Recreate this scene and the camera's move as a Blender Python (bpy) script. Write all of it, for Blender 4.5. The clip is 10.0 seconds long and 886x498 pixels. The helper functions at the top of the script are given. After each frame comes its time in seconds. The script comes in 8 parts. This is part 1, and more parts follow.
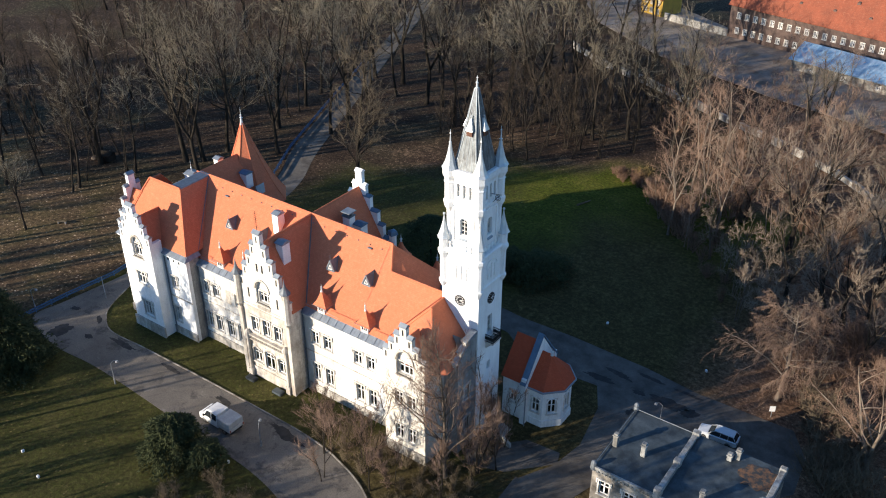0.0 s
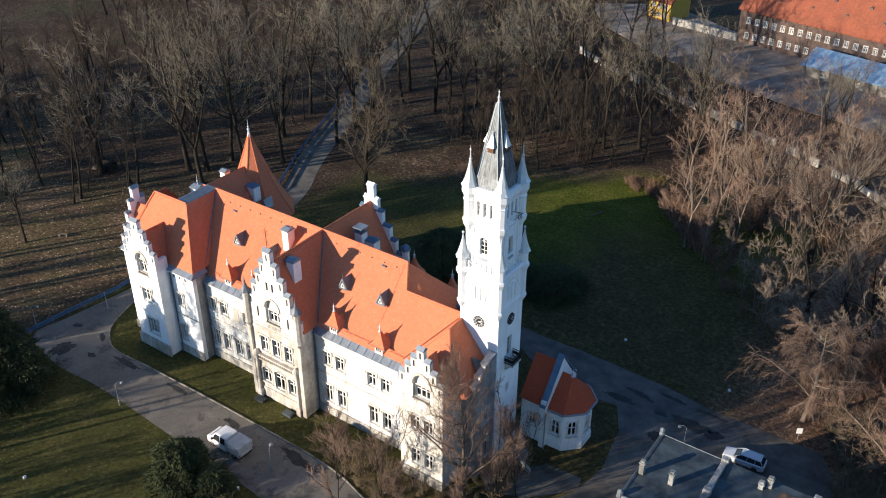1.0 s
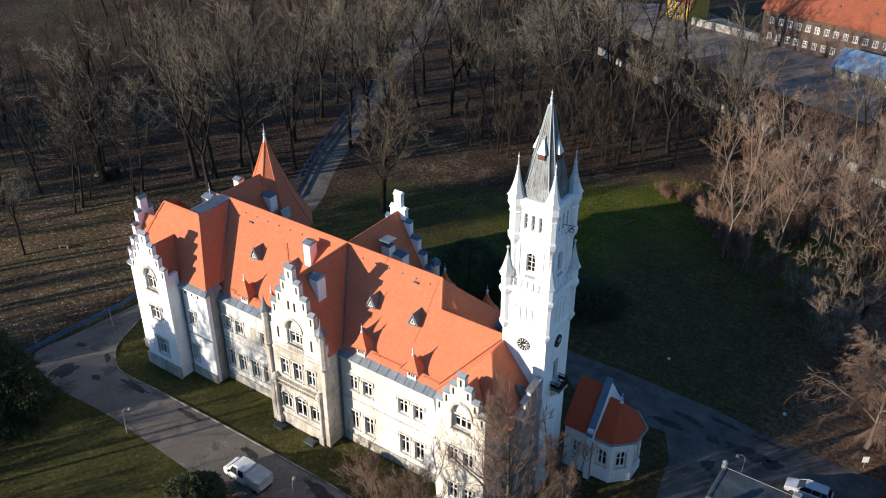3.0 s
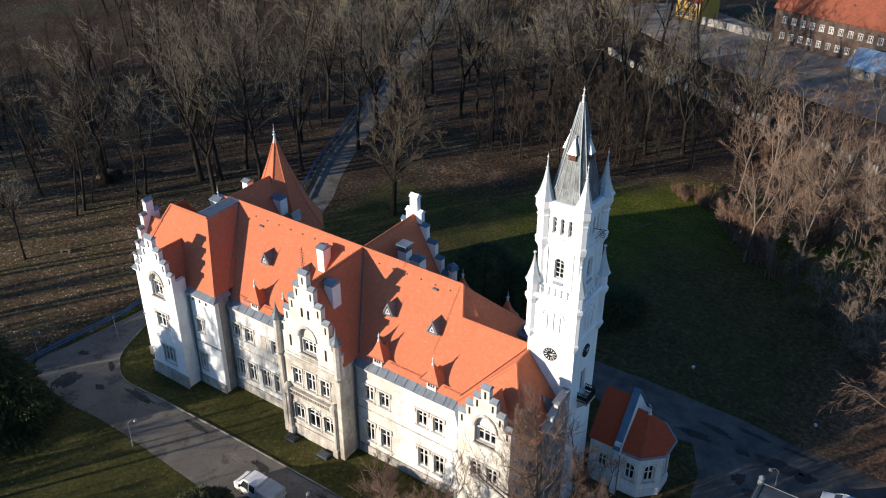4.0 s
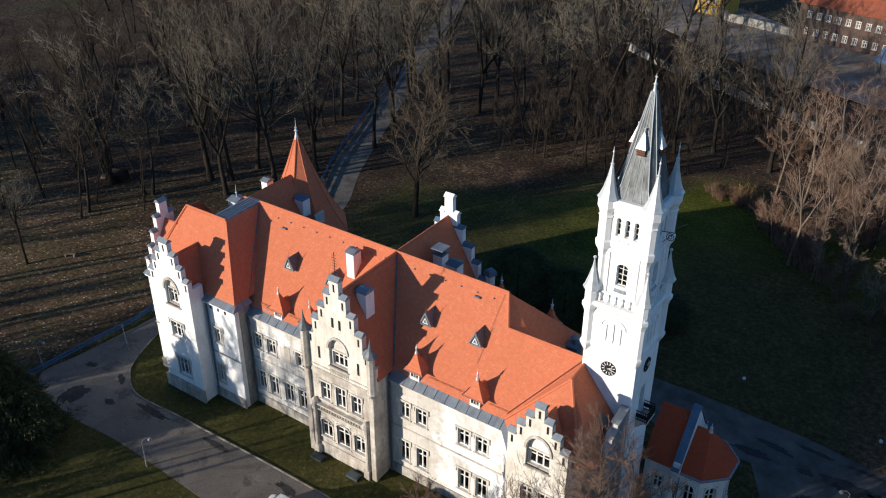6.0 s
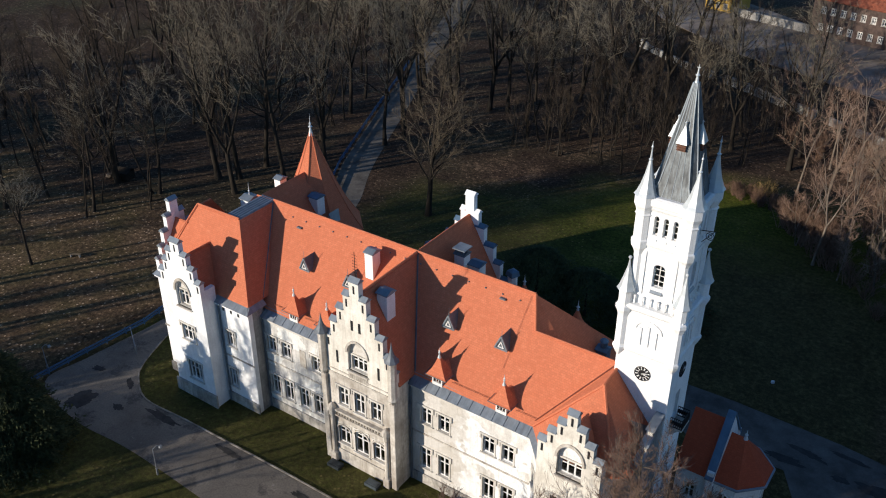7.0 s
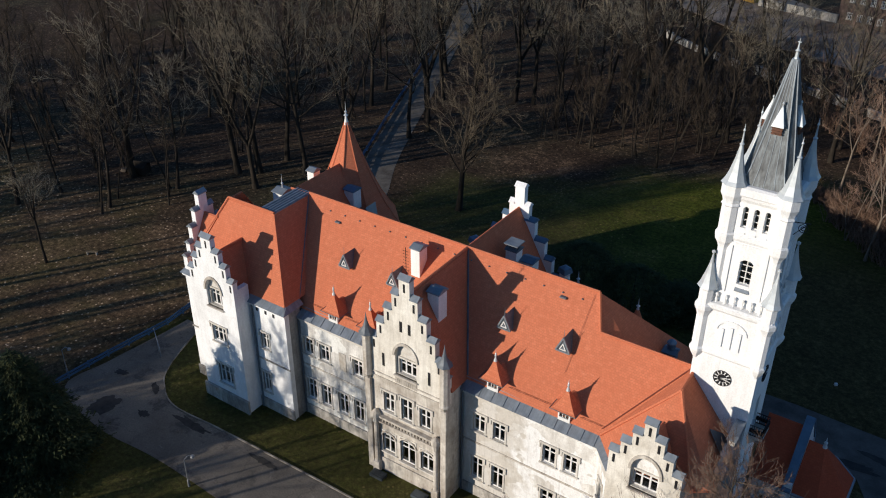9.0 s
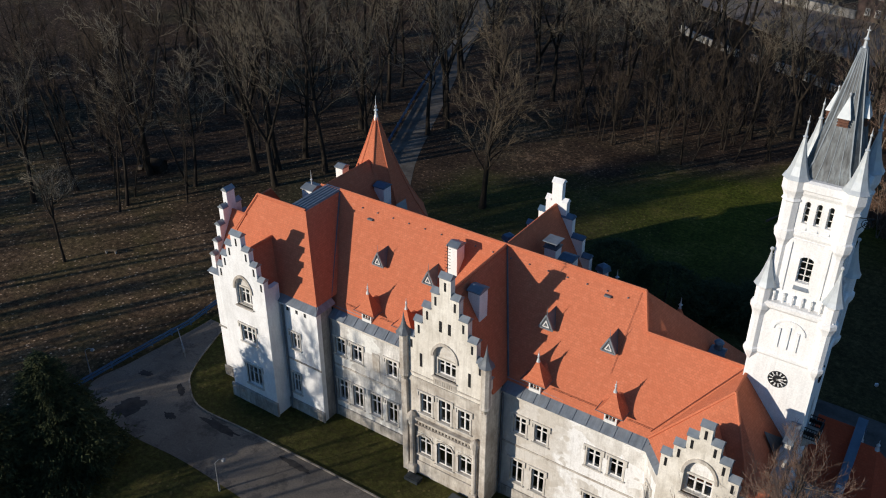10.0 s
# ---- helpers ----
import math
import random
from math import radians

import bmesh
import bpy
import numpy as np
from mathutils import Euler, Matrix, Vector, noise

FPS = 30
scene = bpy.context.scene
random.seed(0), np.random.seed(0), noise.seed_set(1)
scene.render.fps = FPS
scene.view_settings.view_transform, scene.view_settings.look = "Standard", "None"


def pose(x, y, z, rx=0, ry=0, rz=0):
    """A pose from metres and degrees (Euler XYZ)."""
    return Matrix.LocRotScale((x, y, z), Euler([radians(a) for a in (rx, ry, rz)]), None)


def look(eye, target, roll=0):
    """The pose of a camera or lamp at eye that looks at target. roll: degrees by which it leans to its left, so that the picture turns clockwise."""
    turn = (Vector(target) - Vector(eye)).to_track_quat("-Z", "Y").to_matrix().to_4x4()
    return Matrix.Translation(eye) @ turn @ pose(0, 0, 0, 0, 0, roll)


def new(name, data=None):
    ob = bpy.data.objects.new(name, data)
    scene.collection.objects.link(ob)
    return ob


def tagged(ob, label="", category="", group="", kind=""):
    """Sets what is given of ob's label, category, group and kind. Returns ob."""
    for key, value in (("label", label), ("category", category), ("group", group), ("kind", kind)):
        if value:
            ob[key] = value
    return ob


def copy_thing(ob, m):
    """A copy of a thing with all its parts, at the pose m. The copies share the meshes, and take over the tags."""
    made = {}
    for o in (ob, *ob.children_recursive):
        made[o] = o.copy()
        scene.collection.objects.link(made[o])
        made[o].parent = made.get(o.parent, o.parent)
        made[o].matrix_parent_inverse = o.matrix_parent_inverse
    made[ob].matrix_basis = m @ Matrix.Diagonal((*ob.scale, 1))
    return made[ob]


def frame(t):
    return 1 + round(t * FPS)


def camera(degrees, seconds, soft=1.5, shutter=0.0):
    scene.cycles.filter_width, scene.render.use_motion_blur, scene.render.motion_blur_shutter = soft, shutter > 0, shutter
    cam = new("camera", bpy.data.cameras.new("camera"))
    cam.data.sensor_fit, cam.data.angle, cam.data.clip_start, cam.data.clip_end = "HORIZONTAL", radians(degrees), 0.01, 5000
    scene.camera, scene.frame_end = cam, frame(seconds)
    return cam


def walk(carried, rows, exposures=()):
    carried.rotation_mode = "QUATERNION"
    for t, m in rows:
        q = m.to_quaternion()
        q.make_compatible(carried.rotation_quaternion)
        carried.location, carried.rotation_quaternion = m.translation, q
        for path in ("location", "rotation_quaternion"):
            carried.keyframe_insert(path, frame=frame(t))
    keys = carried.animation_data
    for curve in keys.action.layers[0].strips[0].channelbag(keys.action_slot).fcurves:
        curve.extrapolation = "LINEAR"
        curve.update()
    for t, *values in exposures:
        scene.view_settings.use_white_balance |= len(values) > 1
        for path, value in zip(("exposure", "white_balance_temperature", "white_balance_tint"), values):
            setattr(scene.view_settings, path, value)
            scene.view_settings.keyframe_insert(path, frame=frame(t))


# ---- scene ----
cam = camera(52.78, 10.0, soft=1.1)
# seconds, eye, target, roll
PATH = [
    (0, (67.986, -58.613, 71.647), (28.275, -2.681, 30.481), 0.18),
    (0.5, (65.981, -57.654, 71.664), (26.347, -1.650, 30.523), 0.19),
    (1, (64.014, -56.663, 71.465), (24.450, -0.561, 30.388), 0.19),
    (1.5, (62.070, -55.672, 70.799), (22.577, 0.498, 29.748), 0.17),
    (2, (60.151, -54.693, 70.019), (20.688, 1.543, 29.029), 0.15),
    (2.5, (58.252, -53.833, 69.213), (18.822, 2.502, 28.327), 0.14),
    (4, (52.591, -51.433, 66.620), (13.263, 5.175, 26.014), 0.20),
    (4.5, (50.787, -50.798, 65.773), (11.555, 5.942, 25.259), 0.21),
    (5, (49.013, -50.138, 64.911), (9.862, 6.677, 24.423), 0.24),
    (5.5, (47.296, -49.428, 64.095), (8.200, 7.421, 23.603), 0.26),
    (7, (42.322, -47.743, 61.733), (3.315, 9.135, 21.195), 0.23),
    (7.5, (40.747, -47.301, 60.959), (1.776, 9.583, 20.396), 0.20),
    (8, (39.152, -46.871, 60.158), (0.226, 10.031, 19.576), 0.17),
    (8.5, (37.569, -46.573, 59.459), (-1.323, 10.326, 18.841), 0.15),
    (9, (35.937, -46.538, 58.750), (-2.921, 10.328, 18.052), 0.10),
    (9.5, (34.191, -46.711, 58.162), (-4.634, 10.157, 17.437), 0.06),
    (10, (32.326, -46.981, 57.576), (-6.490, 9.885, 16.839), 0.04),
]
# the camera stops down slowly as it comes near
EXPOSURES = [(0, 1.0, 6480, 10), (2.5, 0.79, 6430, 10), (4.5, 0.52, 6350, 10), (5.5, 0.37, 6300, 10), (8, 0.08, 6200, 10), (10, -0.12, 6200, 10)]
walk(cam, [(t, look(e, g, r)) for t, e, g, r in PATH], EXPOSURES)

# ---- world, sun ----
SUN_AZ, SUN_EL = 32.0, 13.5      # the light travels towards +y, turned this far to +x
world = bpy.data.worlds.new("winter_sky")
scene.world = world
world.use_nodes = True
wn = world.node_tree
sky = wn.nodes.new("ShaderNodeTexSky")
sky.sky_type = "NISHITA"
sky.sun_disc = False
sky.sun_elevation = radians(SUN_EL)
sky.sun_rotation = radians(180 + SUN_AZ)
sky.air_density, sky.dust_density, sky.ozone_density = 1.0, 0.15, 4.0
wn.nodes["Background"].inputs[1].default_value = 0.115
tint = wn.nodes.new("ShaderNodeMix")      # clear cold winter air
tint.data_type, tint.blend_type = "RGBA", "MULTIPLY"
tint.inputs[0].default_value = 1.0
tint.inputs[7].default_value = (0.91, 1.0, 1.08, 1)
wn.links.new(sky.outputs[0], tint.inputs[6])
wn.links.new(tint.outputs[2], wn.nodes["Background"].inputs[0])
sun_data = bpy.data.lights.new("sun", "SUN")
sun_data.energy, sun_data.angle, sun_data.color = 5.1, radians(0.55), (1.0, 0.875, 0.72)
sun = new("sun", sun_data)
_a, _e = radians(SUN_AZ), radians(SUN_EL)
_d = Vector((math.sin(_a) * math.cos(_e), math.cos(_a) * math.cos(_e), -math.sin(_e)))
sun.matrix_world = look((-60, -100, 60), Vector((-60, -100, 60)) + _d)

# ---- materials ----
def material(name, rough=0.8, metal=0.0, spec=0.3):
    m = bpy.data.materials.new(name)
    m.use_nodes = True
    b = m.node_tree.nodes["Principled BSDF"]
    b.inputs["Roughness"].default_value = rough
    b.inputs["Metallic"].default_value = metal
    b.inputs["Specular IOR Level"].default_value = spec
    return m, m.node_tree, b


def node(nt, kind, **kw):
    n = nt.nodes.new(kind)
    for k, v in kw.items():
        n.inputs[k.replace("_", " ")].default_value = v
    return n


def coords(nt, kind="Object"):
    return nt.nodes.new("ShaderNodeTexCoord").outputs[kind]


def noisy(nt, src, scale, detail=4.0, rough=0.6, stretch=None):
    if stretch:
        mp = nt.nodes.new("ShaderNodeMapping")
        mp.inputs["Scale"].default_value = stretch
        nt.links.new(src, mp.inputs["Vector"])
        src = mp.outputs[0]
    n = node(nt, "ShaderNodeTexNoise", Scale=scale, Detail=detail, Roughness=rough)
    nt.links.new(src, n.inputs["Vector"])
    return n.outputs["Fac"]


def ramp(nt, fac, stops):
    r = nt.nodes.new("ShaderNodeValToRGB")
    els = r.color_ramp.elements
    while len(els) < len(stops):
        els.new(0.5)
    for el, (p, c) in zip(els, stops):
        el.position = p
        el.color = (c, c, c, 1) if isinstance(c, (int, float)) else (*c, 1)
    nt.links.new(fac, r.inputs[0])
    return r.outputs[0]


def blend(nt, fac, a, b, mode="MIX"):
    n = nt.nodes.new("ShaderNodeMix")
    n.data_type, n.blend_type = "RGBA", mode
    for sock, v in ((n.inputs[0], fac), (n.inputs[6], a), (n.inputs[7], b)):
        if isinstance(v, (int, float)):
            sock.default_value = v
        elif isinstance(v, tuple):
            sock.default_value = (*v, 1)
        else:
            nt.links.new(v, sock)
    return n.outputs[2]


def bump(nt, b, height, strength=0.3, dist=0.02):
    n = node(nt, "ShaderNodeBump", Strength=strength, Distance=dist)
    nt.links.new(height, n.inputs["Height"])
    nt.links.new(n.outputs[0], b.inputs["Normal"])


def grained(name, base, dark, scale=3.0, fine=30.0, rough=0.8, metal=0.0, spec=0.3, relief=0.3, dist=0.02, low=0.35, high=0.7, stretch=None):
    """Two scales of variation between two colours, with fine relief."""
    m, nt, b = material(name, rough, metal, spec)
    src = coords(nt)
    big = ramp(nt, noisy(nt, src, scale, 5, 0.65, stretch), [(low, dark), (high, base)])
    small = ramp(nt, noisy(nt, src, fine, 3), [(0.3, 0.8), (0.7, 1.0)])
    nt.links.new(blend(nt, 1.0, big, small, "MULTIPLY"), b.inputs["Base Color"])
    bump(nt, b, noisy(nt, src, fine, 4), relief, dist)
    return m


def plaster(name, base, stain, amount, patched=0.0, older=None):
    """Old lime plaster with streaks and blotches."""
    m, nt, b = material(name, 0.9, 0, 0.2)
    src = nt.nodes.new("ShaderNodeNewGeometry").outputs["Position"]
    blotch = ramp(nt, noisy(nt, src, 0.35, 6, 0.7), [(0.38, 0.0), (0.64, amount)])
    streak = ramp(nt, noisy(nt, src, 1.6, 5, 0.7, (1.0, 1.0, 0.14)), [(0.45, 0.0), (0.75, amount)])
    c = blend(nt, blotch, base, stain)
    c = blend(nt, streak, c, tuple(v * 0.75 for v in stain))
    if patched:      # squarish areas of newer, whiter render
        new_coat = ramp(nt, noisy(nt, src, 0.30, 3, 0.55, (1.0, 1.0, 1.3)), [(0.50, 0.0), (0.515, patched)])
        c = blend(nt, new_coat, c, tuple(min(v * 1.07, 0.84) for v in base))
    if older:        # an older, greyer coat up to a ragged edge at this x
        sep = nt.nodes.new("ShaderNodeSeparateXYZ")
        nt.links.new(src, sep.inputs[0])
        edge = nt.nodes.new("ShaderNodeMath")
        edge.operation = "MULTIPLY_ADD"
        nt.links.new(noisy(nt, src, 0.55, 6, 0.65), edge.inputs[0])
        edge.inputs[1].default_value = -7.0
        nt.links.new(sep.outputs[0], edge.inputs[2])
        r = node(nt, "ShaderNodeMapRange")
        r.inputs["From Min"].default_value, r.inputs["From Max"].default_value = older - 3.0, older - 4.0
        nt.links.new(edge.outputs[0], r.inputs["Value"])
        c = blend(nt, blend(nt, 1.0, r.outputs[0], (0.62, 0.62, 0.62), "MULTIPLY"), c, tuple(v * 1.15 for v in stain))
    grime = ramp(nt, noisy(nt, src, 1.9, 9, 0.8, (1.0, 1.0, 0.6)), [(0.50, 0.0), (0.66, amount * 0.75)])
    c = blend(nt, grime, c, tuple(v * 0.9 for v in stain))
    runs = ramp(nt, noisy(nt, src, 5.5, 4, 0.7, (1.0, 1.0, 0.05)), [(0.56, 0.0), (0.72, amount * 0.6)])
    c = blend(nt, runs, c, tuple(v * 0.62 for v in stain))
    fine = ramp(nt, noisy(nt, src, 9.0, 4), [(0.3, 0.84), (0.7, 1.0)])
    nt.links.new(blend(nt, 1.0, c, fine, "MULTIPLY"), b.inputs["Base Color"])
    bump(nt, b, noisy(nt, src, 14, 5), 0.25, 0.03)
    return m


def tiled_roof(name, base, dark, pale):
    """Plain clay tiles in courses; the sheet's own coordinates are in metres."""
    m, nt, b = material(name, 0.86, 0, 0.06)
    uv = coords(nt, "UV")
    src = coords(nt)
    br = node(nt, "ShaderNodeTexBrick", Scale=1.0, Mortar_Size=0.012, Mortar_Smooth=0.6, Bias=0.0, Brick_Width=0.22, Row_Height=0.2)
    br.inputs["Color1"].default_value, br.inputs["Color2"].default_value, br.inputs["Mortar"].default_value = (*base, 1), (*[v * 0.84 for v in base], 1), (*[v * 0.66 for v in base], 1)
    nt.links.new(uv, br.inputs["Vector"])
    patch = ramp(nt, noisy(nt, uv, 0.35, 5, 0.7), [(0.35, 0.0), (0.75, 0.55)])
    c = blend(nt, patch, br.outputs["Color"], dark)
    odd = ramp(nt, noisy(nt, uv, 2.6, 5, 0.75, (0.7, 1.0, 1.0)), [(0.54, 0.0), (0.72, 0.6)])
    c = blend(nt, odd, c, pale)
    streak = ramp(nt, noisy(nt, uv, 1.2, 5, 0.7, (1.0, 0.12, 1.0)), [(0.52, 0.0), (0.8, 0.25)])
    c = blend(nt, streak, c, tuple(v * 0.7 for v in dark))
    nt.links.new(c, b.inputs["Base Color"])
    bump(nt, b, br.outputs["Fac"], 0.35, -0.015)
    return m


def seamed_metal(name, base, dark, metal=0.35, rough=0.45):
    m, nt, b = material(name, rough, metal, 0.5)
    src = coords(nt)
    uv = coords(nt, "UV")
    c = ramp(nt, noisy(nt, src, 0.9, 5, 0.7), [(0.3, dark), (0.7, base)])
    st = ramp(nt, noisy(nt, uv, 2.2, 4, 0.7, (1.0, 0.1, 1.0)), [(0.4, 1.0), (0.75, 0.62)])
    nt.links.new(blend(nt, 1.0, c, st, "MULTIPLY"), b.inputs["Base Color"])
    nt.links.new(ramp(nt, noisy(nt, src, 3.0, 4), [(0.3, rough - 0.12), (0.7, rough + 0.15)]), b.inputs["Roughness"])
    bump(nt, b, noisy(nt, src, 5.0, 3), 0.2, 0.02)
    return m


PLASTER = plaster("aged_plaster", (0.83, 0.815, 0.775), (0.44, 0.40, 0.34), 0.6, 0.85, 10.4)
PAVILION = plaster("clean_white_plaster", (0.89, 0.895, 0.89), (0.60, 0.59, 0.57), 0.34)
STONE = plaster("weathered_stone", (0.69, 0.65, 0.575), (0.27, 0.225, 0.18), 0.74)
LIMEWASH = plaster("limewashed_stone", (0.82, 0.785, 0.705), (0.48, 0.43, 0.35), 0.58)
SURROUND = plaster("pale_window_stone", (0.72, 0.685, 0.62), (0.36, 0.335, 0.29), 0.5)
# stains on the pavilion side; beside the tower its dark stands for shade
STAINSHADE = plaster("stain_and_shade_plaster", (0.40, 0.385, 0.36), (0.17, 0.165, 0.16), 0.8)
RUBBLE = plaster("rubble_plinth", (0.56, 0.525, 0.47), (0.17, 0.155, 0.135), 0.85)
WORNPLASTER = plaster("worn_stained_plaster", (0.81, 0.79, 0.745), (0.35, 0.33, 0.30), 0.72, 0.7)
WHITE = plaster("white_tower_paint", (0.90, 0.90, 0.89), (0.72, 0.71, 0.68), 0.35)
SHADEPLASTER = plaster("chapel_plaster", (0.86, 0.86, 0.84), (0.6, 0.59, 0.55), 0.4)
TILE = tiled_roof("clay_tiles", (0.585, 0.189, 0.099), (0.49, 0.143, 0.071), (0.665, 0.256, 0.147))
REDTILE = tiled_roof("red_chapel_tiles", (0.47, 0.092, 0.042), (0.36, 0.070, 0.034), (0.50, 0.125, 0.065))
OLDTILE = tiled_roof("old_clay_tiles", (0.30, 0.092, 0.052), (0.10, 0.045, 0.033), (0.36, 0.18, 0.115))
TILED = (TILE, REDTILE, OLDTILE)
METAL = seamed_metal("zinc_sheet", (0.29, 0.325, 0.355), (0.18, 0.21, 0.24))
DARKMETAL = seamed_metal("dark_zinc", (0.17, 0.19, 0.21), (0.09, 0.105, 0.12), 0.1, 0.62)


def streaked_lead():
    """Lead sheets with dark and pale runs down the slope."""
    m, nt, b = material("lead_spire_sheet", 0.5, 0.3, 0.5)
    s = coords(nt)
    c = ramp(nt, noisy(nt, s, 3.2, 5, 0.75, (1.0, 1.0, 0.035)), [(0.32, (0.06, 0.062, 0.064)), (0.5, (0.125, 0.135, 0.14)), (0.68, (0.22, 0.25, 0.265))])
    v = ramp(nt, noisy(nt, s, 1.1, 5, 0.7), [(0.3, 0.6), (0.7, 1.15)])
    nt.links.new(blend(nt, 1.0, c, v, "MULTIPLY"), b.inputs["Base Color"])
    nt.links.new(ramp(nt, noisy(nt, s, 3.0, 4), [(0.3, 0.38), (0.7, 0.65)]), b.inputs["Roughness"])
    bump(nt, b, noisy(nt, s, 5.0, 3), 0.3, 0.02)
    return m


SPIRE = streaked_lead()
PALEMETAL = seamed_metal("pale_sheet_caps", (0.68, 0.71, 0.71), (0.48, 0.52, 0.54), 0.25, 0.42)
FRAMEPAINT = grained("white_window_paint", (0.82, 0.81, 0.78), (0.7, 0.69, 0.66), 2.0, 20, 0.5)
IRON = grained("black_iron", (0.03, 0.03, 0.032), (0.015, 0.015, 0.016), 4.0, 30, 0.5, 0.4)
BRONZE = grained("copper_louvres", (0.30, 0.10, 0.06), (0.18, 0.06, 0.04), 4.0, 30, 0.6)
DIAL = grained("black_dial", (0.02, 0.02, 0.022), (0.012, 0.012, 0.014), 5.0, 40, 0.5)
BLUESHEET = seamed_metal("blue_sheet", (0.12, 0.20, 0.29), (0.07, 0.13, 0.20), 0.2, 0.45)
BARNROOF = seamed_metal("blue_barn_sheet", (0.40, 0.49, 0.57), (0.07, 0.24, 0.42), 0.05, 0.5)
BITUMEN = grained("bitumen_roof", (0.068, 0.086, 0.096), (0.020, 0.026, 0.030), 0.6, 8, 0.55, 0, 0.4, 0.3, 0.02, 0.36, 0.66)
RUST = grained("mossy_rusty_felt", (0.17, 0.09, 0.05), (0.04, 0.044, 0.045), 1.7, 10, 0.9, 0, 0.3, 0.3, 0.02, 0.42, 0.58)
DARKBRICK = grained("sooty_brick", (0.15, 0.10, 0.08), (0.07, 0.05, 0.042), 0.8, 14, 0.9)
YELLOWWALL = grained("yellow_render", (0.70, 0.44, 0.08), (0.55, 0.34, 0.07), 0.8, 10, 0.9)
STAINED = grained("stained_render", (0.34, 0.31, 0.265), (0.12, 0.105, 0.088), 0.6, 7, 0.9, 0, 0.2, 0.3, 0.02, 0.38, 0.62)
LOUVRE = grained("rusty_louvre_paint", (0.20, 0.085, 0.05), (0.09, 0.045, 0.03), 3.0, 20, 0.7)
PARAPET = plaster("weathered_parapet", (0.43, 0.43, 0.41), (0.11, 0.105, 0.095), 0.85)
CONCRETE = grained("pale_concrete", (0.42, 0.40, 0.36), (0.28, 0.265, 0.24), 0.7, 9, 0.9)
BARK = grained("dark_bark", (0.046, 0.037, 0.029), (0.02, 0.017, 0.013), 1.5, 12, 0.95, 0, 0.1, 0.5, 0.04, 0.35, 0.7, (1, 1, 0.3))
GREYBARK = grained("grey_brown_bark", (0.16, 0.128, 0.10), (0.065, 0.052, 0.04), 1.3, 10, 0.95, 0, 0.1, 0.5, 0.03, 0.3, 0.65, (1, 1, 0.4))
PALEBARK = grained("pale_bark", (0.25, 0.20, 0.155), (0.09, 0.07, 0.053), 1.1, 10, 0.95, 0, 0.1, 0.5, 0.03, 0.3, 0.65, (1, 1, 0.4))
NEEDLES = grained("dark_needles", (0.088, 0.098, 0.040), (0.028, 0.038, 0.017), 1.5, 9, 0.9, 0, 0.15)
BARELEAF = grained("dry_shrub_twigs", (0.20, 0.156, 0.105), (0.12, 0.092, 0.06), 1.2, 8, 0.95, 0, 0.1)
REDBRUSH = grained("reddish_brown_brush", (0.25, 0.155, 0.105), (0.13, 0.082, 0.057), 1.2, 8, 0.95, 0, 0.1)
RUSHES = grained("dry_golden_rushes", (0.36, 0.25, 0.10), (0.24, 0.16, 0.065), 1.4, 8, 0.95, 0, 0.1)
CARWHITE = grained("white_van_paint", (0.70, 0.71, 0.71), (0.60, 0.61, 0.62), 0.8, 12, 0.3, 0, 0.5, 0.05)
CARSILVER = grained("silver_car_paint", (0.66, 0.68, 0.70), (0.58, 0.60, 0.62), 1.0, 20, 0.28, 0.25, 0.5, 0.05)
RUBBER = grained("tyre_rubber", (0.025, 0.025, 0.025), (0.015, 0.015, 0.015), 3, 20, 0.9)
CARGLASS, _nt, _b = material("car_glass", 0.05, 0, 0.5)
_b.inputs["Base Color"].default_value = (0.02, 0.024, 0.028, 1)
BLUEPAINT = grained("blue_fence_paint", (0.045, 0.12, 0.25), (0.03, 0.08, 0.17), 2, 15, 0.6)
TARP = grained("grey_white_tarpaulin", (0.50, 0.50, 0.48), (0.34, 0.34, 0.33), 1.0, 10, 0.7)
REDPAINT = grained("red_hydrant_paint", (0.5, 0.05, 0.03), (0.32, 0.035, 0.025), 4, 20, 0.5)
SIGNWHITE = grained("white_sign_board", (0.8, 0.8, 0.78), (0.68, 0.68, 0.66), 2, 15, 0.6)
LAMPGREY = grained("grey_lamp_steel", (0.35, 0.36, 0.37), (0.25, 0.26, 0.27), 3, 20, 0.5, 0.5)


def twig_material(name, a, b_):
    """Bark of thin twigs; each tree is a little different."""
    m, nt, b = material(name, 0.9, 0, 0.1)
    rnd = nt.nodes.new("ShaderNodeObjectInfo").outputs["Random"]
    c = ramp(nt, rnd, [(0.0, a), (1.0, b_)])
    v = ramp(nt, noisy(nt, coords(nt), 0.7, 4), [(0.3, 0.65), (0.7, 1.1)])
    nt.links.new(blend(nt, 1.0, c, v, "MULTIPLY"), b.inputs["Base Color"])
    return m


TWIG = twig_material("grey_brown_twigs", (0.155, 0.130, 0.093), (0.28, 0.24, 0.175))
LAWNTWIG = twig_material("dull_brown_twigs", (0.115, 0.092, 0.064), (0.135, 0.108, 0.076))
# twigs of the unlit woods; their shade is put into the colour
SHADETWIG = twig_material("shade_dark_twigs", (0.055, 0.041, 0.029), (0.098, 0.075, 0.054))
OAKTWIG = twig_material("oak_twigs", (0.22, 0.165, 0.121), (0.31, 0.24, 0.176))
REDTWIG = twig_material("reddish_twigs", (0.25, 0.156, 0.108), (0.32, 0.215, 0.152))

# glass with the dark rooms behind it
GLASS, _nt, _b = material("window_glass", 0.03, 0, 0.5)
_b.inputs["Base Color"].default_value = (0.75, 0.8, 0.82, 1)
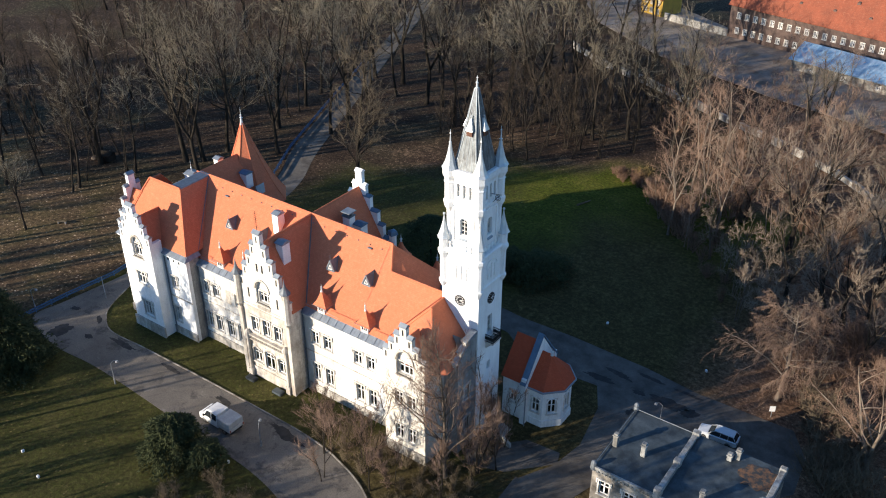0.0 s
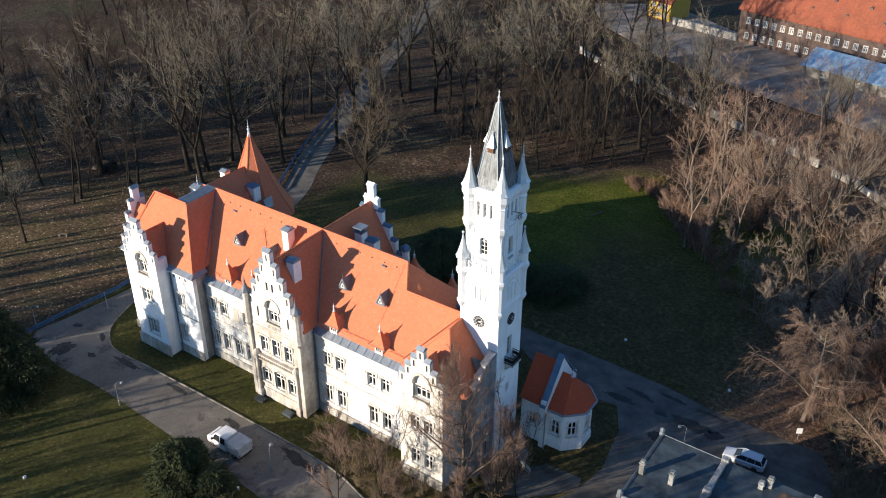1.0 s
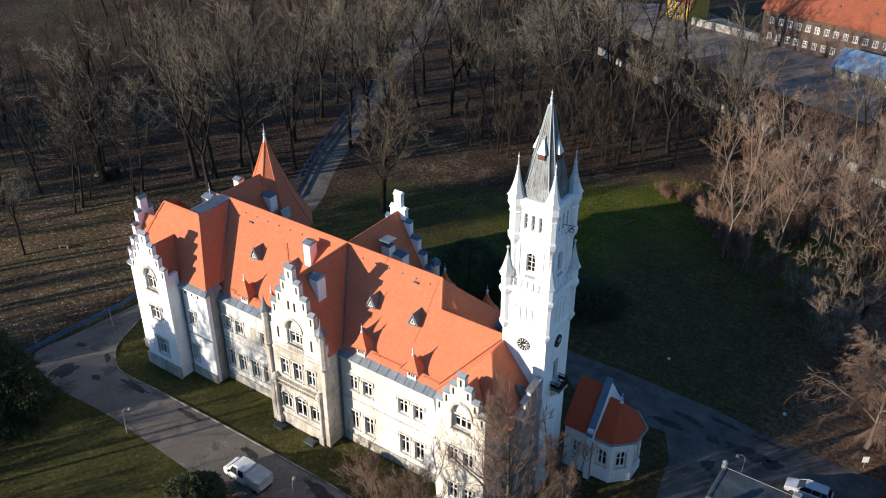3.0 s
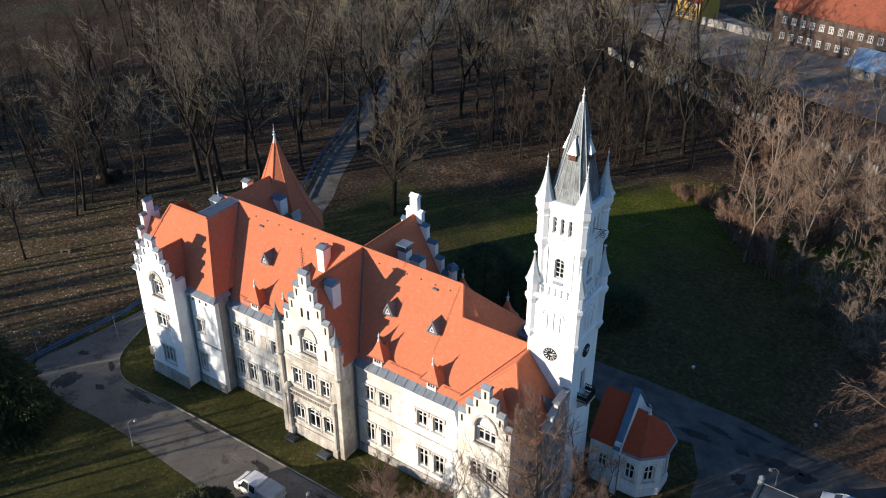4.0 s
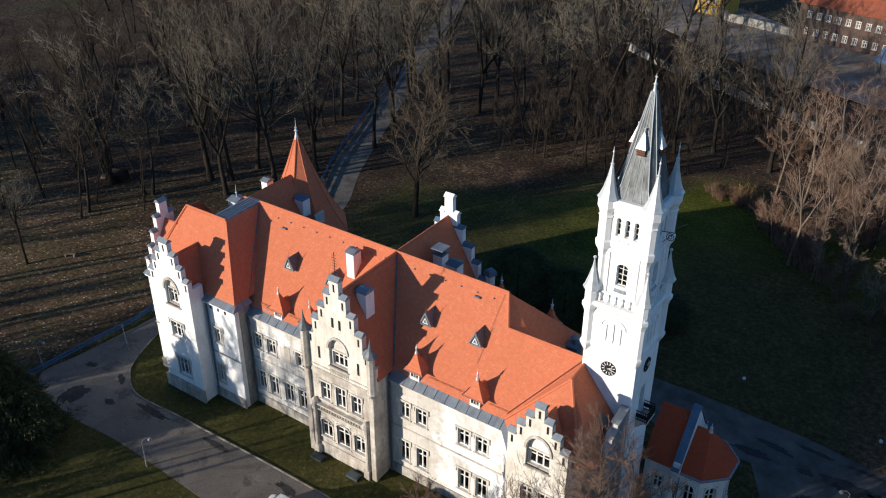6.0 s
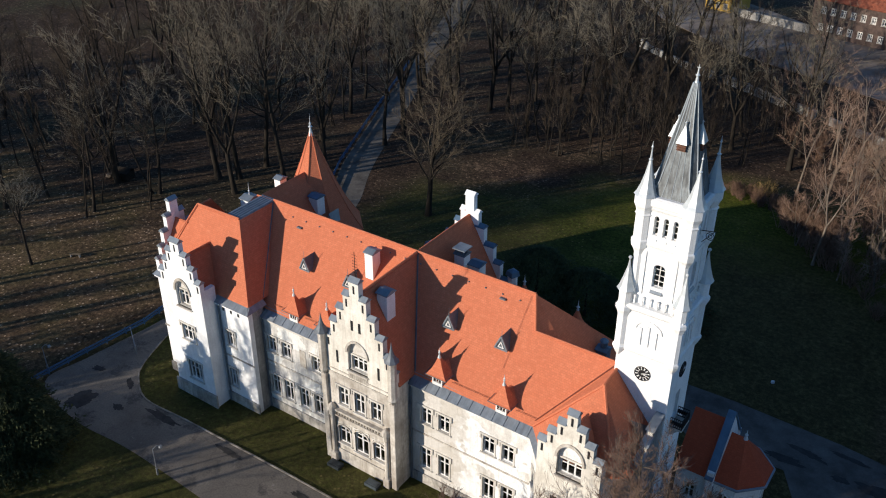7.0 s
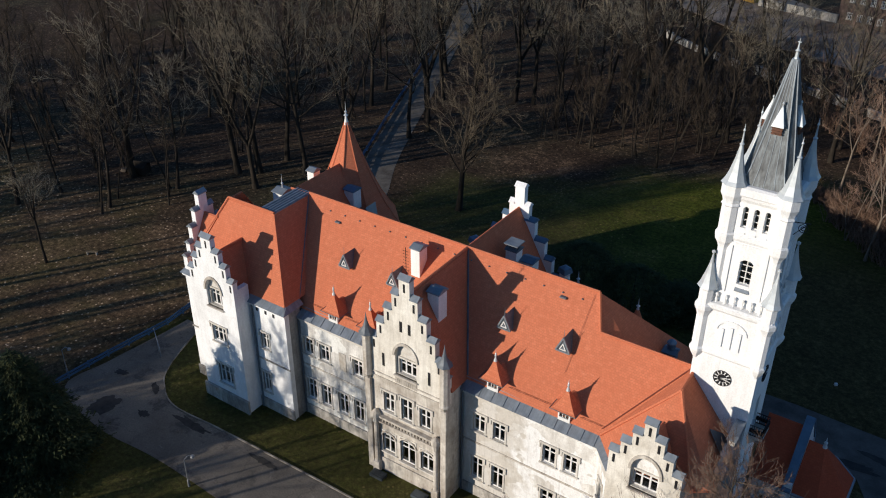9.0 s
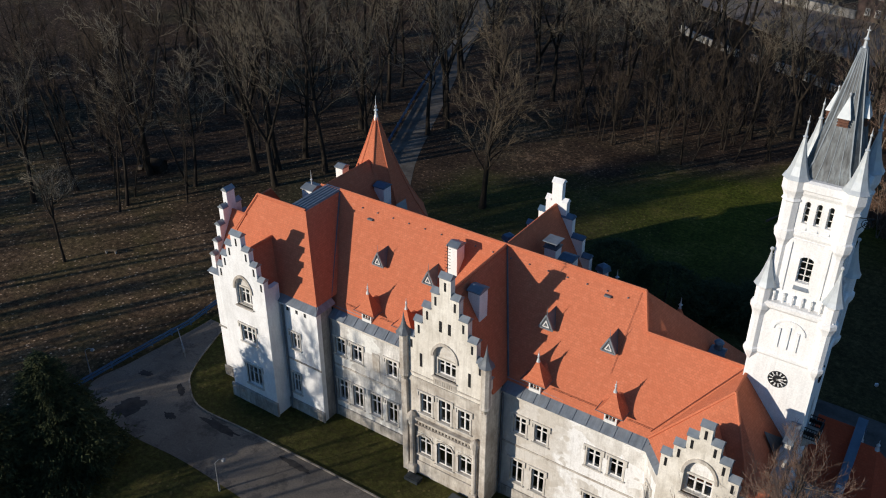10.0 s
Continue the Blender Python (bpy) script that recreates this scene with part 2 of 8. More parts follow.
_b.inputs["Transmission Weight"].default_value = 1.0

ASPHALT, _nt, _b = material("patched_asphalt", 0.85, 0, 0.3)
_s = coords(_nt)
_c = ramp(_nt, noisy(_nt, _s, 0.12, 5, 0.6), [(0.35, (0.112, 0.098, 0.083)), (0.7, (0.215, 0.188, 0.157))])
_c = blend(_nt, ramp(_nt, noisy(_nt, _s, 0.22, 7, 0.75), [(0.535, 0.0), (0.60, 0.75)]), _c, (0.06, 0.056, 0.052))
_c = blend(_nt, ramp(_nt, noisy(_nt, _s, 0.5, 7, 0.8), [(0.60, 0.0), (0.72, 0.6)]), _c, (0.36, 0.33, 0.295))
_v = node(_nt, "ShaderNodeTexVoronoi", Scale=0.13)
_v.feature = "DISTANCE_TO_EDGE"
_w = _nt.nodes.new("ShaderNodeVectorMath")
_w.operation = "MULTIPLY_ADD"
_n = node(_nt, "ShaderNodeTexNoise", Scale=0.7, Detail=4.0)
_nt.links.new(_s, _n.inputs["Vector"])
_nt.links.new(_n.outputs["Color"], _w.inputs[0])
_w.inputs[1].default_value = (2.2, 2.2, 0)
_nt.links.new(_s, _w.inputs[2])
_nt.links.new(_w.outputs[0], _v.inputs["Vector"])
_c = blend(_nt, ramp(_nt, _v.outputs["Distance"], [(0.004, 0.25), (0.016, 0.0)]), _c, (0.045, 0.042, 0.038))
_c = blend(_nt, 1.0, _c, ramp(_nt, noisy(_nt, _s, 6, 5), [(0.3, 0.7), (0.7, 1.05)]), "MULTIPLY")
_nt.links.new(_c, _b.inputs["Base Color"])
bump(_nt, _b, noisy(_nt, _s, 8, 5), 0.3, 0.03)

# darker copy of the drive's asphalt, with the yard's shade in its colour
YARD = grained("shaded_yard_asphalt", (0.155, 0.138, 0.118), (0.06, 0.053, 0.046), 0.3, 6, 0.85, 0, 0.3, 0.3, 0.03, 0.35, 0.68)
PATCH = grained("fresh_dark_asphalt", (0.055, 0.050, 0.045), (0.022, 0.021, 0.020), 1.1, 8, 0.8)


def yonder(nt, src):
    """0 before the palace, 1 on the grass behind it."""
    sep = nt.nodes.new("ShaderNodeSeparateXYZ")
    nt.links.new(src, sep.inputs[0])
    r = node(nt, "ShaderNodeMapRange")
    r.inputs["From Min"].default_value, r.inputs["From Max"].default_value = 40.0, 62.0
    nt.links.new(sep.outputs[1], r.inputs["Value"])
    return r.outputs[0]


def ground_material():
    """Short winter lawn near the palace, dead leaves under the trees."""
    m, nt, b = material("winter_ground", 0.95, 0, 0.1)
    s = coords(nt)
    grass = ramp(nt, noisy(nt, s, 0.16, 6, 0.7), [(0.3, (0.036, 0.046, 0.009)), (0.52, (0.070, 0.080, 0.014)), (0.75, (0.135, 0.118, 0.036))])
    grass = blend(nt, 1.0, grass, ramp(nt, noisy(nt, s, 2.0, 8, 0.8), [(0.36, 0.3), (0.5, 0.85), (0.66, 1.7)]), "MULTIPLY")
    # grass colour darkened for the shaded front lawn, raised for the sunlit back
    grass = blend(nt, 1.0, grass, ramp(nt, yonder(nt, s), [(0.0, (0.78, 0.80, 0.84)), (1.0, (1.15, 1.15, 0.84))]), "MULTIPLY")
    spots = node(nt, "ShaderNodeTexVoronoi", Scale=1.5)
    nt.links.new(s, spots.inputs["Vector"])
    clump = ramp(nt, noisy(nt, s, 0.13, 4), [(0.47, 0.0), (0.62, 1.0)])
    dot = ramp(nt, spots.outputs["Distance"], [(0.10, 0.8), (0.24, 0.0)])
    grass = blend(nt, blend(nt, 1.0, dot, clump, "MULTIPLY"), grass, (0.26, 0.20, 0.08))
    speck = ramp(nt, noisy(nt, s, 1.6, 8, 0.85), [(0.36, 0.2), (0.52, 0.8), (0.66, 1.9)])
    drift = noisy(nt, s, 0.10, 6, 0.75)
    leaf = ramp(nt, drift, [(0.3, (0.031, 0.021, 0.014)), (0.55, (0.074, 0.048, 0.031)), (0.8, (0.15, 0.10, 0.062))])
    moss = ramp(nt, noisy(nt, s, 0.05, 5, 0.6), [(0.5, 0.0), (0.66, 0.7)])
    leaf = blend(nt, moss, leaf, (0.055, 0.055, 0.026))
    # paler litter for the sunlit west ground; the brightness is in the colour
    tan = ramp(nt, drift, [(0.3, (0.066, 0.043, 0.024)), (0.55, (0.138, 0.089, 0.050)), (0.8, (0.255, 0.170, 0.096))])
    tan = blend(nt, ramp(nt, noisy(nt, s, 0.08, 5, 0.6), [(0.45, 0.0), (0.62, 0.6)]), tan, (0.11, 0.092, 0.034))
    red = ramp(nt, drift, [(0.3, (0.10, 0.057, 0.035)), (0.55, (0.21, 0.125, 0.077)), (0.8, (0.34, 0.22, 0.14))])

    fallen = node(nt, "ShaderNodeTexVoronoi", Scale=1.9)
    nt.links.new(s, fallen.inputs["Vector"])
    scatter = ramp(nt, fallen.outputs["Distance"], [(0.16, 0.95), (0.28, 0.0)])
    tint = ramp(nt, fallen.outputs["Color"], [(0.25, (0.13, 0.085, 0.05)), (0.55, (0.38, 0.25, 0.145)), (0.85, (0.64, 0.46, 0.30))])

    def band(sock, lo, hi):
        r = node(nt, "ShaderNodeMapRange")
        r.inputs["From Min"].default_value, r.inputs["From Max"].default_value = lo, hi
        nt.links.new(sock, r.inputs["Value"])
        return r.outputs[0]

    def both(*fs):
        out = fs[0]
        for f in fs[1:]:
            out = blend(nt, 1.0, out, f, "MULTIPLY")
        return out

    wob = nt.nodes.new("ShaderNodeVectorMath")
    wob.operation = "MULTIPLY_ADD"
    nz = node(nt, "ShaderNodeTexNoise", Scale=0.07, Detail=5.0)
    nt.links.new(s, nz.inputs["Vector"])
    mid = nt.nodes.new("ShaderNodeVectorMath")
    mid.operation = "SUBTRACT"
    nt.links.new(nz.outputs["Color"], mid.inputs[0])
    mid.inputs[1].default_value = (0.5, 0.5, 0.5)
    nt.links.new(mid.outputs[0], wob.inputs[0])
    wob.inputs[1].default_value = (20, 20, 0)
    nt.links.new(s, wob.inputs[2])
    sw = nt.nodes.new("ShaderNodeSeparateXYZ")
    nt.links.new(wob.outputs[0], sw.inputs[0])
    x, y = sw.outputs[0], sw.outputs[1]
    wood = blend(nt, both(band(x, -40.0, -30.0), band(y, 50.0, 62.0), band(y, 94.0, 80.0), band(x, 2.0, -8.0), ramp(nt, drift, [(0.52, 0.0), (0.62, 0.45)])), leaf, red)
    wood = blend(nt, both(band(x, 4.0, 16.0), band(y, 45.0, 60.0), band(y, 84.0, 76.0)), wood, red)
    wood = blend(nt, band(x, 18.0, 28.0), wood, red)
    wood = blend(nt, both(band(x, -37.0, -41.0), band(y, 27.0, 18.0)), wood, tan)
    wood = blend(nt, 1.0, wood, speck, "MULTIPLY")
    # leaf flecks faded outside the sunlit west ground, for the woods' shade
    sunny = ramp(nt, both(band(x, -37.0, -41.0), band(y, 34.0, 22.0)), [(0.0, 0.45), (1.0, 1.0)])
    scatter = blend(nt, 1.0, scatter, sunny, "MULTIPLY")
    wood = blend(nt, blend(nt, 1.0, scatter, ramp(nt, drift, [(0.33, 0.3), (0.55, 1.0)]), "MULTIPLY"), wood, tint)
    slant = nt.nodes.new("ShaderNodeMath")
    slant.operation = "MULTIPLY_ADD"
    nt.links.new(x, slant.inputs[0])
    slant.inputs[1].default_value = -0.72
    nt.links.new(y, slant.inputs[2])
    lawn = both(band(x, -37.0, -32.0), band(x, 50.0, 38.0), band(y, 86.0, 76.0), band(slant.outputs[0], 79.0, 71.0))
    mown = ramp(nt, noisy(nt, s, 0.22, 5, 0.7), [(0.35, 0.35), (0.65, 0.85)])
    front = both(band(y, 6.0, 0.0), band(x, 75.0, 55.0), band(x, -40.0, -35.0), mown)
    # west lawn mixed with leaf litter, which also stands for tree shade there
    thin = ramp(nt, both(band(x, 2.0, -14.0), band(y, 18.0, 40.0)), [(0.0, 1.0), (1.0, 0.55)])
    lawn = both(lawn, thin)
    lawn = blend(nt, 1.0, lawn, front, "LIGHTEN")
    south_lawn = both(band(y, -13.0, -17.0), mown)
    lawn = blend(nt, 1.0, lawn, south_lawn, "LIGHTEN")
    worn = ramp(nt, band(y, 8.0, 0.0), [(0.0, 0.0), (1.0, 0.42)])
    dull = blend(nt, 1.0, ramp(nt, noisy(nt, s, 0.3, 6, 0.75), [(0.3, (0.050, 0.036, 0.017)), (0.6, (0.098, 0.076, 0.032)), (0.8, (0.16, 0.125, 0.055))]), speck, "MULTIPLY")
    # shade on the east lawn, painted as browner, darker grass within worn
    east = ramp(nt, both(band(x, 6.0, 18.0), band(y, 8.0, 16.0), band(y, 72.0, 58.0)), [(0.0, 0.0), (1.0, 0.85)])
    verge = ramp(nt, both(band(x, 25.0, 29.0), band(y, -4.0, 2.0), band(y, 32.0, 24.0)), [(0.0, 0.0), (1.0, 0.9)])
    brush = ramp(nt, both(band(x, 8.0, 13.0), band(y, 2.0, 0.0), band(y, -26.0, -22.0)), [(0.0, 0.0), (1.0, 0.92)])
    worn = blend(nt, 1.0, blend(nt, 1.0, blend(nt, 1.0, worn, east, "LIGHTEN"), verge, "LIGHTEN"), brush, "LIGHTEN")
    grass = blend(nt, worn, grass, dull)
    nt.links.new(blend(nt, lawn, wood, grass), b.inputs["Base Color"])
    bump(nt, b, noisy(nt, s, 2.0, 6, 0.8), 0.7, 0.15)
    return m


GROUND = ground_material()
FIELD = grained("pale_yard", (0.40, 0.33, 0.265), (0.14, 0.10, 0.07), 0.12, 1.6, 0.9)
PATHMAT = grained("worn_path_asphalt", (0.20, 0.178, 0.15), (0.07, 0.061, 0.051), 0.35, 4, 0.9)
BROWNTWIG = twig_material("dark_brown_twigs", (0.17, 0.112, 0.085), (0.22, 0.15, 0.112))

# ---- mesh tools ----
def lay_courses(bm):
    """Coordinates in metres, across and up the slope, for tiles on every face."""
    uv = bm.loops.layers.uv.verify()
    for f in bm.faces:
        nrm = f.normal if f.normal.z >= 0 else -f.normal
        across = Vector((0, 0, 1)).cross(nrm)
        across = across.normalized() if across.length > 0.01 else Vector((1, 0, 0))
        up = nrm.cross(across)
        for lp in f.loops:
            lp[uv].uv = (lp.vert.co.dot(across), lp.vert.co.dot(up))


def part(name, bm, mat, parent=None, label="", at=None):
    """Links a bmesh as one mesh object, under a thing or a part."""
    bmesh.ops.recalc_face_normals(bm, faces=bm.faces)
    if mat in TILED:
        lay_courses(bm)
    me = bpy.data.meshes.new(name)
    bm.to_mesh(me)
    bm.free()
    me.materials.append(mat)
    ob = new(name, me)
    if parent:
        ob.parent = parent
    if at is not None:
        ob.matrix_basis = at
    return tagged(ob, label)


def again(name, me, parent, at):
    """One more object on a mesh that exists."""
    ob = new(name, me)
    ob.parent = parent
    ob.matrix_basis = at
    return ob


def thing(name, label, category, group="", at=None, kind=""):
    ob = new(name)
    if at is not None:
        ob.matrix_basis = at
    return tagged(ob, label, category, group, kind)


def box(bm, x0, x1, y0, y1, z0, z1):
    v = [bm.verts.new(p) for p in ((x0, y0, z0), (x1, y0, z0), (x1, y1, z0), (x0, y1, z0), (x0, y0, z1), (x1, y0, z1), (x1, y1, z1), (x0, y1, z1))]
    for f in ((0, 3, 2, 1), (4, 5, 6, 7), (0, 1, 5, 4), (1, 2, 6, 5), (2, 3, 7, 6), (3, 0, 4, 7)):
        bm.faces.new([v[i] for i in f])
    return v


def soft_box(bm, x0, x1, y0, y1, z0, z1, r=0.03):
    """A box with its edges bevelled."""
    b2 = bmesh.new()
    box(b2, x0, x1, y0, y1, z0, z1)
    bmesh.ops.bevel(b2, geom=b2.edges[:], offset=r, segments=1, affect="EDGES")
    take(bm, b2)


def take(bm, other):
    me = bpy.data.meshes.new("tmp")
    other.to_mesh(me)
    other.free()
    bm.from_mesh(me)
    bpy.data.meshes.remove(me)


def loft(bm, rings, closed_ends=True):
    """Skins rings of equal length."""
    vs = [[bm.verts.new(p) for p in r] for r in rings]
    n = len(vs[0])
    for a, b in zip(vs, vs[1:]):
        for i in range(n):
            bm.faces.new((a[i], a[(i + 1) % n], b[(i + 1) % n], b[i]))
    if closed_ends:
        bm.faces.new(list(reversed(vs[0])))
        bm.faces.new(vs[-1])


def ring(cx, cy, z, r, n, turn=0.0, ry=None):
    ry = r if ry is None else ry
    return [(cx + r * math.cos(turn + 2 * math.pi * i / n), cy + ry * math.sin(turn + 2 * math.pi * i / n), z) for i in range(n)]


def lathe(bm, cx, cy, profile, n=8, turn=math.pi / 8):
    """Profile of (z, radius) from below."""
    loft(bm, [ring(cx, cy, z, max(r, 0.004), n, turn) for z, r in profile])


def square_lathe(bm, cx, cy, profile):
    loft(bm, [[(cx - h, cy - h, z), (cx + h, cy - h, z), (cx + h, cy + h, z), (cx - h, cy + h, z)] for z, h in profile])


def beam(bm, a, b, r, n=6, r2=None):
    """A round bar from a to b."""
    a, b = Vector(a), Vector(b)
    d = (b - a).normalized()
    u = d.orthogonal().normalized()
    w = d.cross(u)
    r2 = r if r2 is None else r2
    loft(bm, [[c + (u * math.cos(2 * math.pi * i / n) + w * math.sin(2 * math.pi * i / n)) * q for i in range(n)] for c, q in ((a, r), (b, r2))])


def sheet(bm, pts, thick=0.16):
    """A roof plane with thickness, its coordinates in metres: across and up the slope."""
    uv = bm.loops.layers.uv.verify()
    p = [Vector(q) for q in pts]
    nrm = Vector((0, 0, 0))
    for i in range(len(p)):
        nrm += p[i].cross(p[(i + 1) % len(p)])
    nrm.normalize()
    if nrm.z < 0:
        nrm = -nrm
    across = Vector((0, 0, 1)).cross(nrm)
    across = across.normalized() if across.length > 0.01 else Vector((1, 0, 0))
    up = nrm.cross(across)
    top = [bm.verts.new(q) for q in p]
    low = [bm.verts.new(q - nrm * thick) for q in p]
    faces = [bm.faces.new(top), bm.faces.new(list(reversed(low)))]
    for i in range(len(p)):
        j = (i + 1) % len(p)
        faces.append(bm.faces.new((top[i], low[i], low[j], top[j])))
    for f in faces:
        for lp in f.loops:
            lp[uv].uv = (lp.vert.co.dot(across), lp.vert.co.dot(up))


def prism(bm, pts, depth):
    """A polygon (3D points) pushed along the vector depth."""
    d = Vector(depth)
    loft(bm, [[Vector(q) for q in pts], [Vector(q) + d for q in pts]])


def grid_wall(bm, rects, holes, place, thick):
    """A wall made of the rectangles (u0, u1, z0, z1) less the holes; place(u, z, d) gives the point d metres behind the face."""
    us = sorted({round(v, 4) for r in rects + holes for v in r[:2]})
    zs = sorted({round(v, 4) for r in rects + holes for v in r[2:]})

    def solid(i, j):
        if not (0 <= i < len(us) - 1 and 0 <= j < len(zs) - 1):
            return False
        u, z = (us[i] + us[i + 1]) / 2, (zs[j] + zs[j + 1]) / 2
        hit = lambda r: r[0] < u < r[1] and r[2] < z < r[3]
        return any(map(hit, rects)) and not any(map(hit, holes))

    seen = {}

    def vert(u, z, d):
        k = (u, z, d)
        if k not in seen:
            seen[k] = bm.verts.new(place(u, z, d))
        return seen[k]

    for i in range(len(us) - 1):
        for j in range(len(zs) - 1):
            if not solid(i, j):
                continue
            a, b, c, e = us[i], us[i + 1], zs[j], zs[j + 1]
            bm.faces.new((vert(a, c, 0), vert(b, c, 0), vert(b, e, 0), vert(a, e, 0)))
            bm.faces.new((vert(a, c, thick), vert(a, e, thick), vert(b, e, thick), vert(b, c, thick)))
            for di, dj, (p, q) in ((-1, 0, ((a, c), (a, e))), (1, 0, ((b, c), (b, e))), (0, -1, ((a, c), (b, c))), (0, 1, ((a, e), (b, e)))):
                if not solid(i + di, j + dj):
                    bm.faces.new((vert(*p, 0), vert(*q, 0), vert(*q, thick), vert(*p, thick)))


def facing_south(y):
    return lambda u, z, d: (u, y + d, z)


def facing_north(y):
    return lambda u, z, d: (u, y - d, z)


def facing_east(x):
    return lambda u, z, d: (x - d, u, z)


def facing_west(x):
    return lambda u, z, d: (x + d, u, z)


# ---- windows ----
WINDOW_MESHES = {}


def window_meshes(w, h, bars, rows, hood):
    """Surround, casement, glass and sill for an opening w by h; local x across, y into the wall, z up from its foot."""
    key = (w, h, bars, rows, hood)
    if key in WINDOW_MESHES:
        return WINDOW_MESHES[key]
    s = bmesh.new()
    t = 0.16
    for x0, x1, z0, z1 in ((-w / 2 - t, -w / 2, 0, h), (w / 2, w / 2 + t, 0, h), (-w / 2 - t, w / 2 + t, h, h + t)):
        box(s, x0, x1, -0.05, 0.10, z0, z1)
    if hood:
        box(s, -w / 2 - t - 0.14, w / 2 + t + 0.14, -0.14, 0.08, h + t, h + t + 0.12)
        for sx in (-1, 1):
            x = sx * (w / 2 + t + 0.07)
            box(s, x - 0.07, x + 0.07, -0.12, 0.06, h - 0.35, h + t)
    f = bmesh.new()
    b, y0, y1 = 0.11, 0.17, 0.25
    for x0, x1, z0, z1 in ((-w / 2, -w / 2 + b, 0, h), (w / 2 - b, w / 2, 0, h), (-w / 2 + b, w / 2 - b, 0, b), (-w / 2 + b, w / 2 - b, h - b, h)):
        box(f, x0, x1, y0, y1, z0, z1)
    for i in range(1, bars):
        x = -w / 2 + w * i / bars
        box(f, x - 0.07, x + 0.07, y0 - 0.015, y1 - 0.004, b, h - b)
    for z in rows:
        for i in range(bars):
            xa = -w / 2 + w * i / bars + (b if i == 0 else 0.07)
            xb = -w / 2 + w * (i + 1) / bars - (b if i == bars - 1 else 0.07)
            box(f, xa, xb, y0 + 0.006, y1 - 0.01, z * h - 0.052, z * h + 0.052)
    g = bmesh.new()
    box(g, -w / 2 + 0.02, w / 2 - 0.02, 0.215, 0.227, 0.02, h - 0.02)
    l = bmesh.new()
    box(l, -w / 2 - 0.22, w / 2 + 0.22, -0.16, 0.19, -0.13, -0.003)
    out = []
    for name, bm, mat in (("window", s, SURROUND), ("frame", f, FRAMEPAINT), ("pane", g, GLASS), ("sill", l, SURROUND)):
        bmesh.ops.recalc_face_normals(bm, faces=bm.faces)
        me = bpy.data.meshes.new(name)
        bm.to_mesh(me)
        bm.free()
        me.materials.append(mat)
        out.append((name, me))
    WINDOW_MESHES[key] = out
    return out


def window(parent, at, w, h, bars=2, rows=(0.66,), hood=True):
    """A window in an opening whose foot's middle is at the pose at, part of its building."""
    (n, me), *rest = window_meshes(w, h, bars, rows, hood)
    ob = again(n, me, parent, at)
    for n, me in rest:
        again(n, me, ob, Matrix())
    return ob


def hole(x, z, w, h):
    return (x - w / 2, x + w / 2, z, z + h)


# ---- stepped gables ----
def stepped(cx, z0, steps):
    """Rectangles of a stepped gable: (half width, top) from the outside in."""
    return [(cx - hw, cx + hw, z0, top) for hw, top in steps]


def step_caps(cx, steps, place, thick, mat, parent, label="", over=0.06, rise=0.42):
    """A small saddle of sheet metal on each step, and on the top; each is a part of its own."""
    def cap(u0, u1, z):
        u0, u1 = u0 - over, u1 + over
        dm = thick / 2
        bm = bmesh.new()
        loft(bm, [[place(u, z, -0.12), place(u, z, thick + 0.12), place(u, z + 0.07, thick + 0.12), place(u, z + rise, dm), place(u, z + 0.07, -0.12)] for u in (u0, u1)])
        part("step_cap", bm, mat, parent, label)
    for i, (hw, top) in enumerate(steps):
        inner = steps[i + 1][0] if i + 1 < len(steps) else 0.0
        if inner == 0.0:
            cap(cx - hw, cx + hw, top)
        else:
            cap(cx + inner + over + 0.02, cx + hw, top)
            cap(cx - hw, cx - inner - over - 0.02, top)


def slots(parent, spots, place):
    """Flat black plates for narrow niches (u, z, width, height), each a part; the niche's shade is painted."""
    for u, z, w, h in spots:
        bm = bmesh.new()
        a, b = [place(u + s * w / 2, z + k * h, d) for d in (-0.012,) for s, k in ((-1, 0), (1, 0), (1, 1), (-1, 1))], [place(u + s * w / 2, z + k * h, 0.01) for s, k in ((-1, 0), (1, 0), (1, 1), (-1, 1))]
        loft(bm, [a, b])
        part("slot", bm, DIAL, parent, "black plate painted as a shaded narrow slot")


def step_slots(parent, cx, steps, place, w, h, drop):
    spots = []
    for i, (hw, top) in enumerate(steps):
        inner = steps[i + 1][0] if i + 1 < len(steps) else None
        for s in (-1, 1):
            spots.append((cx + s * ((hw + inner) / 2 if inner else 0.0), top - drop, w, h))
            if inner is None:
                break
    slots(parent, spots, place)

# ---- the palace ----
palace = thing("palace", "large white palace with orange tile roofs and stepped gables", "palace")
EAVE, RIDGE, RIDGE_Y = 11.95, 19.9, 9.2
FRONT = 2.05           # face of the main wall
CG, LG, RG = 0.45, -20.65, 21.6      # middles of the three front gables


def south(x, z, y):
    return pose(x, y, z)


def east(y, z, x):
    return pose(x, y, z, 0, 0, 90)


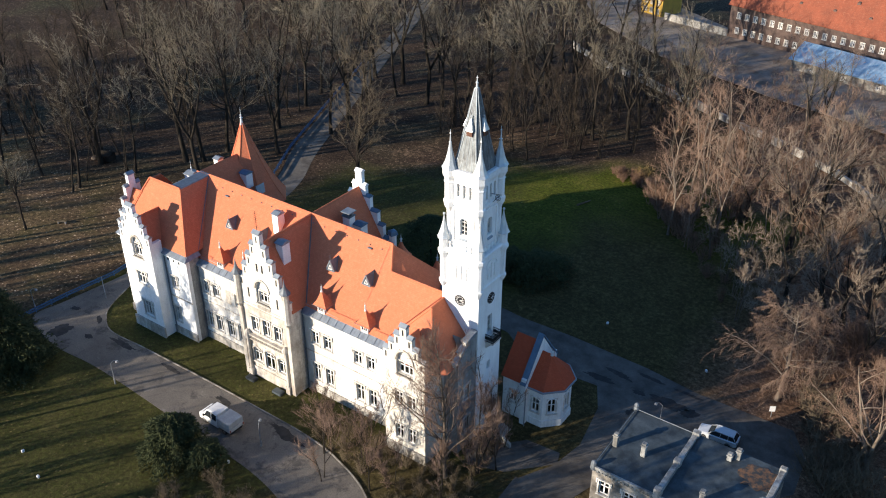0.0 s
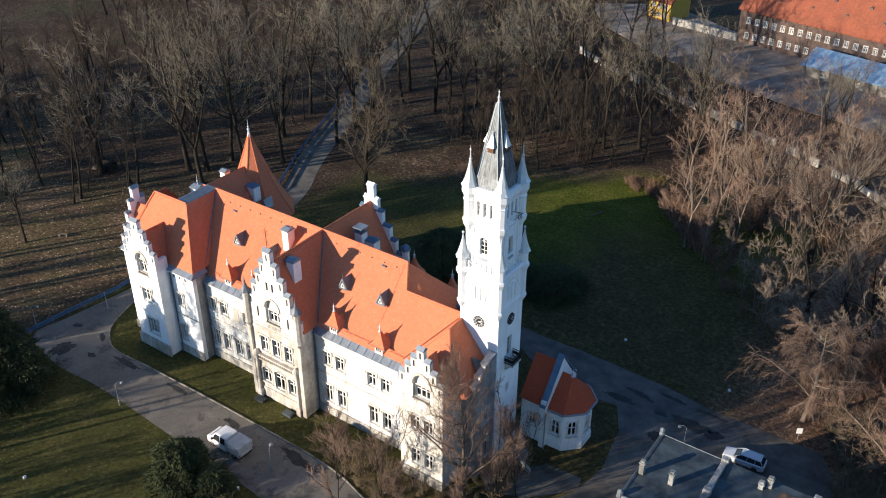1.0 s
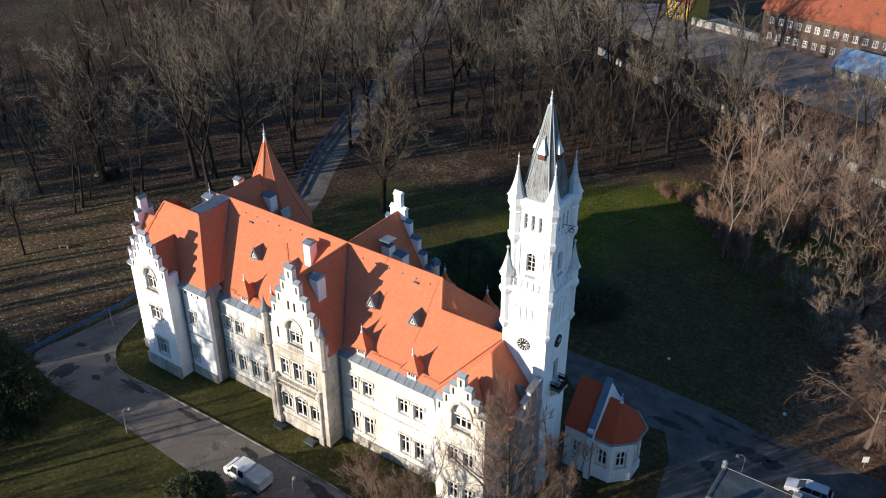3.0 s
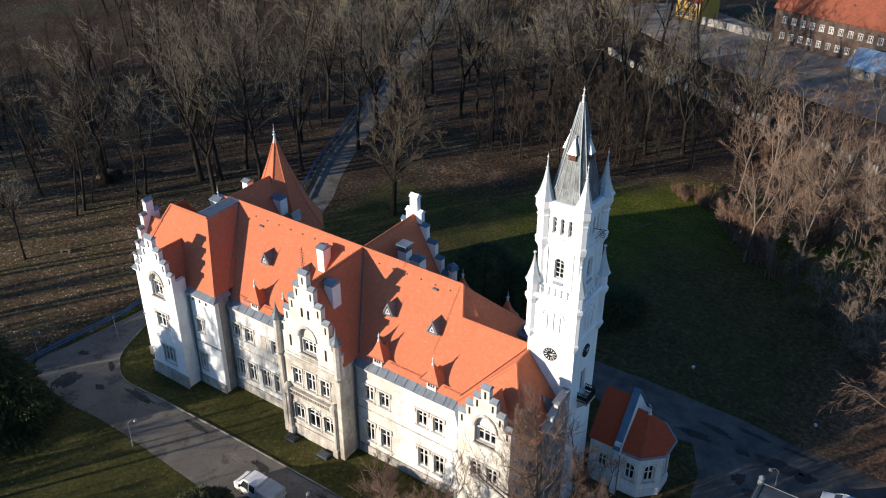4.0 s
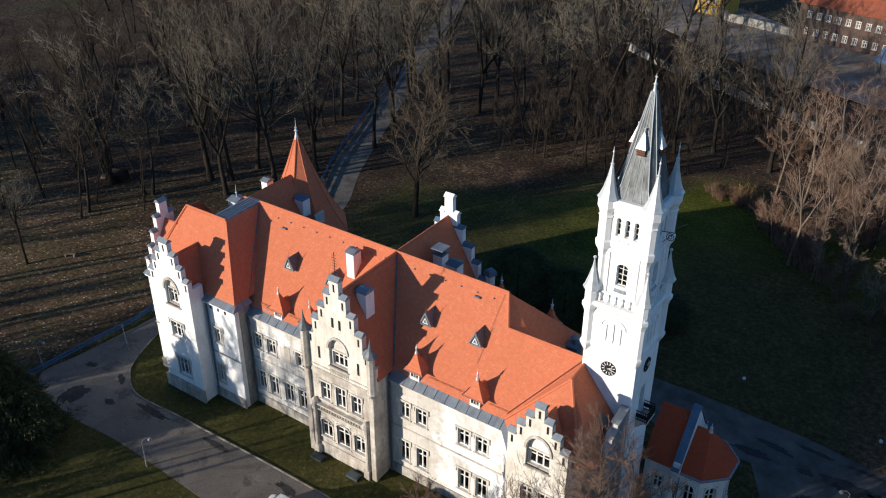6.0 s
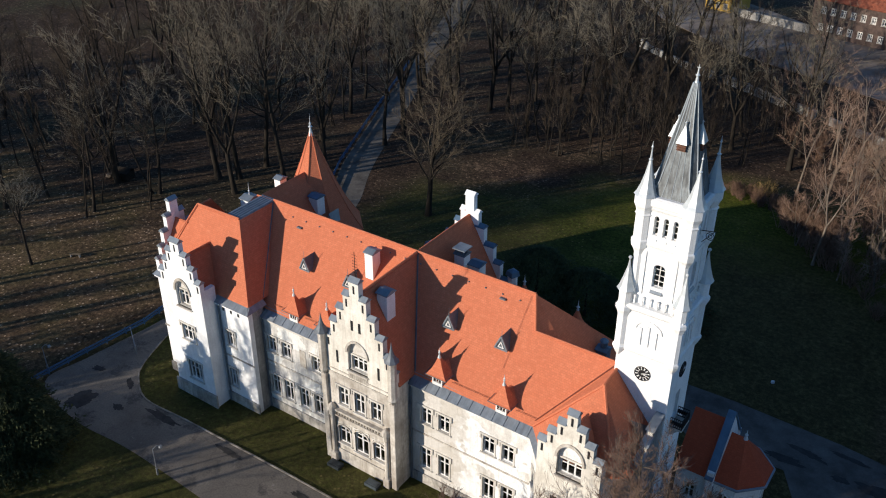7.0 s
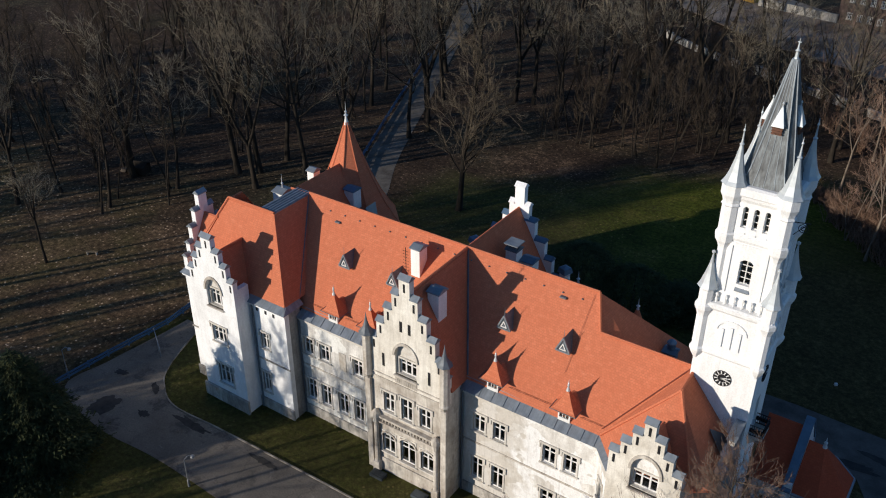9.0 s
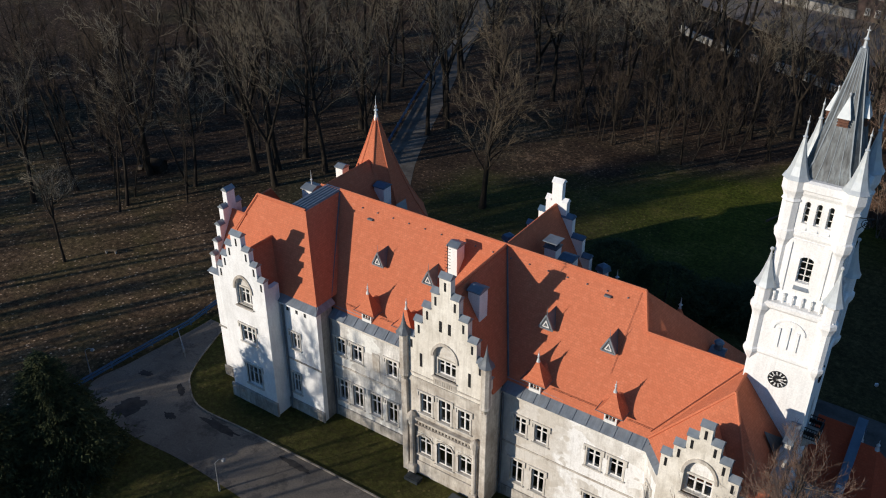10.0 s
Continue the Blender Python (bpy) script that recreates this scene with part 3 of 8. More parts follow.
# main front walls, left and right of the middle gable
def main_wall(x0, x1, tops, foots, mat):
    holes = [hole(x, 7.35, 1.15, 1.85) for x in tops] + [hole(x, 1.95, 1.15, 2.45) for x in foots]
    bm = bmesh.new()
    grid_wall(bm, [(x0, x1, 0.0, 11.35)], holes, facing_south(FRONT), 0.55)
    part("wall", bm, mat, palace)
    for x in tops:
        window(palace, south(x, 7.35, FRONT), 1.15, 1.85)
    for x in foots:
        window(palace, south(x, 1.95, FRONT), 1.15, 2.45)
    bm = bmesh.new()
    soft_box(bm, x0, x1, FRONT - 0.16, FRONT - 0.004, 0.0, 1.15, 0.04)
    part("plinth", bm, RUBBLE, palace, "stained grey rubble plinth")
    bm = bmesh.new()
    box(bm, x0, x1, FRONT - 0.07, FRONT - 0.004, 6.0, 6.16)
    part("string_course", bm, STONE, palace)
    bm = bmesh.new()
    box(bm, x0, x1, FRONT - 0.10, FRONT - 0.004, 10.95, 11.12)
    box(bm, x0, x1, FRONT - 0.20, FRONT + 0.3, 11.12, 11.352)
    part("cornice", bm, PLASTER, palace)
    # sheet-metal gutter apron in lengths, with seams
    bm = bmesh.new()
    sheet(bm, [(x0, FRONT - 0.28, 11.36), (x1, FRONT - 0.28, 11.36), (x1, 2.75, 12.02), (x0, 2.75, 12.02)], 0.06)
    x = x0 + 0.6
    while x < x1 - 0.2:
        loft(bm, [[(x - 0.025, FRONT - 0.28, 11.365), (x + 0.025, FRONT - 0.28, 11.365), (x + 0.025, FRONT - 0.28, 11.42), (x - 0.025, FRONT - 0.28, 11.42)],
                  [(x - 0.025, 2.75, 12.025), (x + 0.025, 2.75, 12.025), (x + 0.025, 2.75, 12.08), (x - 0.025, 2.75, 12.08)]])
        x += 1.15
    part("eaves_apron", bm, METAL, palace, "grey zinc eaves apron with standing seams")
    bm = bmesh.new()
    beam(bm, (x0, 2.72, 12.1), (x1, 2.72, 12.06), 0.05, 6)
    part("gutter", bm, METAL, palace)


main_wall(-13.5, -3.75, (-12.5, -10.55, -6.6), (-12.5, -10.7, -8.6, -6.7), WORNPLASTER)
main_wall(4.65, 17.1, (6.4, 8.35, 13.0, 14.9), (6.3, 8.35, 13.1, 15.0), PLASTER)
bm = bmesh.new()
grid_wall(bm, [(-8.75, -7.95, 7.2, 9.2)], [], facing_south(FRONT - 0.04), 0.03)
part("blind_niche", bm, STONE, palace)

# back walls and ends close the house
bm = bmesh.new()
box(bm, -26.5, 20.0, 16.3, 16.85, 0, 11.9)
box(bm, 19.45, 20.0, 10.9, 16.3, 0, 11.9)
part("back_wall", bm, PLASTER, palace)

# arches
def arch(cx, z, r, y, rise, parent, name, mat, t=0.2, out=0.12):
    """A pointed or round arch moulding of radius r."""
    bm = bmesh.new()
    prev = None
    for i in range(13):
        a = math.pi * i / 12
        pts = []
        for q in (r, r + t):
            pts.append((cx - q * math.cos(a), y, z + q * rise * math.sin(a)))
        if prev:
            loft(bm, [[(prev[0][0], y - out, prev[0][2]), (prev[1][0], y - out, prev[1][2]), (prev[1][0], y + 0.02, prev[1][2]), (prev[0][0], y + 0.02, prev[0][2])],
                      [(pts[0][0], y - out, pts[0][2]), (pts[1][0], y - out, pts[1][2]), (pts[1][0], y + 0.02, pts[1][2]), (pts[0][0], y + 0.02, pts[0][2])]])
        prev = pts
    return part(name, bm, mat, parent)


def spandrels(cx, zs, r, rise, place, thick, mat, parent, top=None):
    """Fills the upper corners of a rectangular opening so that it ends in an arch."""
    top = zs + r * rise if top is None else top
    for s in (-1, 1):
        bm = bmesh.new()
        for i in range(8):
            a0, a1 = math.pi / 2 * i / 8, math.pi / 2 * (i + 1) / 8
            q = [(cx + s * r * math.cos(a0), zs + r * rise * math.sin(a0)), (cx + s * r * math.cos(a1), zs + r * rise * math.sin(a1))]
            loft(bm, [[place(u, z, 0.004), place(u, max(top, z + 0.004), 0.004), place(u, max(top, z + 0.004), thick), place(u, z, thick)] for u, z in q])
        bmesh.ops.remove_doubles(bm, verts=bm.verts, dist=0.0005)
        part("spandrel", bm, mat, parent)


def attic_arch(cx, z, w, spring, rise, y, win_w, win_h, mat):
    """A deep arched recess with a field and a wide low window; the wall's opening is left by attic_hole."""
    r = w / 2
    spandrels(cx, spring, r, rise, facing_south(y), 0.5, mat, palace)
    bm = bmesh.new()
    grid_wall(bm, [(cx - r, cx + r, z, spring + r * rise)], [hole(cx, z + 0.06, win_w, win_h)], facing_south(y + 0.38), 0.12)
    part("arch_field", bm, PLASTER, palace)
    window(palace, pose(cx, y + 0.30, z + 0.06), win_w, win_h, 3, (0.66,), False)
    arch(cx, spring, r, y, rise, palace, "arch_moulding", STONE, 0.2, 0.12)
    bm = bmesh.new()
    soft_box(bm, cx - r - 0.1, cx + r + 0.1, y - 0.2, y + 0.36, z - 0.14, z, 0.03)
    part("sill", bm, STONE, palace)


def attic_hole(cx, z, w, spring, rise):
    return (cx - w / 2, cx + w / 2, z, spring + w / 2 * rise)


# middle gable
CSTEPS = [(4.15, 13.35), (3.62, 14.75), (2.95, 16.45), (2.12, 18.1), (1.28, 19.75), (0.52, 21.35)]
bm = bmesh.new()
wins = [(-1.45, 7.15, 1.12, 2.1), (CG, 7.05, 1.15, 2.35), (2.35, 7.15, 1.12, 2.1)]
low = [(-1.62, 2.35, 1.35, 2.3), (CG, 2.1, 1.6, 2.75), (2.52, 2.35, 1.35, 2.3)]
holes = [hole(*w) for w in wins + low]
grid_wall(bm, [(CG - 4.15, CG + 4.15, 0.0, 10.6)], holes, facing_south(0.0), 0.6)
part("gable_wall", bm, STONE, palace, "cream stone gable wall, weathered")
bm = bmesh.new()
grid_wall(bm, stepped(CG, 10.6, CSTEPS), [attic_hole(CG, 11.75, 2.2, 13.7, 1.2)], facing_south(0.0), 0.6)
part("gable_top_wall", bm, LIMEWASH, palace, "pale limewashed upper gable wall")
for x, z, w, h in low:
    spandrels(x, z + h - w * 0.38, w / 2, 0.76, facing_south(0.0), 0.16, STONE, palace)
for x, z, w, h in wins:
    spandrels(x, z + h - w * 0.16, w / 2, 0.32, facing_south(0.0), 0.16, STONE, palace)
for x, z, w, h in wins:
    window(palace, south(x, z, 0), w, h, 2, (0.6,), True)
for x, z, w, h in low:
    window(palace, south(x, z, 0), w, h, 2, (0.62, 0.8), False)
attic_arch(CG, 11.75, 2.2, 13.7, 1.2, 0.0, 1.75, 1.5, LIMEWASH)


for x, z, r in ((-1.62, 4.14, 0.69), (CG, 4.24, 0.82), (2.52, 4.14, 0.69)):
    arch(x, z, r, 0.0, 0.75, palace, "arch_moulding", STONE, 0.16, 0.14)
step_caps(CG, CSTEPS, facing_south(0.0), 0.6, METAL, palace, "grey sheet-metal caps on the gable steps")
step_slots(palace, CG, CSTEPS, facing_south(0.0), 0.2, 0.8, 1.15)
slots(palace, [(CG - 0.42, 16.25, 0.28, 1.05), (CG + 0.42, 16.25, 0.28, 1.05), (CG - 2.35, 12.0, 0.26, 1.35), (CG + 2.35, 12.0, 0.26, 1.35)], facing_south(0.0))
bm = bmesh.new()
box(bm, CG - 1.1, CG + 1.1, -0.06, -0.004, 10.85, 11.5)
for i in range(9):
    box(bm, CG - 0.98 + i * 0.225, CG - 0.86 + i * 0.225, -0.10, -0.06, 10.95, 11.4)
part("relief_panel", bm, STONE, palace, "carved stone panel under the attic window")
# turrets on the gable's shoulders
for s in (-1, 1):
    x = CG + s * 3.95
    bm = bmesh.new()
    lathe(bm, x, -0.12, [(9.9, 0.05), (10.5, 0.34), (10.75, 0.50), (10.95, 0.42), (14.7, 0.42), (14.8, 0.5), (14.95, 0.5)], 8)
    t = part("gable_turret", bm, STONE, palace, "slim octagonal stone turret")
    bm = bmesh.new()
    lathe(bm, x, -0.12, [(14.95, 0.70), (15.1, 0.56), (15.5, 0.30), (16.0, 0.15), (16.6, 0.05), (16.95, 0.01)], 8)
    part("turret_cap", bm, DARKMETAL, t, "flared zinc cap")
# balcony frieze and piers
bm = bmesh.new()
box(bm, -3.0, 3.9, -0.42, 0.0, 6.35, 6.55)
box(bm, -3.0, 3.9, -0.34, 0.0, 5.72, 5.86)
for i in range(20):
    x = -2.75 + i * 0.335
    lathe(bm, x, -0.2, [(5.86, 0.07), (6.05, 0.10), (6.2, 0.06), (6.35, 0.08)], 6)
part("frieze", bm, STONE, palace, "carved stone frieze with small balusters")
for s in (-1, 1):
    x = CG + s * 3.2
    bm = bmesh.new()
    soft_box(bm, x - 0.36, x + 0.36, -0.62, 0.0, 0.0, 1.1, 0.05)
    lathe(bm, x, -0.3, [(1.1, 0.30), (1.25, 0.24), (5.6, 0.22), (5.8, 0.32), (6.4, 0.34)], 10)
    lathe(bm, x, -0.3, [(6.4, 0.46), (6.75, 0.40), (7.0, 0.2), (7.15, 0.02)], 10)
    part("pier", bm, STONE, palace, "round stone pier with a domed cap")
    xo = CG + s * 3.95
    bm = bmesh.new()
    soft_box(bm, xo - 0.30, xo + 0.30, -0.34, 0.0, 0.0, 10.2, 0.04)
    part("buttress", bm, STONE, palace)
bm = bmesh.new()
soft_box(bm, CG - 3.7, CG + 3.7, -0.14, -0.004, 0.0, 1.5, 0.03)
part("plinth", bm, STONE, palace)
for hw, d, z0, z1 in ((4.1, 0.09, 10.55, 10.72), (3.6, 0.07, 11.05, 11.15)):
    bm = bmesh.new()
    box(bm, CG - hw, CG + hw, -d, -0.004, z0, z1)
    part("string_course", bm, STONE, palace)
# flanks of the middle bay
for x, f in ((CG - 4.15, facing_west), (CG + 4.15, facing_east)):
    bm = bmesh.new()
    grid_wall(bm, [(0.6, FRONT, 0.0, 11.9)], [], f(x), 0.5)
    part("bay_side_wall", bm, STONE, palace)
for x in (4.82, -13.35):
    bm = bmesh.new()
    beam(bm, (x, 1.9, 0), (x, 1.9, 11.3), 0.09)
    part("downpipe", bm, DARKMETAL, palace)
# light shafts at the foot
for x in (-2.2, 2.4):
    bm = bmesh.new()
    box(bm, x - 0.7, x + 0.7, -1.45, -0.62, 0, 0.32)
    box(bm, x - 0.55, x + 0.55, -1.30, -0.75, 0.32, 0.36)
    part("light_shaft", bm, BITUMEN, palace)

# left pavilion
bm = bmesh.new()
pv = [(-16.35, 7.45, 0.95, 1.75), (-16.75, 2.1, 0.95, 2.3)]
grid_wall(bm, [(-26.6, -13.5, 0, 12.45)], [hole(*w) for w in pv], facing_south(0.3), 0.55)
part("wall", bm, PAVILION, palace)
for x, z, w, h in pv:
    window(palace, south(x, z, 0.3), w, h, 2, (0.62,), True)
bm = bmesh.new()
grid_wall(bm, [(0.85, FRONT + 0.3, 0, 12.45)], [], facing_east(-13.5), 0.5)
part("pavilion_side_wall", bm, STAINSHADE, palace, "dark stained side wall of the pavilion")
bm = bmesh.new()
grid_wall(bm, [(0.85, 16.3, 0, 12.45)] + [(3.3 - hw, 3.3 + hw, 0, top) for hw, top in ((2.9, 14.2), (2.35, 15.4), (1.8, 16.9), (1.15, 18.4), (0.5, 19.9))], [], facing_west(-26.6), 0.55)
part("end_gable_wall", bm, PAVILION, palace, "pale stepped end gable")
step_caps(3.3, [(2.9, 14.2), (2.35, 15.4), (1.8, 16.9), (1.15, 18.4), (0.5, 19.9)], facing_west(-26.6), 0.55, METAL, palace)
bm = bmesh.new()
soft_box(bm, -26.75, -13.36, 0.12, 0.296, 0, 1.2, 0.04)
box(bm, -26.7, -13.4, 0.22, 0.296, 6.0, 6.16)
part("plinth", bm, RUBBLE, palace, "stained grey rubble plinth")
bm = bmesh.new()
box(bm, -26.8, -13.3, 0.06, 0.5, 12.2, 12.46)
part("cornice", bm, PAVILION, palace)
bm = bmesh.new()
sheet(bm, [(-26.95, -0.06, 12.47), (-13.2, -0.06, 12.47), (-13.6, 0.72, 13.0), (-26.6, 0.72, 13.0)], 0.06)
sheet(bm, [(-13.2, -0.06, 12.47), (-13.2, 2.6, 12.47), (-13.75, 2.6, 13.0), (-13.75, 0.6, 13.0)], 0.06)
part("eaves_apron", bm, METAL, palace, "grey zinc eaves apron with standing seams")
slots(palace, [(-15.9, 11.55, 0.28, 0.4), (-14.9, 11.55, 0.28, 0.4), (-17.0, 11.55, 0.28, 0.4)], facing_south(0.3))
# left gable bay
LSTEPS = [(2.85, 15.1), (2.15, 16.45), (1.42, 17.75), (0.62, 19.0)]
bm = bmesh.new()
lw = [(LG + 0.1, 7.5, 1.8, 1.85), (LG + 0.2, 2.5, 1.8, 2.3)]
grid_wall(bm, stepped(LG, 0.0, LSTEPS), [hole(*w) for w in lw] + [attic_hole(LG + 0.15, 11.6, 2.0, 13.3, 1.4)], facing_south(-1.5), 0.55)
for x, f in ((LG - 2.85, facing_west), (LG + 2.85, facing_east)):
    grid_wall(bm, [(-0.95, 0.3, 0, 14.2)], [], f(x), 0.5)
part("gable_wall", bm, PAVILION, palace, "white plaster stepped gable wall")
for x, z, w, h in lw:
    window(palace, south(x, z, -1.5), w, h, 3, (0.62,), z < 10)
attic_arch(LG + 0.15, 11.6, 2.0, 13.3, 1.4, -1.5, 1.6, 1.75, PAVILION)
step_caps(LG, LSTEPS, facing_south(-1.5), 0.55, METAL, palace, "grey sheet-metal caps on the gable steps")
step_slots(palace, LG, LSTEPS, facing_south(-1.5), 0.2, 0.75, 1.05)
bm = bmesh.new()
soft_box(bm, LG - 3.05, LG + 3.05, -1.75, -1.504, 0, 1.6, 0.05)
part("plinth", bm, RUBBLE, palace, "stained grey rubble plinth")
bm = bmesh.new()
beam(bm, (LG + 3.15, 0.15, 0), (LG + 3.15, 0.15, 12.3), 0.10)
part("downpipe", bm, DARKMETAL, palace, "dark blue downpipe")

# right gable bay
RSTEPS = [(2.74, 14.0), (1.96, 15.2), (1.18, 16.4), (0.42, 17.6)]
bm = bmesh.new()
rw = [(RG - 0.75, 7.0, 1.05, 1.85), (RG + 0.95, 7.0, 1.05, 1.85), (RG - 0.75, 2.1, 1.05, 2.1), (RG + 0.95, 2.1, 1.05, 2.1)]
grid_wall(bm, stepped(RG, 0.0, RSTEPS), [hole(*w) for w in rw] + [attic_hole(RG + 0.1, 11.3, 2.2, 13.1, 1.3)], facing_south(-0.4), 0.55)
grid_wall(bm, [(0.15, 3.1, 0, 12.9)], [], facing_east(RG + 2.74), 0.5)
part("gable_wall", bm, LIMEWASH, palace, "cream stone stepped gable wall")
for x, z, w, h in rw:
    window(palace, south(x, z, -0.4), w, h, 3 if w > 1.5 else 2, (0.62,), z < 10)
attic_arch(RG + 0.1, 11.3, 2.2, 13.1, 1.3, -0.4, 1.9, 1.5, LIMEWASH)
step_caps(RG, RSTEPS, facing_south(-0.4), 0.55, METAL, palace, "grey sheet-metal caps on the gable steps")
step_slots(palace, RG, RSTEPS, facing_south(-0.4), 0.2, 0.75, 1.05)
bm = bmesh.new()
soft_box(bm, RG - 2.88, RG + 2.88, -0.62, -0.404, 0, 1.3, 0.05)
part("plinth", bm, RUBBLE, palace, "stained grey rubble plinth")
# canted wall between the main front and the right gable
def canted(u, z, d):
    return (17.1 + 0.666 * u + 0.746 * d, 2.05 - 0.746 * u + 0.666 * d, z)


CL = 2.72
bm = bmesh.new()
grid_wall(bm, [(0.0, CL, 0, 11.5)], [hole(1.3, 7.2, 0.62, 1.7), hole(1.3, 2.3, 0.62, 1.8)], canted, 0.45)
part("canted_wall", bm, PLASTER, palace, "white plaster corner wall set at an angle")
for z, h in ((7.2, 1.7), (2.3, 1.8)):
    window(palace, Matrix(((0.666, 0.746, 0, canted(1.3, z, 0)[0]), (-0.746, 0.666, 0, canted(1.3, z, 0)[1]), (0, 0, 1, z), (0, 0, 0, 1))), 0.62, h, 2, (0.62,), True)
bm = bmesh.new()
loft(bm, [[canted(u, 0, -0.14), canted(u, 0, -0.004), canted(u, 1.15, -0.004), canted(u, 1.15, -0.14)] for u in (0.0, CL)])
part("plinth", bm, RUBBLE, palace, "stained grey rubble plinth")
bm = bmesh.new()
loft(bm, [[canted(u, 11.1, -0.16), canted(u, 11.1, 0.2), canted(u, 11.5, 0.2), canted(u, 11.5, -0.16)] for u in (0.0, CL)])
part("cornice", bm, PLASTER, palace)
bm = bmesh.new()
sheet(bm, [canted(-0.1, 11.52, -0.3), canted(CL, 11.52, -0.3), canted(CL, 12.15, 0.42), canted(0.1, 12.15, 0.42)], 0.06)
part("eaves_apron", bm, METAL, palace, "grey zinc eaves apron with standing seams")
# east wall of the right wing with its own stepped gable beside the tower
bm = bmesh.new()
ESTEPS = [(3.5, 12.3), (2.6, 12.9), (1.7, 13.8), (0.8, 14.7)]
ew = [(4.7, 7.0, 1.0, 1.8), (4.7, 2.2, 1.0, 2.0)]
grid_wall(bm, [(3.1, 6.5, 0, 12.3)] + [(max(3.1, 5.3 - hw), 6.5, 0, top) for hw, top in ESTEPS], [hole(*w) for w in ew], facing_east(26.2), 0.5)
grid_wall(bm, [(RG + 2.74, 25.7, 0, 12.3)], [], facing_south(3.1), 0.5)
# the shade on this wall is put into its dark colour
part("wall", bm, STAINSHADE, palace, "grey stone wall beside the tower, shade in its colour")
for y, z, w, h in ew:
    window(palace, east(y, z, 26.2), w, h, 2, (0.62,), True)
for i, (hw, top) in enumerate(ESTEPS[1:]):
    y0 = 5.3 - hw
    y1 = 5.3 - ESTEPS[i + 2][0] if i + 2 < len(ESTEPS) else 6.45
    bm = bmesh.new()
    loft(bm, [[(x, y0 - 0.1, top), (x, y1, top), (x, y1, top + 0.5), (x, y0 - 0.1, top + 0.08)] for x in (26.32, 25.58)])
    part("step_cap", bm, METAL, palace)
    # thin pale plate; the sunlight on the riser is put into its colour
    bm = bmesh.new()
    soft_box(bm, 25.68, 26.22, y0 - 0.05, y0 - 0.003, top - 0.95, top - 0.004, 0.01)
    part("step_face", bm, SURROUND, palace, "pale plate for the sunlit riser of the stepped wall")
bm = bmesh.new()
sheet(bm, [(24.25, 4.8, 14.76), (25.35, 6.5, 13.36), (25.95, 4.26, 12.58)], 0.05)
part("lead_flashing", bm, DARKMETAL, palace, "triangle of dark lead sheet beside the stepped wall")

# ---- roofs of the palace ----
def slope_y(z):
    """Where the main front slope lies at the height z."""
    return 2.55 + (z - EAVE) * (RIDGE_Y - 2.55) / (RIDGE - EAVE)


bm = bmesh.new()
sheet(bm, [(-17.6, 2.55, EAVE), (16.9, 2.55, EAVE), (21.9, slope_y(17.6), 17.6), (14.1, slope_y(17.6), 17.6), (12.9, RIDGE_Y, RIDGE), (-17.6, RIDGE_Y, RIDGE)])
sheet(bm, [(12.9, RIDGE_Y, RIDGE), (14.1, slope_y(17.6), 17.6), (19.9, 7.6, 12.0), (19.9, 16.5, 12.0)])
sheet(bm, [(-20.0, RIDGE_Y, RIDGE - 0.02), (12.9, RIDGE_Y, RIDGE - 0.02), (19.9, 16.5, 12.0), (-20.0, 16.5, 12.0)])
sheet(bm, [(14.1, slope_y(17.6), 17.58), (21.9, slope_y(17.6), 17.58), (21.9, 12.4, 12.0), (14.1, 12.4, 12.0)])
part("main_roof", bm, TILE, palace, "steep orange clay-tile roof")
bm = bmesh.new()
sheet(bm, [(CG, 0.45, 19.75), (CG, RIDGE_Y + 0.2, 19.85), (CG - 4.35, RIDGE_Y, 11.9), (CG - 4.35, 0.45, 11.9)])
sheet(bm, [(CG, 0.45, 19.75), (CG, RIDGE_Y + 0.2, 19.85), (CG + 4.35, RIDGE_Y, 11.9), (CG + 4.35, 0.45, 11.9)])
part("cross_roof", bm, TILE, palace, "steep orange clay-tile roof of the middle gable")
bm = bmesh.new()
sheet(bm, [(-26.75, 0.6, 12.95), (-13.65, 0.6, 12.95), (-17.65, 4.36, 19.8), (-23.5, 4.36, 19.75)])
sheet(bm, [(-13.65, 0.6, 12.95), (-13.65, 9.6, 12.95), (-17.65, 9.6, 19.8), (-17.65, 4.36, 19.8)])
part("pavilion_roof", bm, TILE, palace, "steep hipped orange clay-tile roof")
bm = bmesh.new()
sheet(bm, [(-26.75, 0.6, 12.95), (-23.5, 4.36, 19.75), (-23.5, 6.0, 19.75), (-26.75, 12.0, 12.95)])
sheet(bm, [(-23.5, 4.36, 19.73), (-19.45, 4.36, 19.73), (-19.45, 9.6, 13.2), (-25.8, 9.6, 13.2)])
part("pavilion_roof", bm, TILE, palace, "steep hipped orange clay-tile roof")
bm = bmesh.new()
sheet(bm, [(-26.2, 3.3, 18.0), (-24.2, 3.3, 18.0), (-26.2, 0.6, 13.2)])
sheet(bm, [(-26.2, 3.3, 18.0), (-24.2, 3.3, 18.0), (-26.2, 6.0, 13.2)])
part("end_gable_roof", bm, TILE, palace)
for cx, y0, y1, zr, hw, ze in ((LG, -1.1, 3.2, 16.9, 2.75, 12.7), (RG, 0.0, 2.4, 15.9, 2.5, 12.3)):
    bm = bmesh.new()
    for s in (-1, 1):
        sheet(bm, [(cx, y0, zr), (cx, y1, zr), (cx + s * hw, y1 - 1.8, ze), (cx + s * hw, y0, ze)])
    part("bay_roof", bm, TILE, palace)
APEX = (21.95, 4.2, 17.62)
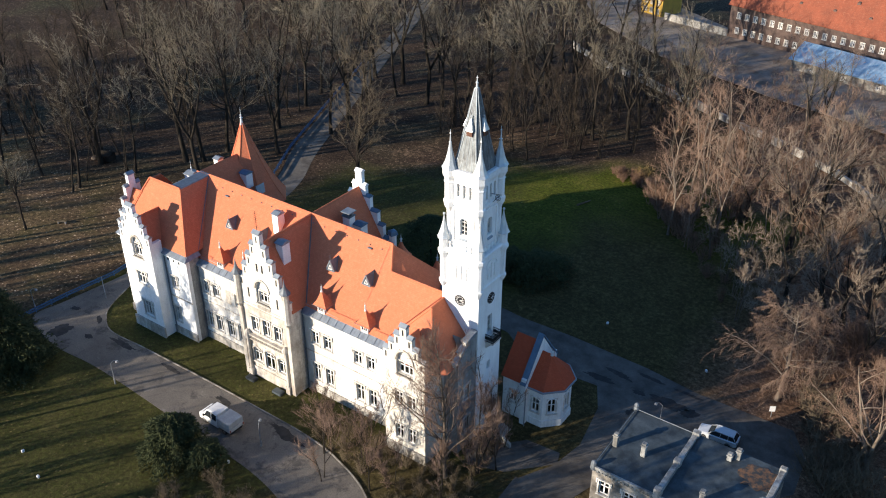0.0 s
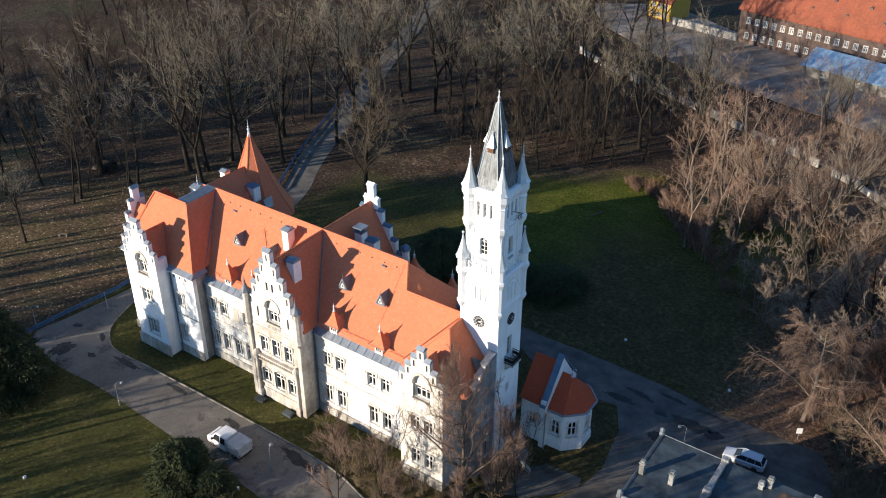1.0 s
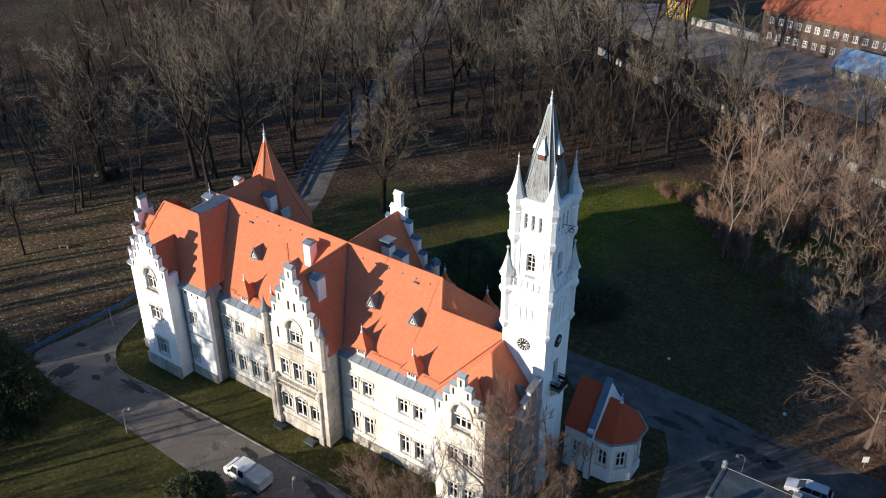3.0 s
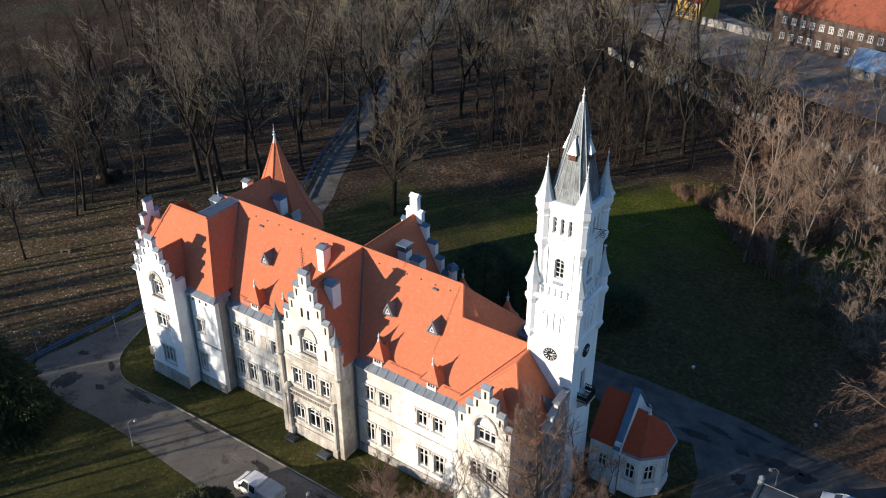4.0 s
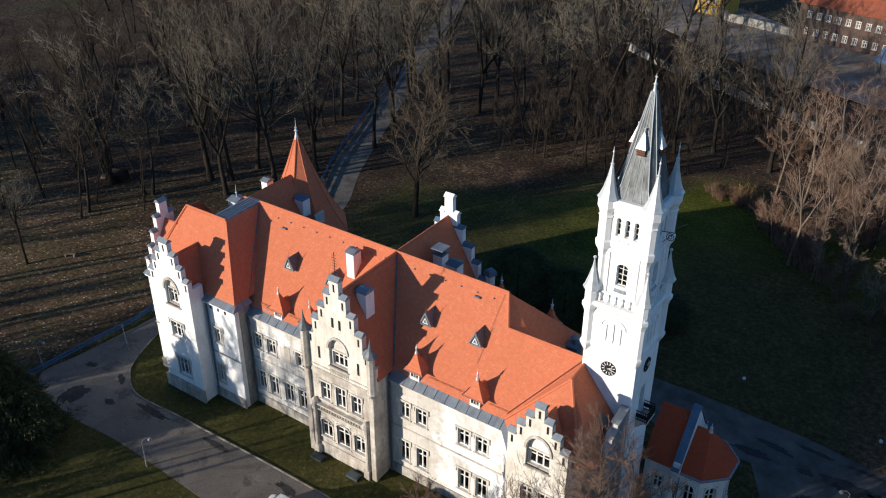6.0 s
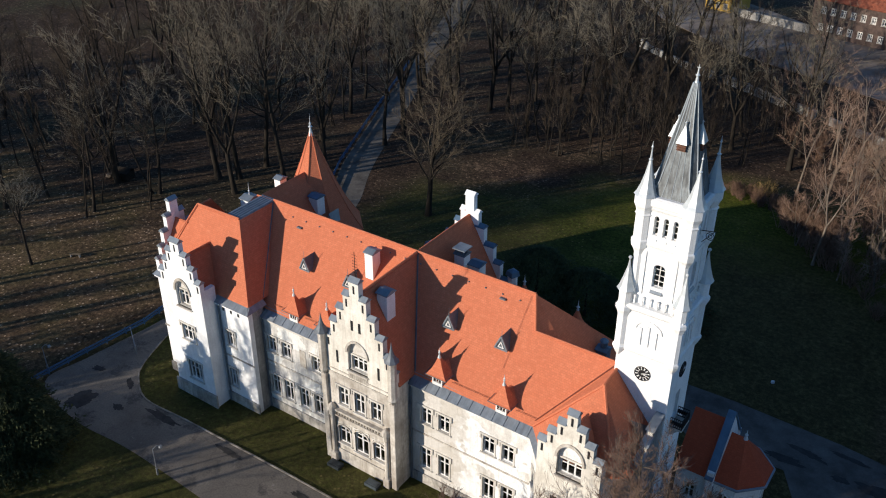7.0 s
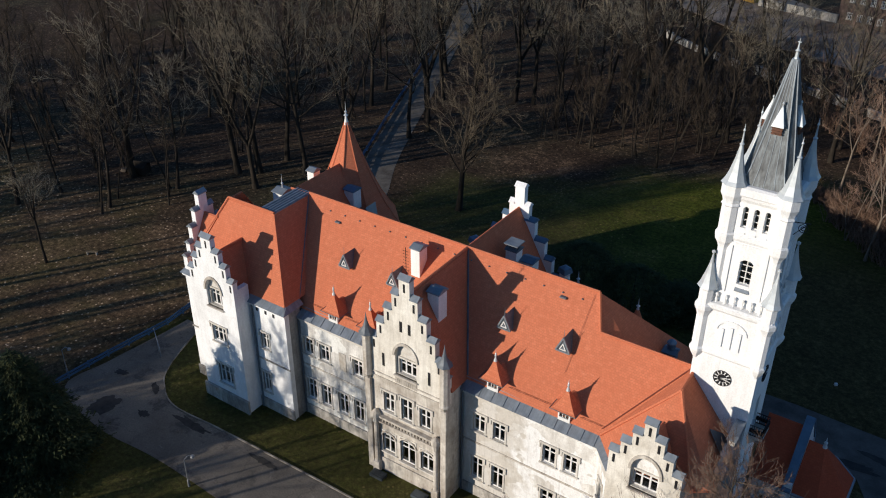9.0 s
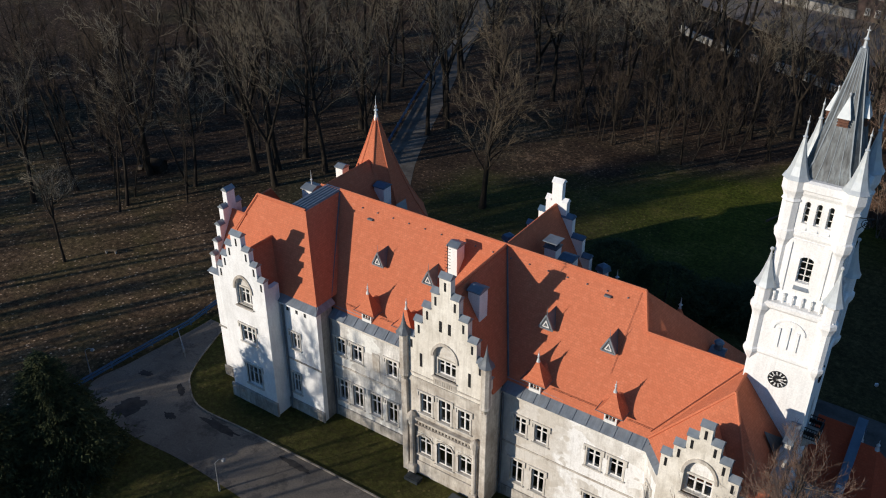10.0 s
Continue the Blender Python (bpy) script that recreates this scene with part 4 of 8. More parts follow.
for pts in ([(16.85, 2.5, 12.06), (18.9, 0.12, 12.1), APEX], [(16.85, 2.5, 12.06), APEX, (21.78, 7.2, 17.63)],
            [APEX, (21.9, 6.55, 17.62), (26.05, 6.55, 12.4), (26.05, 1.3, 12.4), (24.9, 0.4, 12.4)], [APEX, (18.9, 0.12, 12.1), (24.9, 0.4, 12.4)]):
    bm = bmesh.new()
    sheet(bm, pts)
    part("wing_roof", bm, TILE, palace, "hipped orange clay-tile roof beside the tower")
bm = bmesh.new()
sheet(bm, [(-19.5, 4.42, 19.83), (-17.6, 4.42, 19.83), (-17.6, 9.5, 19.86), (-19.5, 9.5, 19.86)], 0.1)
part("roof_platform", bm, METAL, palace, "flat grey zinc roof platform")
for i in range(5):
    x = -19.2 + i * 0.36
    bm = bmesh.new()
    beam(bm, (x, 4.5, 19.86), (x, 9.45, 19.89), 0.035, 4)
    part("seam", bm, METAL, palace)
# ridge tiles, hips
for a, b in (((-17.6, RIDGE_Y, 19.95), (12.9, RIDGE_Y, 19.95)), ((-23.5, 4.36, 19.8), (-17.65, 4.36, 19.85)), ((-23.5, 4.36, 19.8), (-26.7, 0.65, 13.05)),
             ((12.9, RIDGE_Y, 19.95), (14.1, slope_y(17.6), 17.65)), ((14.1, slope_y(17.6), 17.66), (21.8, slope_y(17.6), 17.66)),
             (APEX, (21.88, 6.5, 17.66)), (APEX, (24.9, 0.4, 12.5)), (APEX, (16.95, 2.45, 12.2)), ((CG, 0.6, 19.82), (CG, RIDGE_Y, 19.92)), ((LG, -0.95, 16.95), (LG, 2.8, 16.95))):
    bm = bmesh.new()
    beam(bm, a, b, 0.13, 6)
    part("ridge", bm, TILE, palace, "rounded ridge tiles")
for a, b in (((CG - 0.05, RIDGE_Y - 0.02, 19.88), (CG - 4.3, 2.75, 12.2)), ((CG + 0.05, RIDGE_Y - 0.02, 19.88), (CG + 4.3, 2.75, 12.2)), ((-17.62, 9.1, 19.8), (-13.75, 2.7, 13.0)), ((16.85, 2.85, 12.42), (21.6, 7.15, 17.62))):
    bm = bmesh.new()
    beam(bm, a, b, 0.08 if a[0] < 16 else 0.035, 5)
    part("valley_flashing", bm, DARKMETAL if a[0] < 16 else BRONZE, palace)


def tent_dormer(x):
    """A small dormer with a swept tent roof, window and finial."""
    y = 2.5
    bm = bmesh.new()
    grid_wall(bm, [(x - 0.52, x + 0.52, 11.9, 13.15)], [(x - 0.40, x + 0.40, 12.2, 13.0)], facing_south(y), 0.14)
    box(bm, x - 0.52, x - 0.4, y + 0.14, y + 1.2, 11.95, 13.1)
    box(bm, x + 0.4, x + 0.52, y + 0.14, y + 1.2, 11.95, 13.1)
    d = part("dormer", bm, FRAMEPAINT, palace, "small white dormer with a swept tent roof")
    bm = bmesh.new()
    for u in (-0.13, 0.13):
        box(bm, x + u - 0.025, x + u + 0.025, y + 0.03, y + 0.08, 12.25, 13.0)
    box(bm, x - 0.38, x + 0.38, y + 0.035, y + 0.075, 12.6, 12.66)
    part("frame", bm, FRAMEPAINT, d)
    bm = bmesh.new()
    box(bm, x - 0.4, x + 0.4, y + 0.1, y + 0.12, 12.2, 13.05)
    part("pane", bm, GLASS, d)
    bm = bmesh.new()
    prof = [(12.96, 1.12, 0.34, 1.3), (13.08, 0.94, 0.20, 1.2), (13.35, 0.72, 0.04, 1.05), (13.75, 0.50, -0.08, 0.88), (14.2, 0.31, -0.17, 0.70), (14.65, 0.15, -0.25, 0.52), (15.0, 0.04, -0.31, 0.40)]
    loft(bm, [[(x - hw, y - fr, z), (x + hw, y - fr, z), (x + hw, y + bk, z), (x - hw, y + bk, z)] for z, hw, fr, bk in prof])
    part("dormer_roof", bm, TILE, d, "swept orange tile roof")
    bm = bmesh.new()
    loft(bm, [[(x - 0.95, y + q, 13.0), (x + 0.95, y + q, 13.0), (x + 0.62, y + q, 13.4), (x + 0.12, y + q, 13.85), (x - 0.12, y + q, 13.85), (x - 0.62, y + q, 13.4)] for q in (0.62, 3.2)])
    part("saddle_roof", bm, TILE, d)
    # dark gutter trim round the eaves, standing also for the shade under them
    bm = bmesh.new()
    for a, b in (((x - 1.14, y - 0.36), (x + 1.14, y - 0.36)), ((x - 1.14, y - 0.36), (x - 1.13, slope_y(12.96))), ((x + 1.14, y - 0.36), (x + 1.13, slope_y(12.96)))):
        beam(bm, (*a, 12.97), (*b, 12.97), 0.03, 5)
    part("gutter", bm, DARKMETAL, d)
    bm = bmesh.new()
    lathe(bm, x, y + 0.355, [(14.72, 0.17), (14.98, 0.09), (15.15, 0.05), (15.2, 0.10), (15.27, 0.10), (15.33, 0.04), (15.42, 0.09), (15.5, 0.03), (15.8, 0.012)], 8)
    part("finial", bm, PALEMETAL, d)


for x in (-9.6, -5.45, 7.3, 13.8):
    tent_dormer(x)


def vent_dormer(x, z=16.1):
    """A triangular louvred vent on the slope."""
    y = slope_y(z) - 0.55
    bm = bmesh.new()
    apex, w = z + 1.2, 0.62
    back = slope_y(apex) + 0.3
    loft(bm, [[(x - w, y, z - 0.15), (x + w, y, z - 0.15), (x, y, apex)], [(x - w, slope_y(z) + 0.4, z - 0.15), (x + w, slope_y(z) + 0.4, z - 0.15), (x, back, apex)]])
    v = part("roof_vent", bm, DARKMETAL, palace, "small triangular dormer vent with a zinc hood")
    bm = bmesh.new()
    for a, b in (((-w, -0.12), (w, -0.12)), ((-w, -0.12), (0, 1.18)), ((w, -0.12), (0, 1.18))):
        beam(bm, (x + a[0], y - 0.03, z + a[1]), (x + b[0], y - 0.03, z + b[1]), 0.09, 4)
    part("trim", bm, METAL, v)
    bm = bmesh.new()
    for a, b in (((-0.27, 0.06), (0.27, 0.06)), ((-0.27, 0.06), (0, 0.62)), ((0.27, 0.06), (0, 0.62))):
        beam(bm, (x + a[0], y - 0.04, z + a[1]), (x + b[0], y - 0.04, z + b[1]), 0.055, 4)
    part("frame", bm, FRAMEPAINT, v)
    bm = bmesh.new()
    beam(bm, (x, y + 0.05, apex - 0.1), (x, y + 0.05, apex + 0.75), 0.035, 5, 0.01)
    part("spike", bm, METAL, v)


for x in (-10.45, -5.0, 6.45, 11.85):
    vent_dormer(x)


def chimney(x, y, z0, z1, w, d, capmat=METAL, body=WHITE):
    bm = bmesh.new()
    soft_box(bm, x - w / 2, x + w / 2, y - d / 2, y + d / 2, z0, z1, 0.02)
    c = part("chimney", bm, body, palace, "white plastered chimney with a zinc cover")
    bm = bmesh.new()
    loft(bm, [[(x - w / 2 - 0.1, y - d / 2 - 0.1, z1), (x + w / 2 + 0.1, y - d / 2 - 0.1, z1), (x + w / 2 + 0.1, y + d / 2 + 0.1, z1), (x - w / 2 - 0.1, y + d / 2 + 0.1, z1)],
              [(x - w / 2 - 0.1, y - d / 2 - 0.1, z1 + 0.08), (x + w / 2 + 0.1, y - d / 2 - 0.1, z1 + 0.08), (x + w / 2 + 0.1, y + d / 2 + 0.1, z1 + 0.08), (x - w / 2 - 0.1, y + d / 2 + 0.1, z1 + 0.08)],
              [(x - w / 2 - 0.06, y - 0.04, z1 + 0.34), (x + w / 2 + 0.06, y - 0.04, z1 + 0.34), (x + w / 2 + 0.06, y + 0.04, z1 + 0.34), (x - w / 2 - 0.06, y + 0.04, z1 + 0.34)]])
    part("chimney_cover", bm, capmat, c)
    return c


chimney(-3.35, 7.25, 15.0, 19.6, 0.95, 1.15)
chimney(1.6, 2.9, 13.2, 19.3, 1.1, 1.2)
c = chimney(2.75, 13.2, 14.0, 18.6, 1.1, 1.1, DARKMETAL)
bm = bmesh.new()
for sx in (-0.4, 0.4):
    for sy in (-0.4, 0.4):
        beam(bm, (2.75 + sx, 13.2 + sy, 18.6), (2.75 + sx, 13.2 + sy, 19.2), 0.05, 4)
box(bm, 2.05, 3.45, 12.5, 13.9, 19.2, 19.28)
part("chimney_hood", bm, METAL, c)
chimney(4.0, 13.9, 13.0, 17.5, 1.2, 1.2, BLUESHEET)
c = chimney(18.3, 12.2, 11.0, 14.6, 1.0, 1.0, BLUESHEET, BLUESHEET)
bm = bmesh.new()
lathe(bm, 18.3, 12.2, [(14.9, 0.34), (15.3, 0.34), (15.45, 0.42), (15.6, 0.30), (15.75, 0.08)], 10)
part("cowl", bm, BLUESHEET, c, "blue sheet-metal cowl")
chimney(-17.4, 15.2, 13.5, 17.9, 1.2, 1.2, BLUESHEET)
chimney(-21.4, 9.4, 13.5, 19.0, 1.3, 1.5)
chimney(-22.0, 14.6, 13.5, 19.0, 0.9, 1.0)
bm = bmesh.new()
lathe(bm, -21.4, 9.4, [(19.3, 0.08), (19.7, 0.06), (19.8, 0.13), (19.9, 0.05), (20.8, 0.01)], 6)
part("finial", bm, PALEMETAL, palace)
# lightning rod and aerial on the middle gable
bm = bmesh.new()
beam(bm, (CG + 0.02, 0.3, 21.7), (CG + 0.02, 0.3, 24.2), 0.03, 5)
for i in range(7):
    z = 22.2 + i * 0.28
    beam(bm, (CG - 0.25, 0.3, z), (CG + 0.29, 0.3, z), 0.018, 4)
part("aerial", bm, IRON, palace, "thin dark television aerial")
# snow rails
for x0, x1 in ((8.6, 12.5), (15.0, 16.9), (-8.4, -6.8), (-12.6, -10.9)):
    yy, zz = slope_y(12.5) - 0.14, 12.62
    bm = bmesh.new()
    beam(bm, (x0, yy, zz), (x1, yy, zz), 0.022, 4)
    x = x0
    while x < x1 + 0.1:
        beam(bm, (x, yy, zz), (x, yy + 0.15, zz - 0.2), 0.018, 4)
        x += 0.8
    part("snow_guard", bm, BRONZE, palace)
# lightning conductors on the slope
for (xa, za), (xb, zb) in (((12.62, 19.7), (12.53, 14.6)),):
    bm = bmesh.new()
    beam(bm, (xa, slope_y(za) - 0.07, za + 0.05), (xb, slope_y(zb) - 0.07, zb + 0.05), 0.014, 4)
    part("lightning_conductor", bm, BRONZE, palace)
# roof hatches, small brackets on the slope
for x, z in ((-13.2, 18.6), (10.2, 18.9)):
    y = slope_y(z)
    bm = bmesh.new()
    soft_box(bm, x - 0.3, x + 0.3, y - 0.22, y + 0.1, z - 0.05, z + 0.1, 0.03)
    part("roof_hatch", bm, DARKMETAL, palace)
for i in range(16):
    bm = bmesh.new()
    y = slope_y(19.2)
    box(bm, -14.55 + i * 1.75, -14.45 + i * 1.75, y - 0.12, y, 19.15, 19.25)
    part("roof_hook", bm, DARKMETAL, palace)

# rear cross wing and its stepped gable
bm = bmesh.new()
for s in (-1, 1):
    sheet(bm, [(0.4, RIDGE_Y - 0.2, 20.0), (0.4, 18.0, 20.0), (0.4 + s * 4.6, 18.0, 11.6), (0.4 + s * 4.6, RIDGE_Y, 11.6)])
part("rear_roof", bm, TILE, palace, "steep clay-tile roof of the rear wing")
BSTEPS = [(4.6, 13.6), (3.75, 15.3), (2.9, 17.0), (1.75, 18.8), (1.05, 20.2), (0.5, 22.0)]
bm = bmesh.new()
grid_wall(bm, stepped(0.4, 0.0, BSTEPS), [], facing_north(18.6), 0.6)
part("rear_gable_wall", bm, WHITE, palace, "white stepped rear gable")
step_caps(0.4, BSTEPS[:4], facing_north(18.6), 0.6, BLUESHEET, palace)
step_caps(0.4, [(1.05, 20.2), (0.5, 22.0)], facing_north(18.6), 0.6, WHITE, palace)
for s in (-1, 1):
    bm = bmesh.new()
    box(bm, 0.4 + s * 4.6 - 0.25, 0.4 + s * 4.6 + 0.25, 16.8, 18.0, 0, 11.6)
    part("rear_wing_wall", bm, PLASTER, palace)
    bm = bmesh.new()
    lathe(bm, 0.4 + s * 5.0, 18.4, [(8.0, 0.5), (14.2, 0.5), (14.4, 0.6)], 8)
    t = part("gable_turret", bm, WHITE, palace)
    bm = bmesh.new()
    lathe(bm, 0.4 + s * 5.0, 18.4, [(14.4, 0.75), (14.9, 0.6), (15.1, 0.05)], 4)
    part("turret_cap", bm, BLUESHEET, t)
# rear left wing and the round tower with its spire
bm = bmesh.new()
sheet(bm, [(-19.6, RIDGE_Y, 19.9), (-19.6, 17.0, 19.9), (-14.2, 17.0, 12.0), (-14.2, RIDGE_Y, 12.0)])
sheet(bm, [(-19.6, RIDGE_Y, 19.9), (-19.6, 17.0, 19.9), (-25.0, 17.0, 12.0), (-25.0, RIDGE_Y, 12.0)])
part("rear_roof", bm, TILE, palace)
bm = bmesh.new()
lathe(bm, -19.7, 17.5, [(0, 4.3), (12.6, 4.3), (12.7, 4.6), (13.0, 4.6)], 8)
t = part("round_tower", bm, PLASTER, palace, "octagonal rear tower")
bm = bmesh.new()
prof = [(12.7, 5.4), (13.6, 4.75), (15.2, 3.75), (17.8, 2.5), (21.0, 1.2), (24.0, 0.12)]
uv = bm.loops.layers.uv.verify()
lathe(bm, -19.7, 17.5, prof, 8)
for f in bm.faces:
    for lp in f.loops:
        c = lp.vert.co
        lp[uv].uv = (math.atan2(c.y - 17.5, c.x + 19.7) * 3.0, c.z * 1.1)
part("tower_roof", bm, TILE, t, "tall faceted orange tile spire")
bm = bmesh.new()
for i in range(8):
    a = math.pi / 8 + 2 * math.pi * i / 8
    for (z0, r0), (z1, r1) in zip(prof, prof[1:]):
        beam(bm, (-19.7 + r0 * math.cos(a), 17.5 + r0 * math.sin(a), z0), (-19.7 + r1 * math.cos(a), 17.5 + r1 * math.sin(a), z1), 0.07, 5)
part("hip_tiles", bm, TILE, t)
bm = bmesh.new()
lathe(bm, -19.7, 17.5, [(23.6, 0.3), (24.1, 0.17), (24.5, 0.10), (24.6, 0.24), (24.75, 0.08), (25.0, 0.14), (25.1, 0.04), (26.1, 0.01)], 8)
part("finial", bm, PALEMETAL, t, "pale metal finial")
bm = bmesh.new()
loft(bm, [[(-16.05, 15.05, 15.2), (-15.15, 15.05, 15.2), (-15.6, 15.0, 16.4)], [(-16.05, 16.3, 15.2), (-15.15, 16.3, 15.2), (-15.6, 16.6, 16.4)]])
part("roof_vent", bm, METAL, t)
# two little turret roofs at the back
for x, y in ((13.3, 17.2), (6.9, 18.2)):
    bm = bmesh.new()
    lathe(bm, x, y, [(0, 0.95), (11.6, 0.95), (11.7, 1.1)], 8)
    t = part("rear_turret", bm, PLASTER, palace)
    bm = bmesh.new()
    lathe(bm, x, y, [(11.7, 1.5), (12.2, 1.0), (13.0, 0.5), (14.0, 0.1)], 8)
    part("turret_cap", bm, TILE, t, "flared orange tile cap")
    bm = bmesh.new()
    lathe(bm, x, y, [(13.9, 0.14), (14.2, 0.08), (14.3, 0.2), (14.45, 0.06), (15.1, 0.01)], 6)
    part("finial", bm, PALEMETAL, t)

# ---- the tower ----
TX, TY = 24.0, 8.85
HL, HU = 2.33, 1.93
bm = bmesh.new()
tw = [hole(TX, 25.85, 0.9, 1.95)] + [hole(TX + u, 30.1, 0.36, 1.55) for u in (-0.72, 0, 0.72)]
grid_wall(bm, [(TX - HL, TX + HL, 0, 24.0)], [hole(TX, 12.0, 0.9, 1.7)], facing_south(TY - HL), 0.5)
grid_wall(bm, [(TX - HL, TX + HL, 0, 24.0)], [], facing_north(TY + HL), 0.5)
grid_wall(bm, [(TY - HL + 0.5, TY + HL - 0.5, 0, 24.0)], [hole(TY, 13.35, 0.95, 2.6), hole(TY, 8.6, 0.6, 1.1), hole(TY, 4.9, 0.8, 1.5)], facing_east(TX + HL), 0.5)
grid_wall(bm, [(TY - HL + 0.5, TY + HL - 0.5, 0, 24.0)], [], facing_west(TX - HL), 0.5)
box(bm, TX - HL + 0.3, TX + HL - 0.3, TY - HL + 0.3, TY + HL - 0.3, 23.9, 24.05)
tower = part("tower", bm, WHITE, palace, "tall square white tower with corner turrets and a lead spire")
bm = bmesh.new()
grid_wall(bm, [(TX - HU, TX + HU, 24.0, 33.0)], tw, facing_south(TY - HU), 0.4)
grid_wall(bm, [(TX - HU, TX + HU, 24.0, 33.0)], [], facing_north(TY + HU), 0.4)
te = [hole(TY, 25.85, 0.9, 1.95)] + [hole(TY + u, 30.1, 0.36, 1.55) for u in (-0.72, 0, 0.72)]
grid_wall(bm, [(TY - HU + 0.4, TY + HU - 0.4, 24.0, 33.0)], te, facing_east(TX + HU), 0.4)
grid_wall(bm, [(TY - HU + 0.4, TY + HU - 0.4, 24.0, 33.0)], [], facing_west(TX - HU), 0.4)
part("upper_stage", bm, WHITE, tower)


# windows of the tower are sub-parts: frame and glass only
def lattice(at, w, h, bars, rows):
    bm = bmesh.new()
    for x0, x1, z0, z1 in ((-w / 2, -w / 2 + 0.07, 0, h), (w / 2 - 0.07, w / 2, 0, h), (-w / 2 + 0.07, w / 2 - 0.07, 0, 0.07), (-w / 2 + 0.07, w / 2 - 0.07, h - 0.07, h)):
        box(bm, x0, x1, 0.24, 0.31, z0, z1)
    for i in range(1, bars):
        x = -w / 2 + w * i / bars
        box(bm, x - 0.035, x + 0.035, 0.23, 0.30, 0.07, h - 0.07)
    for i in range(1, rows):
        z = h * i / rows
        box(bm, -w / 2 + 0.07, w / 2 - 0.07, 0.245, 0.295, z - 0.03, z + 0.03)
    part("window_frame", bm, FRAMEPAINT, tower, at=at)
    bm = bmesh.new()
    box(bm, -w / 2 + 0.01, w / 2 - 0.01, 0.265, 0.277, 0.01, h - 0.01)
    part("pane", bm, GLASS, tower, at=at)


for mk, off in ((lambda u, z, h: pose(TX + u, TY - h, z), 0), (lambda u, z, h: pose(TX + h, TY + u, z, 0, 0, 90), 1)):
    lattice(mk(0, 25.85, HU), 0.9, 1.95, 2, 4)
    wall_face = facing_south(TY - HU) if not off else facing_east(TX + HU)
    mid = TY if off else TX
    spandrels(mid, 27.8 - 0.3, 0.45, 0.68, wall_face, 0.2, WHITE, tower)
    for u in (-0.72, 0, 0.72):
        lattice(mk(u, 30.1, HU), 0.36, 1.55, 1, 3)
        spandrels(mid + u, 31.65 - 0.2, 0.18, 1.1, wall_face, 0.2, WHITE, tower)
        bm = bmesh.new()
        loft(bm, [[(x, 0.2, 0.0), (x, 0.2, -0.05), (x, -0.1, -0.42), (x, -0.1, -0.36)] for x in (-0.19, 0.19)])
        part("sill", bm, WHITE, tower, at=mk(u, 30.1, HU))
    bm = bmesh.new()
    loft(bm, [[(x, 0.24, 0.02), (x, 0.24, -0.04), (x, -0.14, -0.52), (x, -0.14, -0.44)] for x in (-0.47, 0.47)])
    part("sill", bm, METAL, tower, "sloping grey-blue metal sill", at=mk(0, 25.85, HU))
    # raised border round the window's panel
    bm = bmesh.new()
    for x0, x1, z0, z1 in ((-1.32, -1.1, 25.0, 28.7), (1.1, 1.32, 25.0, 28.7), (-1.32, 1.32, 28.7, 28.95)):
        box(bm, x0, x1, -0.09, -0.003, z0, z1)
    part("panel_border", bm, WHITE, tower, at=mk(0, 0, HU))
lattice(pose(TX + HL, TY, 13.35, 0, 0, 90), 0.95, 2.6, 2, 3)
lattice(pose(TX + HL, TY, 8.6, 0, 0, 90), 0.6, 1.1, 1, 2)
lattice(pose(TX + HL, TY, 4.9, 0, 0, 90), 0.8, 1.5, 2, 2)
lattice(pose(TX, TY - HL, 12.0), 0.9, 1.7, 2, 2)
# mouldings
for prof in ([(23.5, HL), (23.75, HL + 0.22), (24.0, HL + 0.25), (24.12, HL + 0.1)], [(19.75, HL + 0.003), (19.92, HL + 0.12), (20.08, HL + 0.12), (20.2, HL + 0.003)],
             [(29.0, HU + 0.003), (29.25, HU + 0.13), (29.5, HU + 0.13), (29.6, HU + 0.003)], [(31.95, HU + 0.003), (32.2, HU + 0.16), (32.4, HU + 0.20), (32.5, HU + 0.30), (33.0, HU + 0.30), (33.12, HU + 0.1)]):
    bm = bmesh.new()
    square_lathe(bm, TX, TY, prof)
    part("cornice_band", bm, WHITE, tower)
for k in range(4):
    rot = Matrix.Rotation(k * math.pi / 2, 3, "Z")
    for i in range(6):
        c = rot @ Vector((-1.5 + i * 0.6, -(HU + 0.22), 0))
        bm = bmesh.new()
        lathe(bm, TX + c.x, TY + c.y, [(24.1, 0.05), (24.3, 0.09), (24.55, 0.05), (24.8, 0.10), (24.86, 0.06)], 6)
        part("corbel", bm, WHITE, tower)
    bm = bmesh.new()
    # blind arcade of three slits under an arch, flat buttress strips
    for u in (-0.62, 0.0, 0.62):
        c0 = rot @ Vector((u - 0.10, -(HL + 0.10), 0))
        c1 = rot @ Vector((u + 0.10, -(HL - 0.02), 0))
        box(bm, TX + min(c0.x, c1.x), TX + max(c0.x, c1.x), TY + min(c0.y, c1.y), TY + max(c0.y, c1.y), 20.75, 22.55 - abs(u) * 0.4)
    for i in range(10):
        a0, a1 = math.pi * i / 10, math.pi * (i + 1) / 10
        p0 = rot @ Vector((-1.05 * math.cos(a0), -(HL + 0.03), 0))
        p1 = rot @ Vector((-1.05 * math.cos(a1), -(HL + 0.03), 0))
        beam(bm, (TX + p0.x, TY + p0.y, 22.15 + 0.85 * math.sin(a0)), (TX + p1.x, TY + p1.y, 22.15 + 0.85 * math.sin(a1)), 0.085, 4)
    part("tracery", bm, WHITE, tower)
